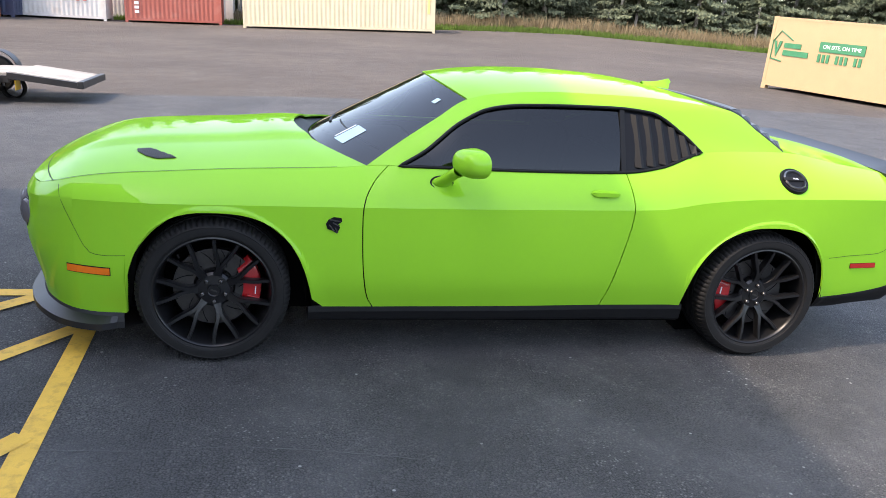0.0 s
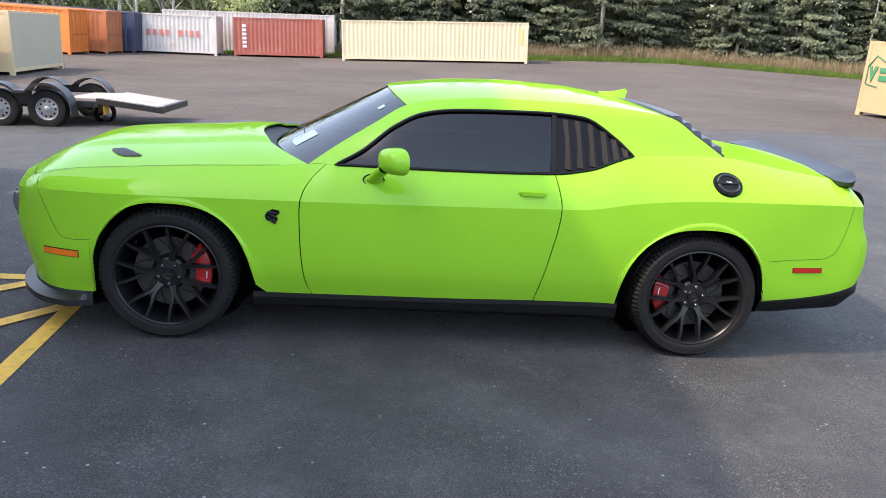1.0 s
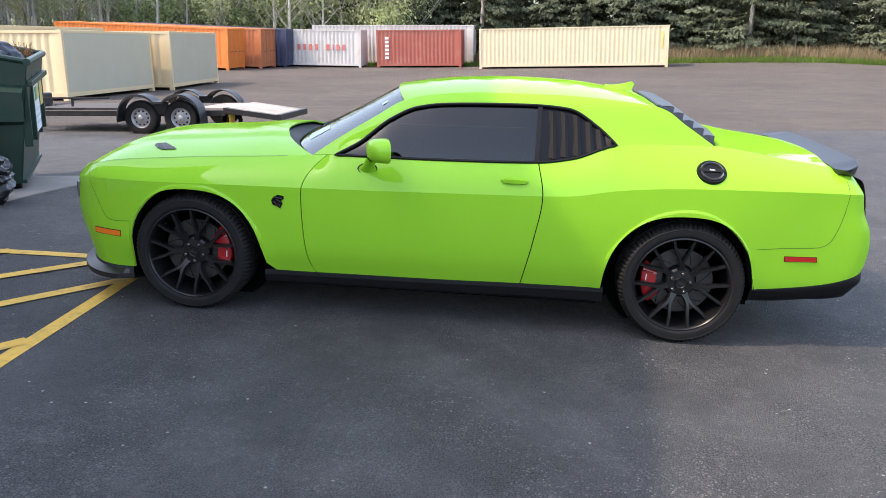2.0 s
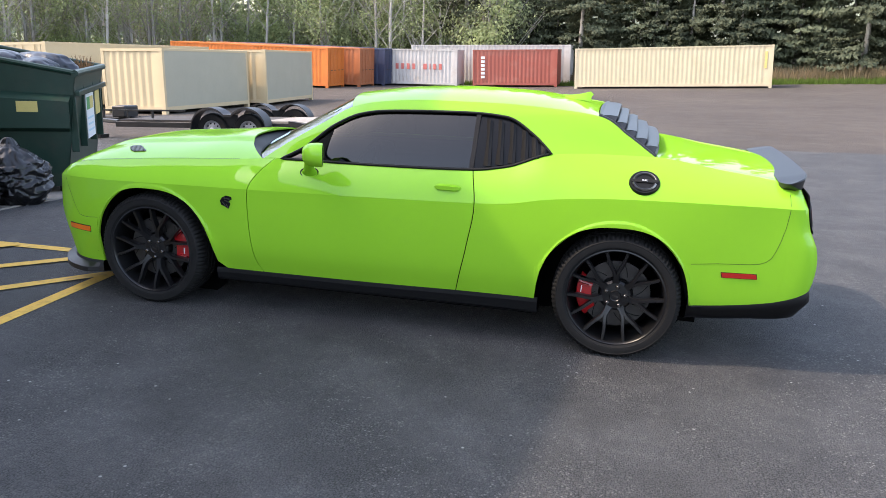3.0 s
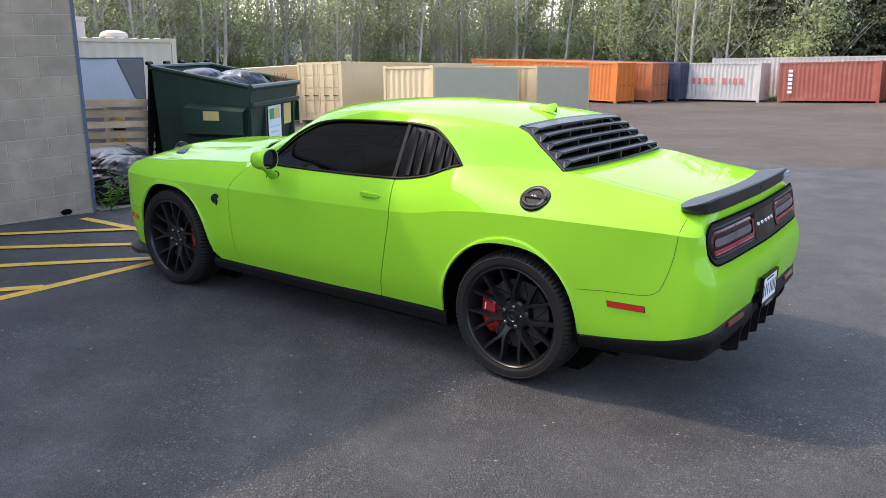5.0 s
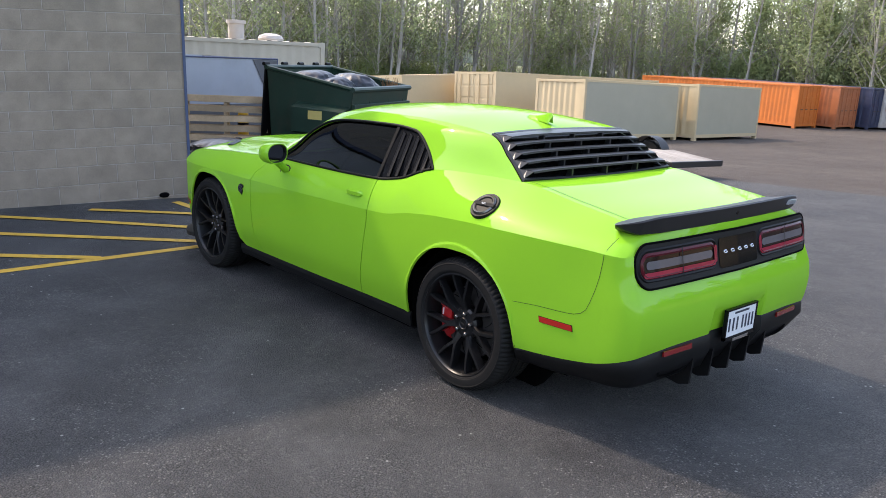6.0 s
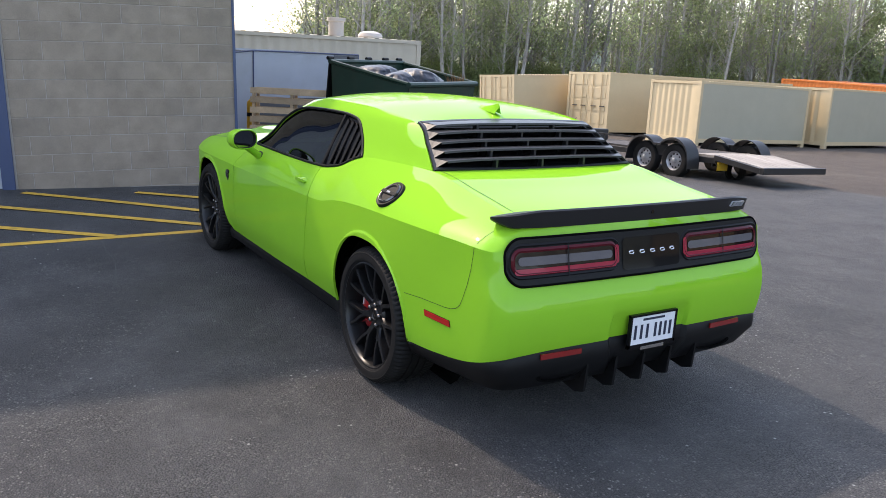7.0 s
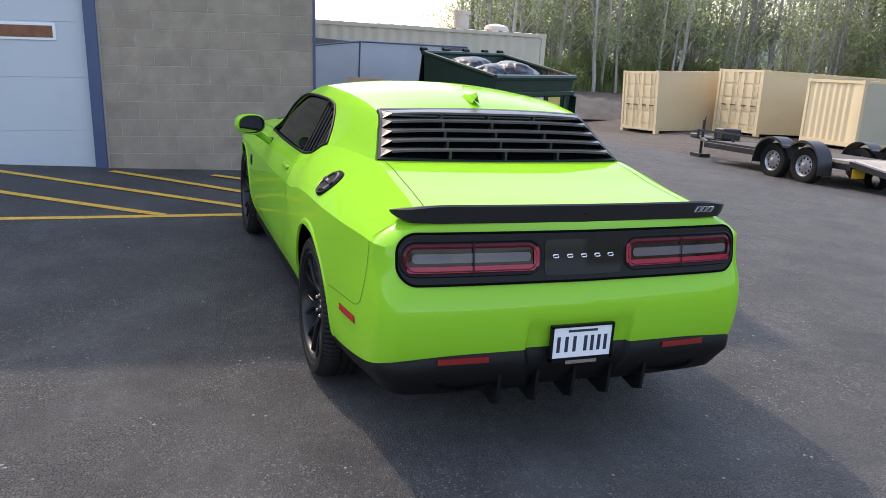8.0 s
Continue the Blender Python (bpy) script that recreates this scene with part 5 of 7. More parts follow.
part("door_seal", box(-0.11, -0.06, DOOR_Y1 + 0.13, DOOR_Y0 - 0.13, -0.035, 0.0), BLACK_TRIM, door)
tagged(placed(part("threshold", box(-0.30, 0.02, DOOR_Y1, DOOR_Y0, -0.2, -0.035), CONCRETE, bevel=0.01)), "concrete threshold under the overhead door", "threshold", kind="structure")

# ---- concrete pad beside the building ----
rows = []
for i in range(13):
    x = -10.5 + 5.95 * i / 12
    rows.append([(x, y, lot_height(x, y) + 0.012) for y in [0.32 + 3.75 * k / 12 for k in range(13)]])
pad_ground = part("pavement", sheet(rows, flip=True), CONCRETE, thick=0.05)
tagged(pad_ground, "pale stained concrete pad beside the building", "pavement", kind="structure")

# ---- dumpster ----
GREEN_STEEL = material("dark_green_steel", (0.010, 0.037, 0.025), 0.42, spots=0.2, scale=5, fine=60, bump=0.1, dirt=(0.06, 0.05, 0.035), dirt_scale=3.0, dirt_amount=0.45)
LABEL_WHITE = material("label_white", (0.72, 0.74, 0.75), 0.45, spots=0.05)
LABEL_YELLOW = material("label_yellow", (0.60, 0.48, 0.16), 0.5, spots=0.1)
LABEL_GREEN = material("label_green", (0.08, 0.30, 0.10), 0.5)
BAG_BLACK = material("black_bin_liner", (0.006, 0.006, 0.007), 0.32, spots=0.2, scale=9, fine=22)
BAG_GREY = material("grey_bin_liner", (0.020, 0.026, 0.038), 0.38, spots=0.2, scale=7, fine=20)
for film_mat, squash in ((BAG_BLACK, (3.2, 2.4, 7.5)), (BAG_GREY, (2.6, 3.4, 6.0))):
    fn, fl = film_mat.node_tree.nodes, film_mat.node_tree.links
    spot, stretch, crease, dent = fn.new("ShaderNodeTexCoord"), fn.new("ShaderNodeMapping"), fn.new("ShaderNodeTexNoise"), fn.new("ShaderNodeBump")
    stretch.inputs["Scale"].default_value, stretch.inputs["Rotation"].default_value = squash, (0.5, 0.35, 0.2)
    crease.noise_type = "RIDGED_MULTIFRACTAL"
    crease.inputs["Scale"].default_value, crease.inputs["Detail"].default_value = 1.0, 2.6
    crease.inputs["Roughness"].default_value, crease.inputs["Distortion"].default_value = 0.5, 0.7
    dent.inputs["Strength"].default_value, dent.inputs["Distance"].default_value = 1.0, 0.07
    fl.new(spot.outputs["Object"], stretch.inputs["Vector"]), fl.new(stretch.outputs[0], crease.inputs["Vector"])
    fl.new(crease.outputs["Fac"], dent.inputs["Height"]), fl.new(dent.outputs[0], fn["Principled BSDF"].inputs["Normal"])
dump_m = Matrix.Translation((-6.03, 2.10, -0.19)) @ pose(0, 0, 0, 0, 0, 27)
dumpster = thing("dumpster", "dark green steel dumpster with open lids, heaped with rubbish bags", "dumpster", dump_m)
L, D, HB, HF = 1.40, 1.84, 1.65, 1.405   # along the slope, across, high and low rims
def dump_side(y, outward):
    a = [(0.10, y, 0.12), (L - 0.16, y, 0.12), (L, y, HF), (0.0, y, HB)]
    rows = [[(a[0][0] + (a[1][0] - a[0][0]) * t, y, 0.12), (a[3][0] + (a[2][0] - a[3][0]) * t, y, HB + (HF - HB) * t)] for t in [k / 8 for k in range(9)]]
    part("side_plate", sheet(rows, flip=outward), GREEN_STEEL, dumpster, thick=0.012)
dump_side(0.0, True)
dump_side(D, False)
part("end_plate", sheet([[(L - 0.16, y, 0.12), (L - 0.08, y, 0.8), (L, y, HF)] for y in (0, D)], flip=True), GREEN_STEEL, dumpster, thick=0.012)
part("end_plate", sheet([[(0.10, y, 0.12), (0.0, y, HB)] for y in (0, D)]), GREEN_STEEL, dumpster, thick=0.012)
part("base_plate", box(0.08, L - 0.12, 0.0, D, 0.10, 0.14), GREEN_STEEL, dumpster)
bm = bmesh.new()
for y in (0.0, D):
    rod((-0.02, y, HB), (L + 0.02, y, HF), 0.032, n=8, bm=bm)
rod((L, -0.03, HF), (L, D + 0.03, HF), 0.04, n=8, bm=bm)
rod((0.0, -0.03, HB), (0.0, D + 0.03, HB), 0.035, n=8, bm=bm)
part("rim_rail", bm, GREEN_STEEL, dumpster)
part("lift_pocket", sheet([[(0.52, 0.0, 1.20), (0.52, -0.20, 1.14), (0.52, -0.20, 0.80), (0.56, -0.02, 0.74)], [(1.34, 0.0, 1.16), (1.34, -0.20, 1.10), (1.34, -0.20, 0.80), (1.30, -0.02, 0.74)]]), GREEN_STEEL, dumpster, thick=0.012)
part("lift_pocket", sheet([[(0.52, D, 1.20), (0.52, D + 0.20, 1.14), (0.52, D + 0.20, 0.80)], [(1.34, D, 1.16), (1.34, D + 0.20, 1.10), (1.34, D + 0.20, 0.80)]]), GREEN_STEEL, dumpster, thick=0.012)
for y in (0.04, 0.56, 1.20, 1.70):
    part("rib", box(L - 0.10, L - 0.02, y - 0.025, y + 0.025, 0.5, HF - 0.04, m=None), GREEN_STEEL, dumpster, bevel=0.006)
bm = box(L - 0.02, L + 0.03, 0.0, D, HF - 0.26, HF - 0.20)
part("rib", bm, GREEN_STEEL, dumpster, bevel=0.006)
sign_x = L - 0.022
part("label_plate", box(sign_x - 0.006, sign_x, 0.64, 1.14, 0.58, 1.12), LABEL_WHITE, dumpster, "white paper sign", flat=True)
part("label_plate", box(sign_x, sign_x + 0.003, 0.68, 0.86, 0.93, 1.08), LABEL_GREEN, dumpster, "green mark", flat=True)
part("label_plate", box(sign_x, sign_x + 0.003, 0.88, 1.08, 0.93, 1.08), LABEL_YELLOW, dumpster, "yellow mark", flat=True)
for k in range(3):
    part("label_bar", box(sign_x, sign_x + 0.002, 0.70, 1.08 - 0.05 * (k % 2), 0.66 + 0.075 * k, 0.685 + 0.075 * k), PALE_BLUE, dumpster, flat=True)
part("label_plate", box(sign_x - 0.004, sign_x + 0.002, 1.26, 1.56, 0.82, 1.12), LABEL_YELLOW, dumpster, "yellow notice", flat=True)
part("label_plate", box(0.80, 1.02, -0.206, -0.203, 0.98, 1.10), LABEL_YELLOW, dumpster, "yellow notice", flat=True)
bm = bmesh.new()
for a in ((0.14, 0.15), (0.14, D - 0.15), (L - 0.24, 0.15), (L - 0.24, D - 0.15)):
    box(a[0] - 0.05, a[0] + 0.05, a[1] - 0.05, a[1] + 0.05, 0.0, 0.12, bm)
part("caster", bm, BLACK_TRIM, dumpster, bevel=0.02)
lid = [[(-0.02, y, HB + 0.02), (-0.06, y, 1.2), (-0.13, y, 0.22)] for y in [0.0 + 0.98 * k / 6 for k in range(7)]]
part("lid", sheet(lid), BLACK_TRIM, dumpster, "black plastic lid hanging open", thick=0.02)
lid = [[(-0.02, y, HB + 0.02), (-0.06, y, 1.2), (-0.13, y, 0.22)] for y in [1.0 + 0.83 * k / 6 for k in range(7)]]
part("lid", sheet(lid), BLACK_TRIM, dumpster, "black plastic lid hanging open", thick=0.02)
for y in (0.02, 0.5, 0.95, 1.4, 1.78):
    part("hinge", rod((-0.03, y - 0.06, HB + 0.045), (-0.03, y + 0.06, HB + 0.045), 0.028, n=8), BLACK_TRIM, dumpster)


def rubbish_bag(label, mat, x, y, z, rx, ry, rz, turn, seed, knot=True):
    """A tied sack: a slumped lump with folds that run to its neck."""
    bm = bmesh.new()
    bmesh.ops.create_icosphere(bm, subdivisions=6 if mat is BAG_BLACK else 5, radius=1.0)
    for v in bm.verts:
        p = v.co.copy()
        a = math.atan2(p.y, p.x)
        top = smooth(0.3, 1.0, p.z)
        fold = (0.055 * math.sin(a * 11 + seed + 2.4 * noise.noise(p * 1.6 + Vector((seed, 0, 0)))) + 0.03 * math.sin(a * 23 + 2 * seed + 3 * noise.noise(p * 2.2 + Vector((0, seed, 0))))) * (0.12 + 0.95 * top)
        lump = 0.20 * noise.noise(p * 1.35 + Vector((seed, 3, 1))) + 0.04 * noise.noise(p * 3.0 + Vector((seed, 0, 7)))
        way = Vector((p.x * 0.7 - p.y * 0.6, p.y * 0.8 + p.x * 0.4, p.z * 2.3)) + 0.40 * noise.noise_vector(p * 1.7 + Vector((seed, 1, 4)))
        ridge = 0.16 * (0.35 - abs(noise.noise(way * 1.7 + Vector((seed, seed, 2))))) + 0.085 * (0.35 - abs(noise.noise(way * 3.6 + Vector((2, seed, seed))))) + 0.024 * (0.35 - abs(noise.noise(way * 8 + Vector((seed, 5, seed)))))
        r = 0.97 + lump + fold + ridge
        if p.z < -0.62:
            p.z = -0.62 + (p.z + 0.62) * 0.1
        q = Vector((p.x * rx * r, p.y * ry * r, p.z * rz * (1 + lump * 0.6)))
        if knot:
            q.z += 0.22 * rz * smooth(0.955, 1.0, p.z)
        v.co = q
    low = min(v.co.z for v in bm.verts)
    bmesh.ops.translate(bm, verts=bm.verts, vec=(0, 0, -low))
    ob = part("rubbish_bag", bm, mat, angle=60)
    ob.matrix_world = Matrix.Translation((x, y, z)) @ pose(0, 0, 0, 0, 0, turn)
    return tagged(ob, label, "rubbish bag", "rubbish bags")


top_at = lambda u, v, h: dump_m @ Vector((u, v, h))
for u, v, h, rx, ry, rz, turn, seed in ((0.45, 0.55, 1.15, 0.44, 0.48, 0.28, 20, 3.1), (0.84, 1.06, 1.08, 0.42, 0.52, 0.31, 70, 5.7), (0.50, 1.30, 1.10, 0.42, 0.42, 0.28, 120, 8.2), (0.88, 0.45, 0.96, 0.34, 0.34, 0.36, 10, 2.2)):
    p = top_at(u, v, h)
    rubbish_bag("grey plastic rubbish bag heaped in the dumpster", BAG_GREY, *p, rx, ry, rz, turn, seed, False)
fill = part("rubbish_heap", bump_out(box(0.14, L - 0.16, 0.06, D - 0.06, 0.14, 1.04), 0.03, 3), BAG_BLACK)
fill.matrix_world = dump_m
tagged(fill, "dark heap of rubbish filling the dumpster", "rubbish")
LEAF_LITTER = material("dry_stems", (0.20, 0.11, 0.05), 0.9, spots=0.4, scale=30)
bm = bmesh.new()
rng = random.Random(5)
for k in range(60):
    a = Vector((L - 0.16 + rng.uniform(-0.1, 0.05), 1.55 + rng.uniform(-0.14, 0.14), HF - 0.10))
    rod(a, a + Vector((rng.uniform(-0.12, 0.1), rng.uniform(-0.12, 0.12), rng.uniform(0.08, 0.26))), 0.006, 0.002, n=4, bm=bm)
stems = part("dry_stems", bm, LEAF_LITTER)
stems.matrix_world = dump_m
tagged(stems, "bunch of brown dried stems thrown in the dumpster", "plant waste")

rubbish_bag("large shiny black rubbish bag slumped on the concrete", BAG_BLACK, -4.98, 0.98, lot_height(-5.0, 1.0) + 0.012, 0.44, 0.50, 0.33, 15, 1.3, False)
rubbish_bag("black rubbish bag lying over another by the pallets", BAG_BLACK, -5.48, 1.10, lot_height(-5.5, 1.1) + 0.012, 0.50, 0.56, 0.37, 60, 4.4, False)
rubbish_bag("full black rubbish bag with a knotted neck", BAG_BLACK, -4.78, 1.62, lot_height(-4.8, 1.6) + 0.012, 0.35, 0.36, 0.36, 100, 7.9)
rubbish_bag("small black rubbish bag beside the dumpster", BAG_BLACK, -6.05, 1.66, lot_height(-6, 1.7) + 0.012, 0.36, 0.36, 0.32, 40, 9.6)
tie = thing("bag_tie", "twisted black plastic tail of a knotted rubbish bag", "bag tie", Matrix.Translation((-4.78, 1.62, lot_height(-4.8, 1.6) + 0.60)))
for k, (dx, dy, dz) in enumerate(((-0.10, -0.02, 0.07), (0.03, -0.09, 0.05), (0.06, 0.05, 0.06))):
    rows = []
    for i in range(9):
        t = i / 8
        c = Vector((dx * t, dy * t, -0.10 + (dz + 0.10) * t - 0.05 * t * t))
        r = 0.030 - 0.022 * smooth(0.0, 0.45, t) + 0.022 * smooth(0.5, 1.0, t)
        rows.append([c + Vector((r * math.cos(a) * (1 + 0.3 * math.sin(3 * a + k)), r * math.sin(a), 0.012 * math.sin(2 * a + i))) for a in [2 * math.pi * j / 14 for j in range(14)]])
    part("tail", sheet(rows, close=True), BAG_BLACK, tie)

# ---- pallets, bollard and the blue-grey compactor behind ----
PALLET = material("raw_pallet_wood", (0.50, 0.37, 0.24), 0.8, spots=0.25, scale=6, fine=60, bump=0.25, spread=0.25)
YELLOW_STEEL = material("yellow_steel", (0.62, 0.36, 0.02), 0.5, spots=0.12, scale=8, dirt=(0.2, 0.12, 0.03), dirt_amount=0.4)
pallet_z = lot_height(-6.5, 1.7) + 0.012
board_mesh, post_mesh = None, None
for k, (x, y, tilt, turn) in enumerate(((-6.48, 1.66, -5.0, 59.0), (-6.62, 1.78, -5.5, 61.5))):
    m = Matrix.Translation((x, y, pallet_z)) @ pose(0, 0, 0, tilt, 0, turn)
    pallet = thing("pallet", "raw wooden pallet standing on edge behind the rubbish bags", "pallet", m, "standing pallets")
    for y, rows_of in ((-0.062, 9), (0.043, 3)):
        for j in range(rows_of):
            z = 0.005 + 1.13 * j / (rows_of - 1)
            if board_mesh is None:
                ob = part("board", box(-0.61, 0.61, 0.0, 0.019, 0.0, 0.086), PALLET, pallet, bevel=0.0, flat=True)
                board_mesh = ob.data
            else:
                ob = new("board", board_mesh)
                ob.parent = pallet
            ob.matrix_basis = Matrix.Translation((0.006 * ((j * 3 + k) % 3 - 1), y, z)) @ pose(0, 0, 0, 0, 0.5 * ((j * 5) % 3 - 1), 0)
    for x in (-0.57, 0.0, 0.57):
        if post_mesh is None:
            ob = part("stringer", box(-0.02, 0.02, -0.043, 0.043, 0.0, 1.215), PALLET, pallet, flat=True)
            post_mesh = ob.data
        else:
            ob = new("stringer", post_mesh)
            ob.parent = pallet
        ob.matrix_basis = Matrix.Translation((x, 0, 0))
for bx, by in ((-7.21, 1.31), (-7.42, 2.44)):
    post = thing("bollard", "yellow steel bollard beside the wall", "bollard", Matrix.Translation((bx, by, lot_height(bx, by))), "yellow bollards")
    part("post", lathe([(0.085, 0.0), (0.085, 0.98), (0.075, 1.03), (0.045, 1.06), (0.0, 1.07)], 28, "z"), YELLOW_STEEL, post)
    part("band", lathe([(0.087, 0.80), (0.087, 0.86)], 28, "z"), BLACK_TRIM, post, "dark band")
PALE_STEEL = material("pale_blue_steel", (0.40, 0.435, 0.49), 0.5, spots=0.08, scale=2, dirt=(0.30, 0.30, 0.30), dirt_amount=0.4)
comp = thing("waste_compactor", "pale blue steel waste compactor box with dark blue edges", "waste compactor", Matrix.Translation((-8.55, 1.77, lot_height(-8.5, 1.8))) @ pose(0, 0, 0, 0, 0, 8))
part("body", sheet([[(0.0, -0.0, z), (0.0, 2.12, z), (-2.4, 2.12, z), (-2.4, 0.0, z)] for z in (0.05, 1.86)], close=True), PALE_STEEL, comp, thick=0.02)
part("chute", sheet([[(0.0, 0.0, 1.86), (-0.35, -1.75, 1.62)], [(0.0, 0.0, 0.9), (-0.35, -1.75, 0.9)], [(0.0, 0.0, 0.1), (-0.3, -1.75, 0.1)]]), PALE_STEEL, comp, thick=0.02)
bm = rod((0.01, 0.0, 0.05), (0.01, 0.0, 1.88), 0.013, n=6)
rod((0.01, 0.0, 1.87), (0.01, 2.12, 1.87), 0.013, n=6, bm=bm)
rod((0.01, 0.0, 1.87), (-0.35, -1.75, 1.63), 0.013, n=6, bm=bm)
rod((0.01, 2.12, 0.05), (0.01, 2.12, 1.88), 0.013, n=6, bm=bm)
rod((0.02, -0.9, 0.92), (-0.3, -1.75, 0.92), 0.013, n=6, bm=bm)
part("edge_frame", bm, BLUE_TRIM, comp)
# Darker grey that paints shade onto the compactor's pale steel faces.
SHADED_STEEL = material("shaded_steel", (0.11, 0.115, 0.125), 0.55, spots=0.1, scale=3)
part("flank_shade", sheet([[(0.014, 1.58, 1.85), (0.014, 2.11, 1.85)], [(0.014, 2.09, 0.86), (0.014, 2.11, 0.85)]]), SHADED_STEEL, comp, "folded flank with its shade painted dark grey", thick=0.006, flat=True)
# Thin dark sheet laid over the lower face for the shade behind the pallets.
part("lower_shade", box(0.0, 0.010, 0.03, 2.09, 0.06, 1.08), SHADED_STEEL, comp, "lower face with its shade painted dark grey", flat=True)
part("motor_box", box(-0.1, 0.35, -1.5, -0.7, 0.05, 0.75), BLUE_TRIM, comp, bevel=0.03)
WEED = material("weed_leaves", (0.13, 0.25, 0.05), 0.7, spots=0.4, scale=20)
bm = bmesh.new()
rng = random.Random(11)
for k in range(11):
    a = Vector((rng.gauss(0, 0.05), rng.gauss(0, 0.06), 0))
    h = rng.uniform(0.16, 0.36)
    tip = a + Vector((rng.uniform(-0.10, 0.12), rng.uniform(-0.10, 0.10), h))
    rod(a, tip, 0.003, 0.0015, n=4, bm=bm)
    for j in range(16):
        c = a.lerp(tip, rng.uniform(0.15, 1.0))
        way = Vector((rng.uniform(-1, 1), rng.uniform(-1, 1), rng.uniform(-0.3, 0.6))).normalized()
        side = way.cross(Vector((0, 0, 1))).normalized() * rng.uniform(0.006, 0.012)
        ln = rng.uniform(0.03, 0.065)
        vs = [bm.verts.new(q) for q in (c, c + way * ln * 0.5 + side, c + way * ln - Vector((0, 0, 0.01)), c + way * ln * 0.5 - side)]
        bm.faces.new(vs)
weed = part("weed", bm, WEED)
weed.matrix_world = Matrix.Translation((-4.52, 0.46, lot_height(-4.5, 0.46))) @ Matrix.Diagonal((1.45, 1.45, 1.3, 1))
tagged(weed, "green weed growing at the corner of the wall", "weed")

# ---- shipping containers ----
def container_paint(name, colour, rust=(0.16, 0.07, 0.035), amount=0.35):
    return material(name, colour, 0.5, spots=0.06, scale=1.2, fine=30, dirt=rust, dirt_scale=1.1, dirt_amount=amount)


BEIGE = container_paint("beige_container_paint", (0.58, 0.455, 0.27), (0.44, 0.36, 0.21), 0.3)
GREYBEIGE = container_paint("grey_beige_panel", (0.40, 0.37, 0.275), (0.37, 0.345, 0.26), 0.3)
CREAM = container_paint("cream_container_paint", (0.52, 0.44, 0.29), (0.36, 0.28, 0.14), 0.3)
ORANGE = container_paint("orange_container_paint", (0.62, 0.17, 0.03), (0.35, 0.10, 0.03), 0.4)
BROWN = container_paint("faded_orange_paint", (0.42, 0.14, 0.055), (0.20, 0.08, 0.04), 0.5)
NAVY = container_paint("navy_container_paint", (0.035, 0.045, 0.09), (0.05, 0.04, 0.04), 0.4)
OFFWHITE = container_paint("white_container_paint", (0.50, 0.465, 0.43), (0.30, 0.20, 0.13), 0.45)
REDBROWN = container_paint("red_oxide_paint", (0.30, 0.075, 0.05), (0.38, 0.20, 0.15), 0.4)
TAN = container_paint("tan_container_paint", (0.36, 0.25, 0.13), (0.30, 0.21, 0.11), 0.35)
PALE_CREAM = container_paint("pale_cream_paint", (0.56, 0.50, 0.39), (0.45, 0.38, 0.28), 0.4)
RED_MARK = material("red_lettering", (0.55, 0.15, 0.12), 0.5, spots=0.1)
GREEN_MARK = material("green_lettering", (0.03, 0.16, 0.07), 0.5, spots=0.1)
RAIL = material("dark_rail", (0.06, 0.05, 0.045), 0.7, spots=0.2)


def wave(length, z0, z1, pitch=0.278, depth=0.036, smoothed=False):
    """A corrugated sheet in the plane y = 0, facing -y."""
    line, x = [(0.0, 0.0)], 0.08
    while x + pitch < length - 0.05:
        line += [(x, 0.0), (x + 0.068, depth), (x + 0.068 + 0.072, depth), (x + 0.208, 0.0)]
        x += pitch
    line.append((length, 0.0))
    return sheet([[(x, y, z0), (x, y, z1)] for x, y in line], flip=True)


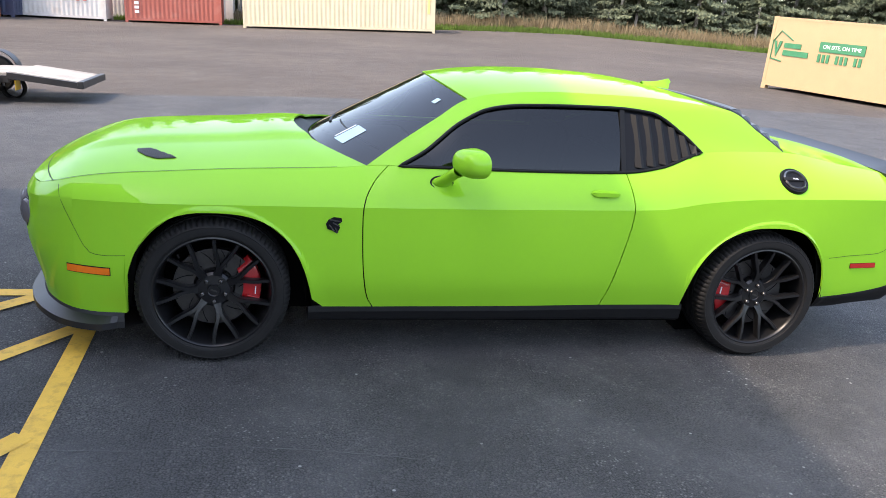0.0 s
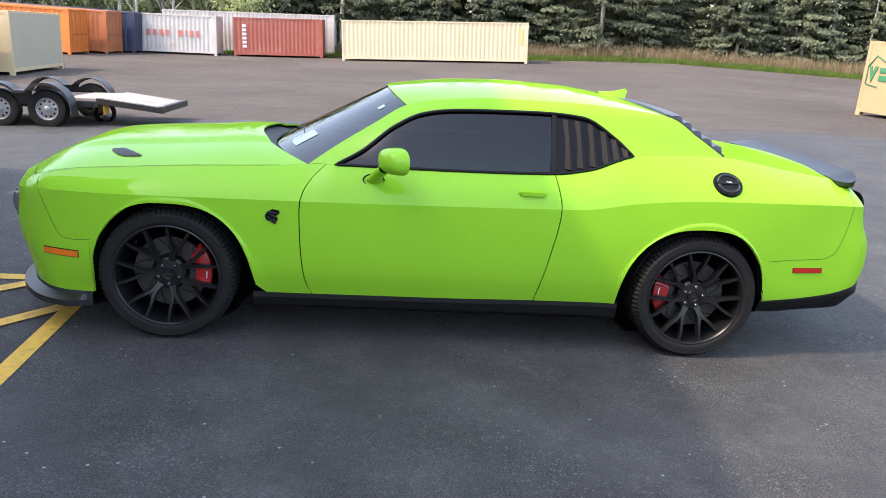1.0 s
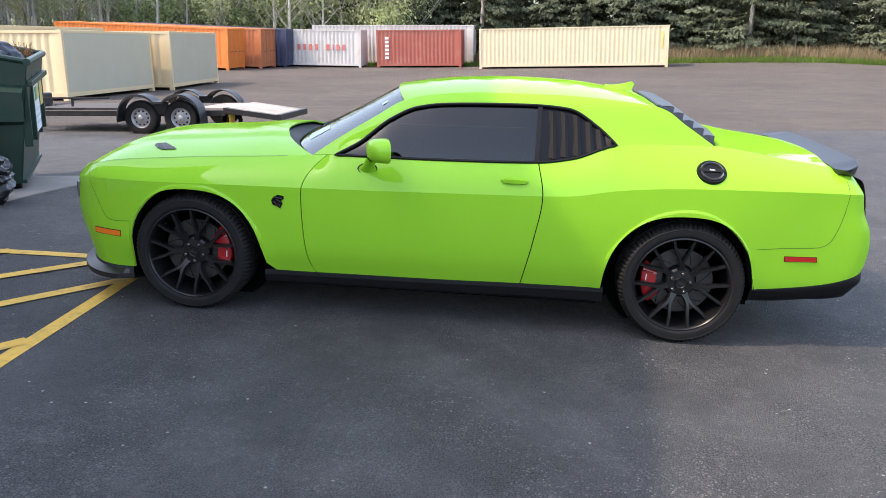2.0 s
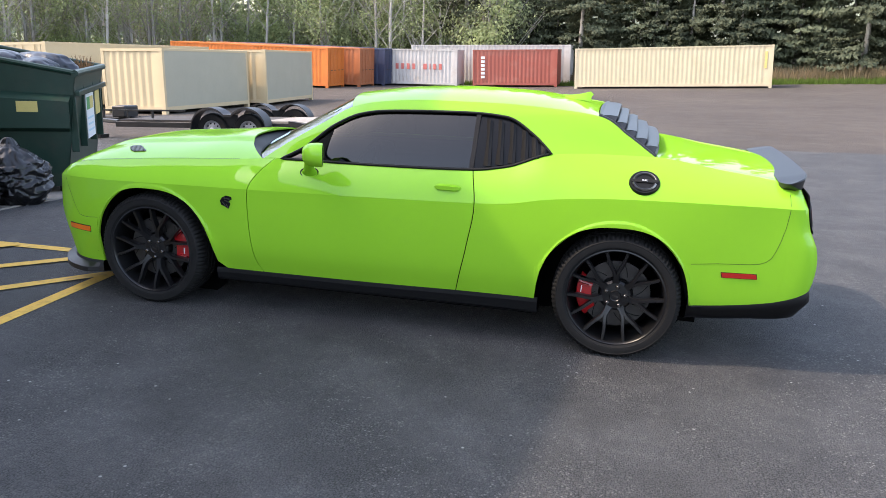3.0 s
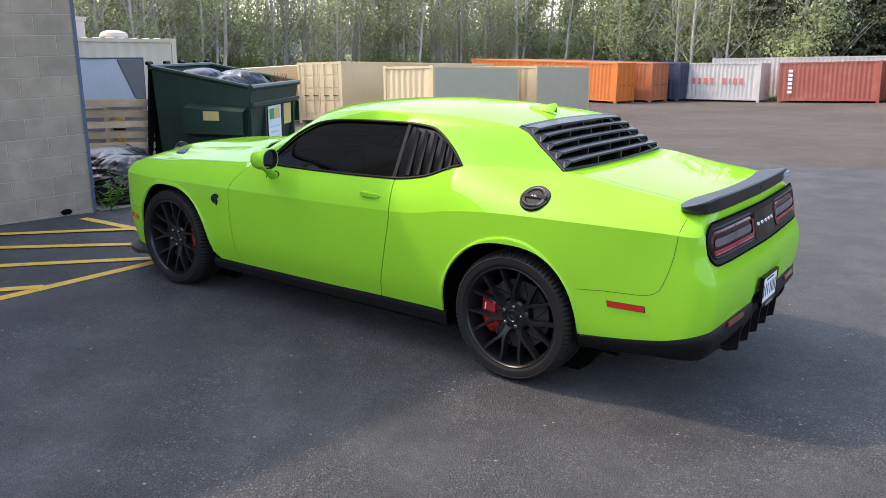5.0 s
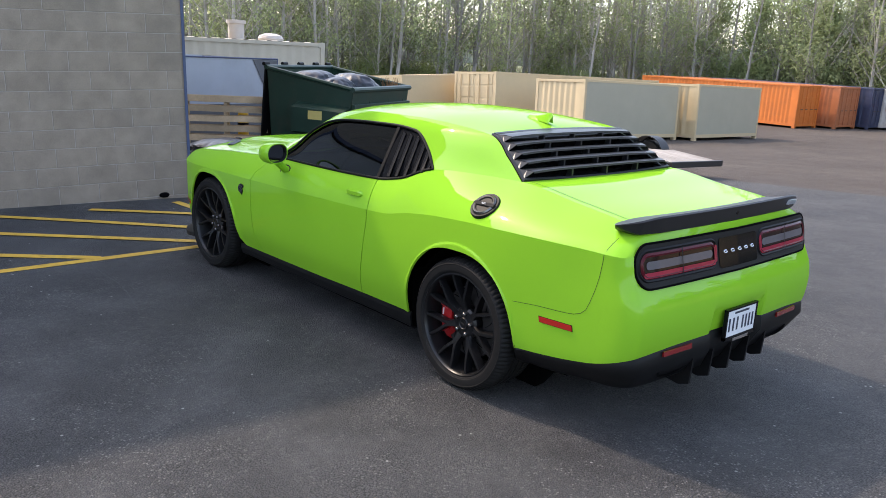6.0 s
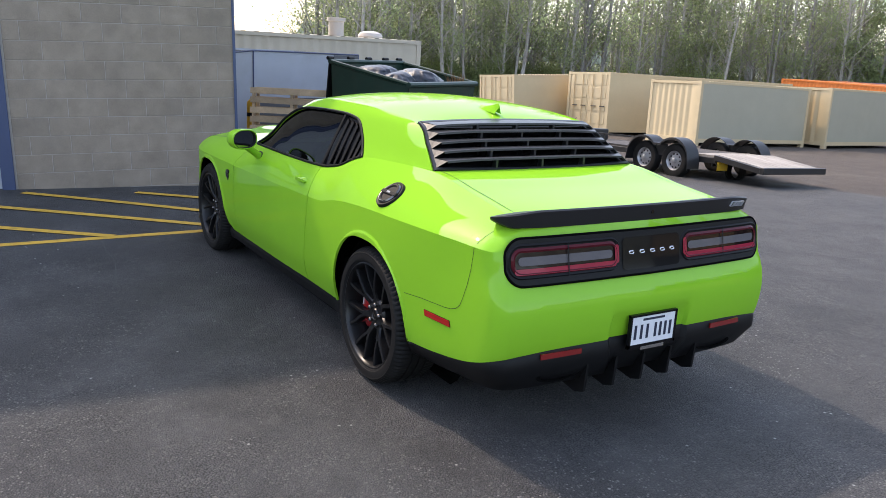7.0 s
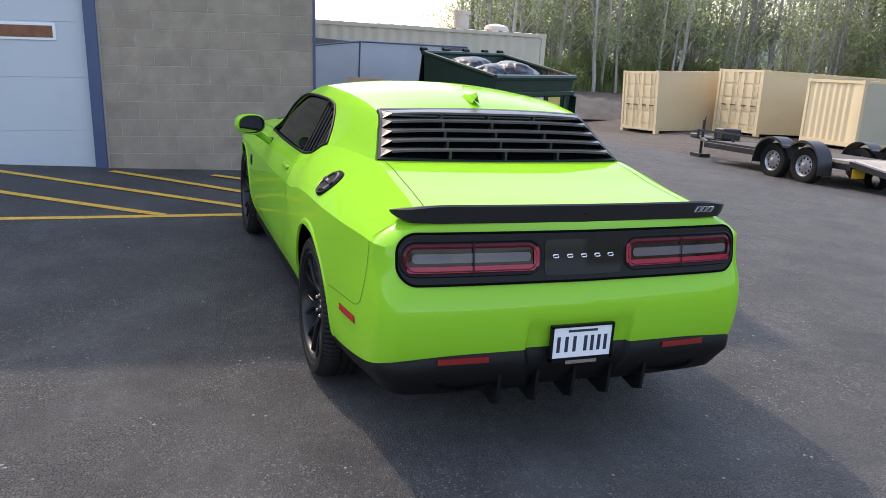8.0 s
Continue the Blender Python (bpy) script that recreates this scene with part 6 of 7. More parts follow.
def container(label, at, turn, length, height, paint, flat_side=None, doors_at="", group="shipping containers", marks=()):
    """A container from its near left lower corner: its long side lies along x and faces -y, its far end lies at x = length."""
    z = lot_height(at[0], at[1])
    way = (math.cos(radians(turn)), math.sin(radians(turn)))
    rise = (lot_height(at[0] + way[0] * length, at[1] + way[1] * length) - z) / length
    lean = (lot_height(at[0] - way[1] * 2.4, at[1] + way[0] * 2.4) - z) / 2.4
    m = Matrix.Translation((at[0], at[1], z)) @ pose(0, 0, 0, 0, 0, turn) @ pose(0, 0, 0, math.degrees(lean), -math.degrees(rise), 0)
    c = thing("shipping_container", label, "shipping container", m, group)
    w, lift = 2.438, 0.12
    for x in (0.0, length - 0.12):
        for y in (0.0, w - 0.12):
            part("corner_post", box(x, x + 0.12, y, y + 0.12, lift * 0.3, height), paint, c, flat=True)
    bm = bmesh.new()
    for y in (0.0, w - 0.07):
        box(0.12, length - 0.12, y, y + 0.07, height - 0.09, height - 0.01, bm)
        box(0.12, length - 0.12, y, y + 0.07, lift, lift + 0.14, bm)
    for x in (0.0, length - 0.07):
        box(x, x + 0.07, 0.12, w - 0.12, height - 0.11, height - 0.01, bm)
        box(x, x + 0.07, 0.12, w - 0.12, lift, lift + 0.14, bm)
    part("frame_rail", bm, paint, c)
    for x in (0.0, length):
        for y in (0.0, w):
            for zz in (0.0, height - 0.115):
                part("corner_casting", box(x - 0.004 if x == 0 else x - 0.174, x + 0.178 if x == 0 else x + 0.004, y - 0.004 if y == 0 else y - 0.158, y + 0.162 if y == 0 else y + 0.004, zz, zz + 0.118), paint, c, flat=True)
    for name, mm, ln in (("side_panel", Matrix.Translation((0.10, 0.022, 0)), length - 0.2), ("side_panel", Matrix.Translation((length - 0.1, w - 0.022, 0)) @ pose(0, 0, 0, 0, 0, 180), length - 0.2)):
        if name == "side_panel" and flat_side is not None:
            bm = box(-0.05, ln + 0.05, -0.012, 0.0, lift + 0.10, height - 0.06)
            part("side_panel", bm, flat_side, c, "smooth plywood-faced side").matrix_basis = mm
        else:
            part("side_panel", wave(ln, lift + 0.13, height - 0.08), paint, c).matrix_basis = mm
    for end in ("left", "right"):
        mm = Matrix.Translation((0.022, w - 0.1, 0)) @ pose(0, 0, 0, 0, 0, -90) if end == "left" else Matrix.Translation((length - 0.022, 0.1, 0)) @ pose(0, 0, 0, 0, 0, 90)
        if end != doors_at:
            part("end_panel", wave(w - 0.2, lift + 0.13, height - 0.1), paint, c).matrix_basis = mm
        else:
            for k in range(2):
                leaf = part("door_leaf", box(0.02 + 1.10 * k, 1.11 + 1.10 * k, 0.0, 0.04, lift + 0.14, height - 0.12), paint, c, bevel=0.01)
                leaf.matrix_basis = mm
                bm = bmesh.new()
                for zz in (0.30, 0.82, 1.34, 1.86):
                    box(0.10 + 1.10 * k, 1.03 + 1.10 * k, -0.014, 0.0, lift + zz, lift + zz + 0.42, bm)
                part("door_recess", bm, paint, leaf, bevel=0.012)
                for o in (0.30, 0.80):
                    part("lock_bar", rod((o + 1.10 * k, -0.045, lift + 0.12), (o + 1.10 * k, -0.045, height - 0.1), 0.018, n=8), paint, leaf)
                    part("lock_handle", box(o + 1.10 * k - 0.02, o + 1.10 * k + 0.24, -0.07, -0.045, lift + 1.0, lift + 1.04), RAIL, leaf)
    roof_bm = sheet([[(x, y, height - (0.0 if k % 4 < 2 else 0.02)) for y in (0.05, w - 0.05)] for k, x in enumerate([0.06 + (length - 0.12) * k / 160 for k in range(161)])], flip=True)
    part("roof_panel", roof_bm, paint, c)
    part("floor_panel", box(0.05, length - 0.05, 0.05, w - 0.05, lift, lift + 0.03), RAIL, c)
    for x0, x1, z0, z1, mat, lab in marks:
        part("painted_mark", box(x0, x1, -0.020, 0.016, z0, z1), mat, c, lab, flat=True)
    return c


def bars(x, z, h, widths, mat, lab="plain painted letter shape"):
    out = []
    for wd in widths:
        if wd > 0:
            out.append((x, x + wd, z, z + h, mat, lab))
        x += abs(wd) + 0.21
    return out


letters = bars(0.62, 1.18, 0.40, (0.22, -0.2, 0.21, 0.21, 0.21, 0.21, -0.2, 0.25, 0.07, 0.21, 0.21), RED_MARK)
container("off-white container with red lettering, rust-streaked", (-17.25, 51.95), 0, 6.06, 2.59, OFFWHITE, marks=letters)
tri = [(0.62, 0.88, 1.95 - 0.27 * k, 2.12 - 0.27 * k, LABEL_WHITE, "plain white painted letter shape") for k in range(6)]
container("red oxide container with white upright lettering", (-10.1, 52.3), -1.0, 6.06, 2.59, REDBROWN, marks=tri)
container("long pale grey container behind two shorter ones", (-15.6, 55.6), -1, 12.19, 2.9, OFFWHITE)
container("long cream container on the edge of the lot", (-2.6, 49.4), -8.2, 12.19, 2.59, CREAM, marks=[(11.7, 11.85, 1.2, 2.2, LABEL_YELLOW, "yellow strip")])
container("bright orange container with doors at its end", (-30.5, 46.1), -5.2, 12.19, 2.59, ORANGE, doors_at="right")
container("faded orange container with doors at its end", (-29.3, 49.0), -5.2, 12.19, 2.59, BROWN, doors_at="right")
container("navy blue container in a row", (-28.4, 51.7), -5.2, 12.19, 2.59, NAVY, doors_at="right")
for lab, x, y, ln, h, d in (("beige storage container with smooth grey-beige side", -14.40, 19.72, 6.06, 2.265, 88.9), ("beige storage container beside another like it", -13.68, 26.2, 6.06, 2.33, 94.1)):
    container(lab, (x, y), d, ln, h, BEIGE, flat_side=GREYBEIGE)
container("long beige container with doors towards the lot", (-19.1, 19.85), 92, 12.19, 2.50, BEIGE, flat_side=BEIGE, doors_at="left")
container("beige container with doors towards the lot", (-22.15, 17.5), 92, 6.06, 2.50, BEIGE, flat_side=BEIGE, doors_at="left")
# tan storage container on the other side of the lot
tan_marks = [(0.62, 1.30, 1.44, 1.60, GREEN_MARK, "plain bar of lettering"), (0.62, 1.62, 1.18, 1.36, GREEN_MARK, "plain bar of lettering")]
tan_marks += [(2.0 + 0.165 * k, 2.10 + 0.165 * k, 1.10, 1.36, GREEN_MARK, "plain bar in place of a digit") for k in range(10) if k not in (3, 7)]
tan_box = container("tan storage container with green marks on its side", (15.9, 21.05), -73, 6.06, 2.44, TAN, flat_side=TAN, marks=tan_marks)
mark = [(0.15, 1.05), (0.15, 1.62), (0.42, 1.98), (0.95, 1.70)]
part("company_mark", tube([(x, -0.008, z) for x, z in mark], 0.022, 6), GREEN_MARK, tan_box, "plain green house outline")
part("company_mark", tube([(0.15, -0.008, 1.05), (0.62, -0.008, 0.98)], 0.022, 6), GREEN_MARK, tan_box)
bm = sheet([[(x, y, z) for x, z in ((0.20, 1.64), (0.34, 1.10), (0.54, 1.64), (0.42, 1.64), (0.35, 1.36), (0.30, 1.64))] for y in (-0.02, 0.0)], close=True)
bmesh.ops.holes_fill(bm, edges=[e for e in bm.edges if e.is_boundary])
part("company_mark", bm, GREEN_MARK, tan_box, "plain green wedge", flat=True)
sign = part("sign_board", box(2.0, 3.64, -0.02, 0.016, 1.44, 1.76), GREEN_MARK, tan_box, "green sign board", flat=True)
txt = bpy.data.curves.new("sign_words", "FONT")
txt.body, txt.size, txt.align_x, txt.align_y, txt.extrude = "ON SITE, ON TIME", 0.168, "CENTER", "CENTER", 0.002
txt.materials.append(LABEL_WHITE)
tw = new("sign_words", txt)
tw.parent, tw.matrix_basis = sign, pose(2.82, -0.023, 1.60, 90, 0, 0)

# pale cream container with roof vents, behind the dumpster
vented = container("pale cream container with vents on its roof", (-13.0, 7.6), -90, 12.19, 2.62, PALE_CREAM)
vented.matrix_world = Matrix.Translation((-13.0, -4.6, -0.75)) @ pose(0, 0, 0, 0, 0, 90)
pipe = thing("roof_vent", "round grey metal vent on the container's roof", "roof vent", Matrix.Translation((-14.0, 5.70, 1.86)))
part("pipe", lathe([(0.19, 0.0), (0.19, 0.36), (0.23, 0.37), (0.23, 0.45), (0.0, 0.46)], 24, "z"), OFFWHITE, pipe)
dome = thing("roof_vent", "low white domed vent on the container's roof", "roof vent", Matrix.Translation((-14.2, 6.75, 1.86)))
part("dome", lathe([(0.31, 0.0), (0.32, 0.06), (0.28, 0.13), (0.15, 0.18), (0.0, 0.19)], 28, "z"), OFFWHITE, dome)

# ---- flatbed trailer ----
TRAILER_BLACK = material("trailer_black_paint", (0.015, 0.015, 0.016), 0.45, spots=0.15, scale=10, dirt=(0.06, 0.05, 0.04), dirt_amount=0.3)
DECK_WOOD = material("weathered_deck", (0.30, 0.27, 0.235), 0.8, spots=0.25, scale=3, fine=40, bump=0.2, spread=0.12)
DECK_DARK = material("dark_deck", (0.055, 0.048, 0.042), 0.8, spots=0.2, scale=3, fine=40, bump=0.2, spread=0.15)
WHEEL_SILVER = material("silver_wheel", (0.45, 0.45, 0.46), 0.35, 0.7, spots=0.1)
TZ = lot_height(-6.6, 10.8)
RISE, LEANING = math.degrees(math.atan(0.046)), math.degrees(math.atan(-0.031))
trailer = thing("trailer", "black tandem-axle car trailer with wooden deck and tail ramp", "trailer", Matrix.Translation((-6.55, 9.62, TZ)) @ pose(0, 0, 0, 0, 0, -0.5) @ pose(0, 0, 0, LEANING, -RISE, 0))
# own frame: x to the tail, y across from the near wheels, z from the ground
bm = bmesh.new()
for y in (0.30, 2.02):
    box(-2.9, 1.2, y, y + 0.06, 0.36, 0.475, bm)
for k in range(8):
    box(-2.85 + 0.56 * k, -2.80 + 0.56 * k, 0.3, 2.08, 0.36, 0.44, bm)
part("frame", bm, TRAILER_BLACK, trailer, bevel=0.006)
for k in range(9):
    y = 0.36 + 0.185 * k
    part("deck_plank", box(-2.85, 0.55, y, y + 0.175, 0.478, 0.518), DECK_DARK, trailer, flat=True)
    part("deck_plank", box(0.555, 1.18, y, y + 0.175, 0.478, 0.520), DECK_WOOD, trailer, flat=True)
for k in range(9):
    y = 0.36 + 0.185 * k
    part("ramp_plank", sheet([[(1.20, y + o, 0.505), (2.28, y + o, 0.355)] for o in (0, 0.175)], flip=True), DECK_WOOD, trailer, thick=0.035, flat=True)
bm = bmesh.new()
for y in (0.28, 2.02):
    rows = [[(x, y + a, z - b) for a, b in ((0, 0), (0.07, 0), (0.07, 0.10), (0, 0.10))] for x, z in ((1.18, 0.530), (2.34, 0.372))]
    sub = sheet(rows, close=True)
    tmp = bpy.data.meshes.new("ramp_side")
    sub.to_mesh(tmp)
    sub.free()
    bm.from_mesh(tmp)
    bpy.data.meshes.remove(tmp)
for k in range(6):
    x = 1.30 + 0.2 * k
    box(x, x + 0.04, 0.3, 2.06, 0.435 - 0.028 * k, 0.465 - 0.028 * k, bm)
part("ramp_frame", bm, TRAILER_BLACK, trailer)
part("tail_bar", box(2.26, 2.36, 0.26, 2.12, 0.28, 0.400), TRAILER_BLACK, trailer, bevel=0.01)
bm = bmesh.new()
rod((-2.85, 0.36, 0.47), (-4.1, 1.14, 0.47), 0.05, n=6, bm=bm)
rod((-2.85, 2.02, 0.47), (-4.1, 1.24, 0.47), 0.05, n=6, bm=bm)
rod((-2.9, 1.19, 0.50), (-4.3, 1.19, 0.50), 0.05, n=8, bm=bm)
part("tongue", bm, TRAILER_BLACK, trailer)
part("coupler", box(-4.55, -4.25, 1.12, 1.26, 0.46, 0.58), TRAILER_BLACK, trailer, bevel=0.03)
jack = part("jack", rod((-3.9, 1.0, 0.12), (-3.9, 1.0, 0.92), 0.035, n=10), TRAILER_BLACK, trailer)
part("jack_foot", box(-4.08, -3.72, 0.85, 1.15, 0.06, 0.14), TRAILER_BLACK, jack)
part("jack_handle", rod((-3.9, 1.0, 0.9), (-3.75, 0.92, 1.0), 0.012, n=6), TRAILER_BLACK, jack)
bm = bmesh.new()
for x in (-3.2, -2.6, -2.0):
    box(x, x + 0.035, 0.30, 0.34, 0.55, 0.72, bm)
box(-3.2, -1.2, 0.30, 0.34, 0.70, 0.735, bm)
part("stake_rail", bm, TRAILER_BLACK, trailer)
part("winch_box", box(-3.45, -3.1, 0.95, 1.45, 0.52, 0.78), TRAILER_BLACK, trailer, bevel=0.03)
for y, f in ((0.02, 1), (2.36, -1)):
    rows = []
    outline = [(-0.855, 0.27)]
    for k in range(41):
        x = -0.85 + 1.70 * k / 40
        hump = max(0.36 + 0.44 * math.sqrt(max(1 - ((x - c) / 0.44) ** 2, 0.0)) for c in (-0.41, 0.41))
        outline.append((x, max(hump, 0.66 if abs(x) < 0.3 else 0.0)))
    outline.append((0.855, 0.22))
    rows = [[(x, y - 0.10 * f, z - 0.035), (x, y - 0.10 * f, z), (x, y + 0.22 * f, z)] for x, z in outline]
    part("fender", sheet(rows), TRAILER_BLACK, trailer, thick=0.012, angle=50)
    part("fender_brace", box(-0.16, 0.16, y + 0.05 * f - 0.008, y + 0.05 * f + 0.008, 0.42, 0.66), TRAILER_BLACK, trailer)
for y, f in ((0.10, 1), (2.28, -1)):
    for x in (-0.41, 0.41):
        w = new("trailer_wheel")
        w.parent = trailer
        w.matrix_basis = Matrix.Translation((x, y, 0.345)) @ (Matrix.Identity(4) if f > 0 else Matrix.Rotation(math.pi, 4, "Z"))
        part("tyre", lathe([(0.19, -0.075), (0.21, -0.095), (0.27, -0.105), (0.32, -0.095), (0.340, -0.07), (0.345, 0.0), (0.340, 0.07), (0.32, 0.095), (0.19, 0.08)], 48), RUBBER, w, "black trailer tyre")
        part("rim", lathe([(0.20, -0.080), (0.192, -0.09), (0.18, -0.075), (0.165, -0.04), (0.15, -0.045), (0.10, -0.06), (0.06, -0.065), (0.05, -0.10), (0.03, -0.11), (0.0, -0.11)], 40), WHEEL_SILVER, w, "silver steel wheel")
        for k in range(10):
            a = 2 * math.pi * k / 10
            part("rim_hole", rod((0.135 * math.cos(a), -0.056, 0.135 * math.sin(a)), (0.135 * math.cos(a), -0.045, 0.135 * math.sin(a)), 0.018, n=8), UNDER, w)
for y in (0.40, 1.85):
    part("tail_light", box(1.22, 1.26, y - 0.06, y + 0.06, 0.42, 0.50), RED_LENS, trailer, "red tail light", bevel=0.01)
part("trailer_plate", box(1.30, 1.305, 0.25, 0.55, 0.24, 0.40), YELLOW_STEEL, trailer, "yellow plate with a plain bar", flat=True)
bm = rod((1.1, 0.35, 0.45), (1.1, 0.35, 0.30), 0.02, n=6)
part("plate_bracket", bm, TRAILER_BLACK, trailer)
w = new("spare_wheel")
w.parent = trailer
w.matrix_basis = Matrix.Translation((1.02, 1.15, 0.20)) @ pose(0, 0, 0, 0, 0, 0)
part("tyre", lathe([(0.16, -0.08), (0.19, -0.095), (0.20, 0.0), (0.19, 0.09), (0.16, 0.08)], 32), RUBBER, w)

# ---- woods round the lot ----
BARK = material("grey_bark", (0.34, 0.32, 0.285), 0.9, spots=0.3, scale=3, fine=30, bump=0.4, spread=0.3)
# LEAVES and BRUSH are lifted above leaf colour; the paleness paints in haze.
LEAVES = material("hazed_broad_leaves", (0.32, 0.37, 0.195), 0.65, spots=0.35, scale=0.6, fine=6, spread=0.3)
NEEDLES = material("spruce_needles", (0.098, 0.113, 0.068), 0.75, spots=0.35, scale=0.7, fine=8, spread=0.35)
BRUSH = material("hazed_brush_leaves", (0.26, 0.31, 0.135), 0.7, spots=0.4, scale=0.5, fine=5, spread=0.3)
DRY_GRASS = material("dry_grass", (0.19, 0.14, 0.075), 0.9, spots=0.35, scale=1.5, fine=12)
GRASS = material("green_grass", (0.13, 0.20, 0.04), 0.85, spots=0.35, scale=1.0, fine=12)
for leaf_mat in (LEAVES, NEEDLES, BRUSH, WEED, GRASS):
    ln, ll = leaf_mat.node_tree.nodes, leaf_mat.node_tree.links
    body = ln["Principled BSDF"]
    body.inputs["Specular IOR Level"].default_value = 0.2
    thin, blend = ln.new("ShaderNodeBsdfTranslucent"), ln.new("ShaderNodeMixShader")
    ll.new(body.inputs["Base Color"].links[0].from_socket, thin.inputs["Color"])
    blend.inputs[0].default_value = 0.15 if leaf_mat is NEEDLES else 0.6
    ll.new(body.outputs[0], blend.inputs[1]), ll.new(thin.outputs[0], blend.inputs[2])
    ll.new(blend.outputs[0], ln["Material Output"].inputs["Surface"])


def leaf_cloud(count, place, size, rng, droop=0.0):
    """Many small leaf quads as one mesh, from numpy arrays."""
    verts, faces = [], []
    for i in range(count):
        c, out = place(rng)
        n = (out + Vector((rng.gauss(0, 0.6), rng.gauss(0, 0.6), rng.gauss(0.2, 0.6)))).normalized()
        a = n.orthogonal().normalized()
        a.rotate(Matrix.Rotation(rng.uniform(0, 6.28), 3, n))
        b = n.cross(a)
        s = size * rng.uniform(0.6, 1.4)
        k = len(verts)
        verts += [c - a * s, c + b * s * 0.55, c + a * s - Vector((0, 0, droop * s)), c - b * s * 0.55]
        faces.append((k, k + 1, k + 2, k + 3))
    return verts, faces


def cloud_part(name, vf, mat, parent):
    data = bpy.data.meshes.new(name)
    data.from_pydata([tuple(v) for v in vf[0]], [], vf[1])
    data.materials.append(mat)
    ob = new(name, data)
    ob.parent = parent
    return ob


def broad_tree(seed, height, leafiness):
    """A slender woodland tree: leaning trunk, rising limbs, loose leaf clumps."""
    rng = random.Random(seed)
    t = thing("tree", "slender woodland tree with thin pale trunk and sparse leaves", "tree", None, "woodland trees")
    pts, p = [], Vector((0, 0, -0.5))
    lean = Vector((rng.uniform(-0.06, 0.06), rng.uniform(-0.06, 0.06), 1))
    n = 10
    bm = bmesh.new()
    for k in range(n + 1):
        pts.append(p.copy())
        p = p + (lean + Vector((rng.gauss(0, 0.035), rng.gauss(0, 0.035), 0))) * (height + 0.5) / n
    r0 = 0.010 * height + 0.02
    for k in range(n):
        rod(pts[k], pts[k + 1], r0 * (1 - 0.88 * k / n), r0 * (1 - 0.88 * (k + 1) / n), n=6, bm=bm, caps=False)
    tips = []
    for k in range(22):
        f = rng.uniform(0.12, 0.97)
        a = pts[int(f * n)].lerp(pts[min(int(f * n) + 1, n)], f * n % 1)
        ang = rng.uniform(0, 6.28)
        ln = height * rng.uniform(0.10, 0.22) * (1.25 - f)
        b = a + Vector((math.cos(ang), math.sin(ang), rng.uniform(0.7, 1.5))) * ln
        rod(a, b, r0 * 0.30 * (1.2 - f), r0 * 0.08, n=4, bm=bm, caps=False)
        for j in range(2):
            c = a.lerp(b, rng.uniform(0.4, 0.8))
            d = c + Vector((rng.uniform(-1, 1), rng.uniform(-1, 1), rng.uniform(0.3, 1.2))) * ln * 0.5
            rod(c, d, r0 * 0.10, r0 * 0.04, n=3, bm=bm, caps=False)
            tips.append((d, ln))
        tips.append((b, ln))
    part("trunk", bm, BARK, t)
    low = [tip for tip in tips if tip[0].z < 0.42 * height]
    clumps = [low[rng.randrange(len(low))] if rng.random() < 0.42 and low else tips[rng.randrange(len(tips))] for _ in range(int(34 * leafiness))]

    def place(r):
        c, ln = clumps[r.randrange(len(clumps))]
        v = Vector((r.gauss(0, 1), r.gauss(0, 1), r.gauss(0, 0.8)))
        return c + v * (0.22 + 0.30 * ln), v.normalized()

    cloud_part("crown", leaf_cloud(int(2600 * leafiness), place, 0.105, rng), LEAVES, t)
    return t


def spruce(seed, height):
    """A spruce: straight trunk, drooping tiers of needle-clad boughs of uneven length."""
    rng = random.Random(seed)
    t = thing("spruce_tree", "dark green spruce with drooping boughs", "conifer", None, "spruces")
    part("trunk", rod((0, 0, -0.5), (0, 0, height * 0.97), 0.016 * height, 0.02, n=8), BARK, t)
    boughs = []
    for k in range(int(height * 11)):
        f = rng.uniform(0.02, 0.99)
        ang = rng.uniform(0, 6.28)
        reach = (0.30 * height * (1 - f) ** 0.85 + 0.15) * rng.uniform(0.65, 1.1)
        boughs.append((f * height, ang, reach))

    def place(r):
        z, ang, reach = boughs[r.randrange(len(boughs))]
        s = r.random() ** 0.6
        drop = -0.35 * reach * s + 0.18 * reach * s * s
        side = r.gauss(0, 0.11) * reach * s
        c = Vector((math.cos(ang) * reach * s - math.sin(ang) * side, math.sin(ang) * reach * s + math.cos(ang) * side, z + drop - abs(r.gauss(0, 0.10)) * (0.3 + s)))
        return c, Vector((math.cos(ang), math.sin(ang), 0.5))

    cloud_part("crown", leaf_cloud(int(height * 1150), place, 0.13, rng, 0.5), NEEDLES, t)
    return t


def shrub(seed, leaves=2600, size=0.10):
    rng = random.Random(seed)
    t = thing("bush", "leafy green bush at the edge of the woods", "bush", None, "bushes")
    bm = bmesh.new()
    tips = []
    for k in range(14):
        ang, h = rng.uniform(0, 6.28), rng.uniform(0.8, 2.4)
        b = Vector((math.cos(ang) * rng.uniform(0.3, 1.2), math.sin(ang) * rng.uniform(0.3, 1.2), h))
        rod((0, 0, -0.2), b, 0.03, 0.008, n=4, bm=bm, caps=False)
        tips.append(b)
    part("stem", bm, BARK, t)

    def place(r):
        c = tips[r.randrange(len(tips))]
        v = Vector((r.gauss(0, 0.42), r.gauss(0, 0.42), r.gauss(-0.15, 0.42)))
        return c * r.uniform(0.5, 1.0) + v, v.normalized()

    cloud_part("leaves", leaf_cloud(leaves, place, size, rng), BRUSH, t)
    return t


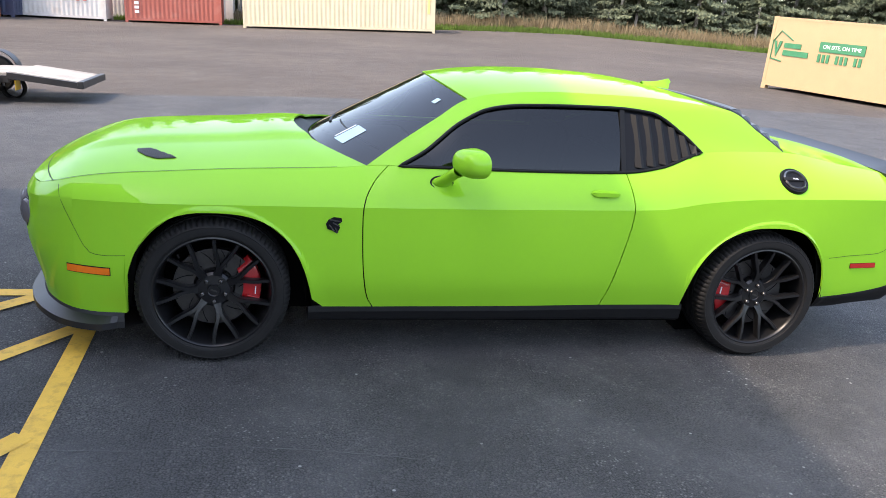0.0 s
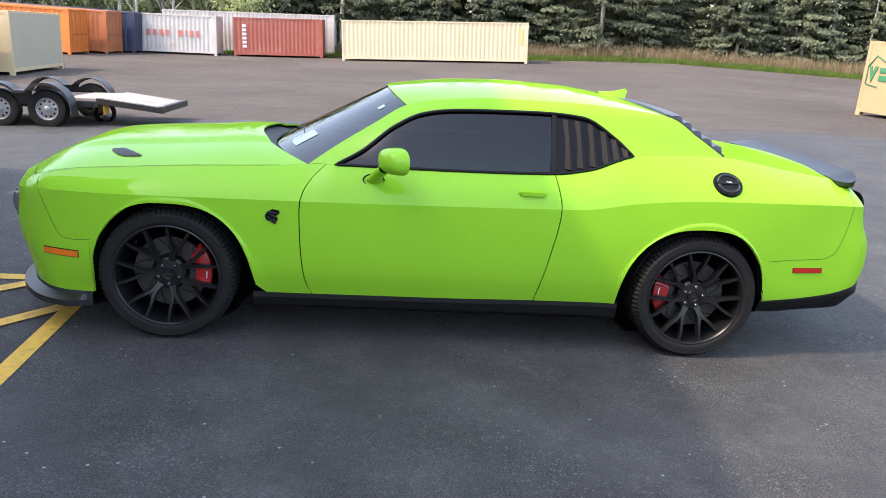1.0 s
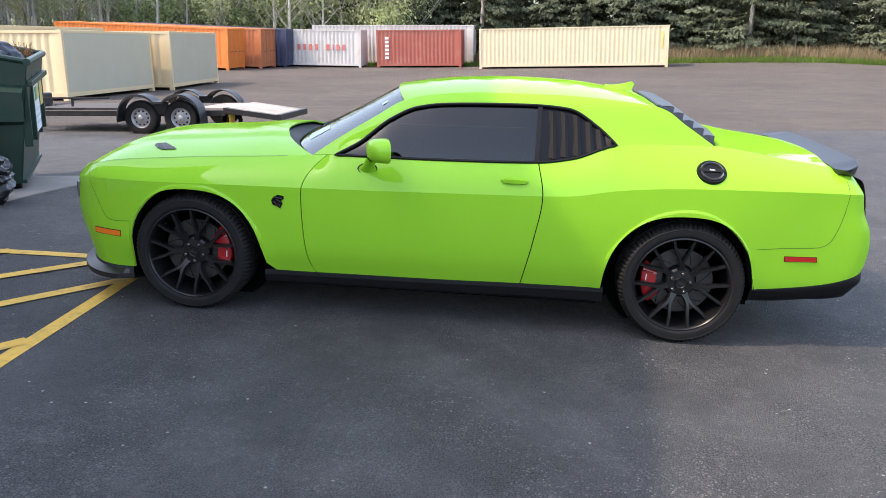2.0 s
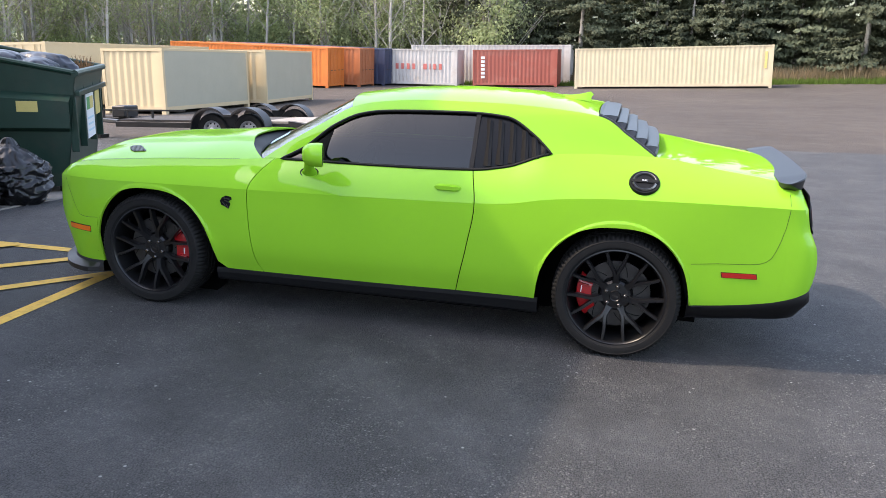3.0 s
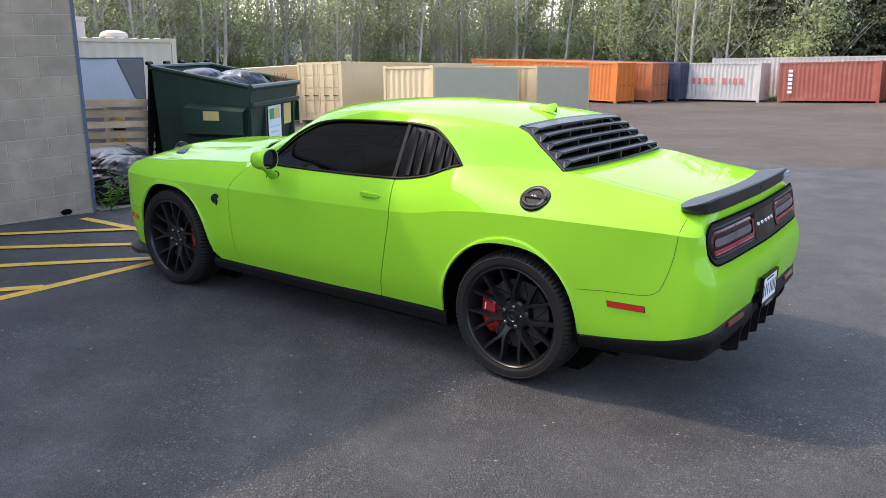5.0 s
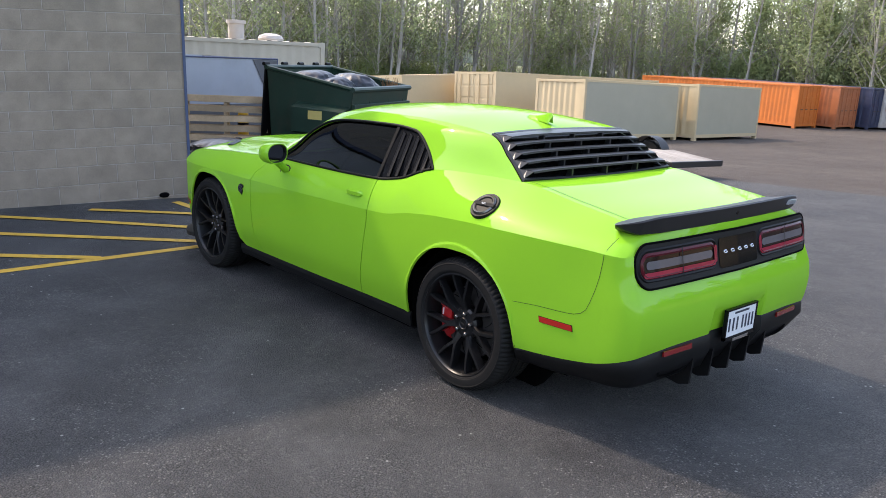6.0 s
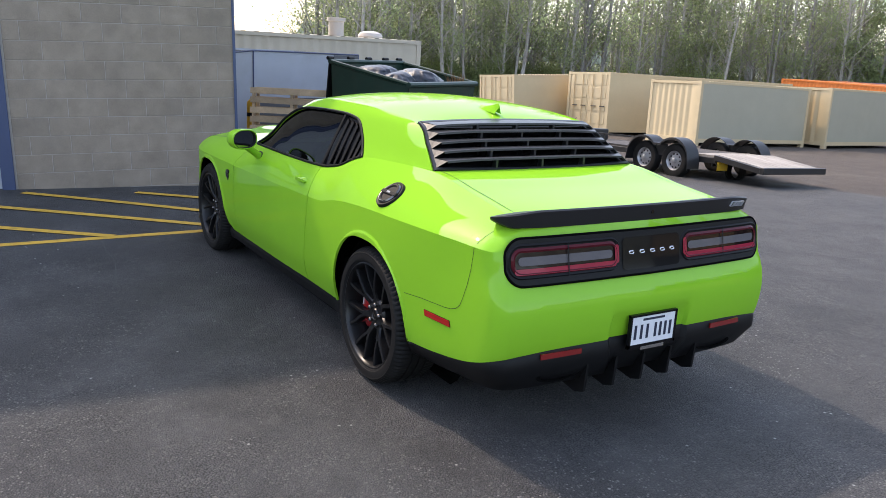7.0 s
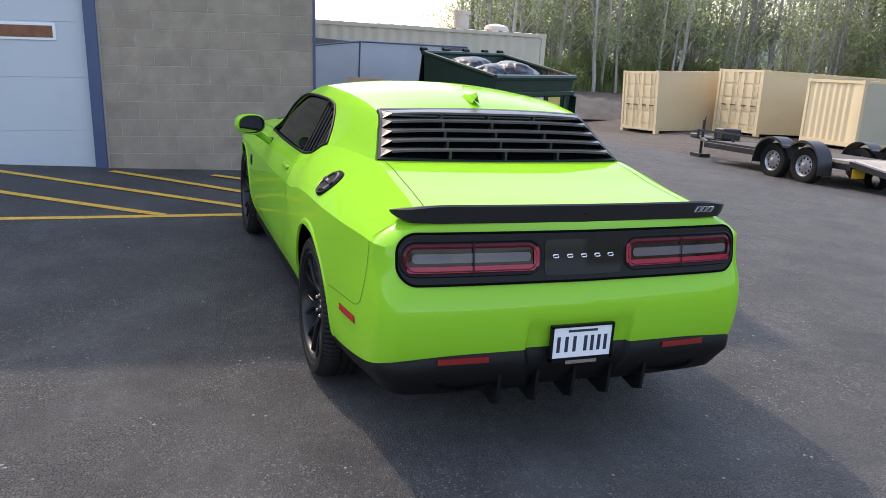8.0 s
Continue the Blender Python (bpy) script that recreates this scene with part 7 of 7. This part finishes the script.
def scatter(kinds, spots):
    """Sets the first tree of each kind at its first spot and copies at the others."""
    used = set()
    for i, (x, y, turn, size) in enumerate(spots):
        k = kinds[i % len(kinds)]
        m = Matrix.Translation((x, y, lot_height(x, y))) @ pose(0, 0, 0, 0, 0, turn) @ Matrix.Diagonal((size, size, size * 1.0, 1))
        if k in used:
            ob = copy_thing(k, m)
            ob.scale = (size, size, size)
        else:
            k.matrix_world = m
            used.add(k)


def along(line, count, spread, rng, s0, s1):
    lens = [math.hypot(b[0] - a[0], b[1] - a[1]) for a, b in zip(line, line[1:])]
    out = []
    for i in range(count):
        d = (i + rng.uniform(0.2, 0.8)) / count * sum(lens)
        for (a, b), ln in zip(zip(line, line[1:]), lens):
            if d <= ln:
                break
            d -= ln
        f = d / ln
        nx, ny = -(b[1] - a[1]) / ln, (b[0] - a[0]) / ln
        off = -rng.uniform(0, spread) if spread > 0 else rng.uniform(0, -spread)
        out.append((a[0] + (b[0] - a[0]) * f + nx * off, a[1] + (b[1] - a[1]) * f + ny * off, rng.uniform(0, 360), rng.uniform(s0, s1)))
    return out


rng = random.Random(21)
# lines run so that their left-hand side lies away from the lot
scatter([broad_tree(31 + k, (13, 15, 12, 16, 14)[k], (0.18, 0.28, 0.36, 0.20, 0.26)[k]) for k in range(5)], along([(-9, 60), (-30, 61), (-45, 44), (-48, 21)], 220, 16, rng, 0.8, 1.2))
scatter([spruce(61 + k, (12, 10, 13)[k]) for k in range(3)], along([(52, 48), (14, 56.5), (-13, 59.5)], 64, 8, rng, 0.85, 1.2))
scatter([broad_tree(41 + k, (12, 14, 11, 13)[k], (0.16, 0.22, 0.28, 0.2)[k]) for k in range(4)], along([(-9, 57.5), (-30, 58.5), (-42, 43), (-45, 20)], 120, 5, rng, 0.8, 1.2))
scatter([shrub(81 + k) for k in range(3)], along([(-8, 58), (-30, 59), (-43, 43), (-46, 19)], 46, 4, rng, 0.5, 1.1))
scatter([shrub(84 + k, 6500, 0.045) for k in range(4)], along([(-8, 58.5), (-30, 59.5), (-43.5, 43), (-46.5, 19)], 105, 4, rng, 0.75, 1.35))
scatter([broad_tree(95, 9, 2.2), broad_tree(96, 8, 2.4)], along([(-9, 58.5), (-14, 59.5), (-34, 59)], 9, 3, rng, 0.9, 1.2))

# verge of grass along the far edge
def verge(name, label, mat, line, count, width, h0, h1, seed):
    rng = random.Random(seed)
    verts, faces = [], []
    for x, y, turn, h in along(line, count, width, rng, h0, h1):
        z = lot_height(x, y)
        for k in range(7):
            a = Vector((x + rng.gauss(0, 0.16), y + rng.gauss(0, 0.16), z))
            hh = h * rng.uniform(0.5, 1.1)
            tip = a + Vector((rng.gauss(0, 0.2) * hh, rng.gauss(0, 0.2) * hh, hh))
            w = Vector((rng.uniform(-1, 1), rng.uniform(-1, 1), 0)).normalized() * 0.03
            i = len(verts)
            verts += [a - w, a + w, tip]
            faces.append((i, i + 1, i + 2))
    data = bpy.data.meshes.new(name)
    data.from_pydata([tuple(v) for v in verts], [], faces)
    data.materials.append(mat)
    return tagged(new(name, data), label, "grass", kind="stuff")


verge("green_grass", "short green grass along the edge of the lot", GRASS, [(50, 46), (14, 54), (-13, 57.5)], 5200, -2.6, 0.12, 0.45, 3)
verge("dry_grass", "tall dry brown grass and weeds before the spruces", DRY_GRASS, [(52, 48), (14, 56), (-13, 59)], 5200, -2.2, 0.4, 1.25, 4)
verge("green_weeds", "green undergrowth at the foot of the woods", BRUSH, [(-9, 58), (-30, 59), (-43, 43), (-46, 15)], 6000, 5.0, 0.3, 1.3, 6)
EARTH = material("woodland_floor", (0.15, 0.165, 0.085), 0.95, spots=0.35, scale=0.8, fine=9, bump=0.5)
rows = []
for a, b in (((60, 44), (80, 80)), ((50, 47.5), (60, 100)), ((14, 55.5), (14, 120)), ((-12, 58.8), (-20, 120)), ((-30, 60), (-70, 110)), ((-44, 43), (-110, 70)), ((-46, 18), (-120, 18)), ((-42, -6), (-120, -30))):
    rows.append([(a[0] + (b[0] - a[0]) * t, a[1] + (b[1] - a[1]) * t, lot_height(a[0], a[1]) + 0.02 + 2.2 * smooth(0.0, 0.5, t)) for t in [k / 12 for k in range(13)]])
woods_floor = part("woodland_ground", sheet(rows), EARTH)
tagged(woods_floor, "green leafy ground under the trees", "ground", kind="structure")
# distant tree line that closes the view between the trunks
rows = []
# Paler, greyer than the near leaves: distance haze is mixed into this colour.
HAZED_WOODS = material("hazed_woods", (0.31, 0.335, 0.26), 0.95, spots=0.5, scale=0.35, fine=3.0, bump=0.0)
# The ring's arc behind the camera is unseen, added to darken reflections.
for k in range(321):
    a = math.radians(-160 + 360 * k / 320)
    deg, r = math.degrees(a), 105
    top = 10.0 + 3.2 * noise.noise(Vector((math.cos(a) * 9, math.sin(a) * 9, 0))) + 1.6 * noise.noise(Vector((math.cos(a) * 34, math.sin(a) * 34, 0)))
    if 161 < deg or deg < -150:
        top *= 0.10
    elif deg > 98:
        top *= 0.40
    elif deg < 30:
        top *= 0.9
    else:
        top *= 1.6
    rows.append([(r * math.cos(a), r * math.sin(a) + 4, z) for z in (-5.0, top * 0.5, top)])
tagged(part("backdrop", sheet(rows), HAZED_WOODS), "distant wooded slope with haze put into its pale colour", "backdrop", kind="structure")

# heap of dark gravel beyond the containers
GRAVEL = material("dark_gravel", (0.06, 0.055, 0.05), 0.95, spots=0.4, scale=2, fine=14, bump=0.8)
rows = []
for i in range(25):
    rows.append([(-29.5 + 5.5 * (j / 12 - 0.5), 18.0 + 10 * (i / 24 - 0.5), lot_height(-29, 18) - 0.1 + (0.72 + 0.4 * noise.noise(Vector((i * 0.6, j * 0.6, 2)))) * math.sin(math.pi * i / 24) * math.sin(math.pi * j / 12) ) for j in range(13)])
tagged(part("gravel_heap", sheet(rows), GRAVEL), "low heap of dark gravel at the edge of the lot", "gravel heap", kind="stuff")

# ---- the wall's blocks, nearest courses as pieces ----
block_data = {}


def block(y0, y1, z0, parent):
    key = round(y1 - y0, 3)
    if key not in block_data:
        bm = box(-0.05, -0.004, -key / 2 + 0.003, key / 2 - 0.003, 0.003, 0.200)
        bmesh.ops.bevel(bm, geom=[e for e in bm.edges if all(v.co.x > -0.01 for v in e.verts)], offset=0.003, segments=1, affect="EDGES")
        data = bpy.data.meshes.new("concrete_block")
        bm.to_mesh(data)
        bm.free()
        data.materials.append(BLOCK)
        block_data[key] = data
    ob = new("concrete_block", block_data[key])
    ob.parent = parent
    ob.matrix_basis = Matrix.Translation((0.0, (y0 + y1) / 2, z0))


rest = bmesh.new()
for course in range(37):
    z = -0.05 + 0.2032 * course
    if z + 0.2 > ROOF_H:
        break
    y = 0.0
    first = True
    while y > -2.39:
        wdt = 0.2032 if (first and course % 2) else 0.4064
        y2 = max(y - wdt, -2.40)
        first = False
        if course < 21:
            block(y2, y, z, wall_east)
        else:
            box(-0.05, 0.0, y2 + 0.004, y - 0.004, z + 0.004, z + 0.199, rest)
        y = y2
    y = DOOR_Y1
    while y > -11.0:
        box(-0.05, 0.0, max(y - 0.4064, -14) + 0.004, y - 0.004, z + 0.004, z + 0.199, rest)
        y -= 0.4064
upper = part("block_courses", rest, BLOCK, wall_east)
tagged(upper, "upper courses of grey concrete block", kind="stuff")
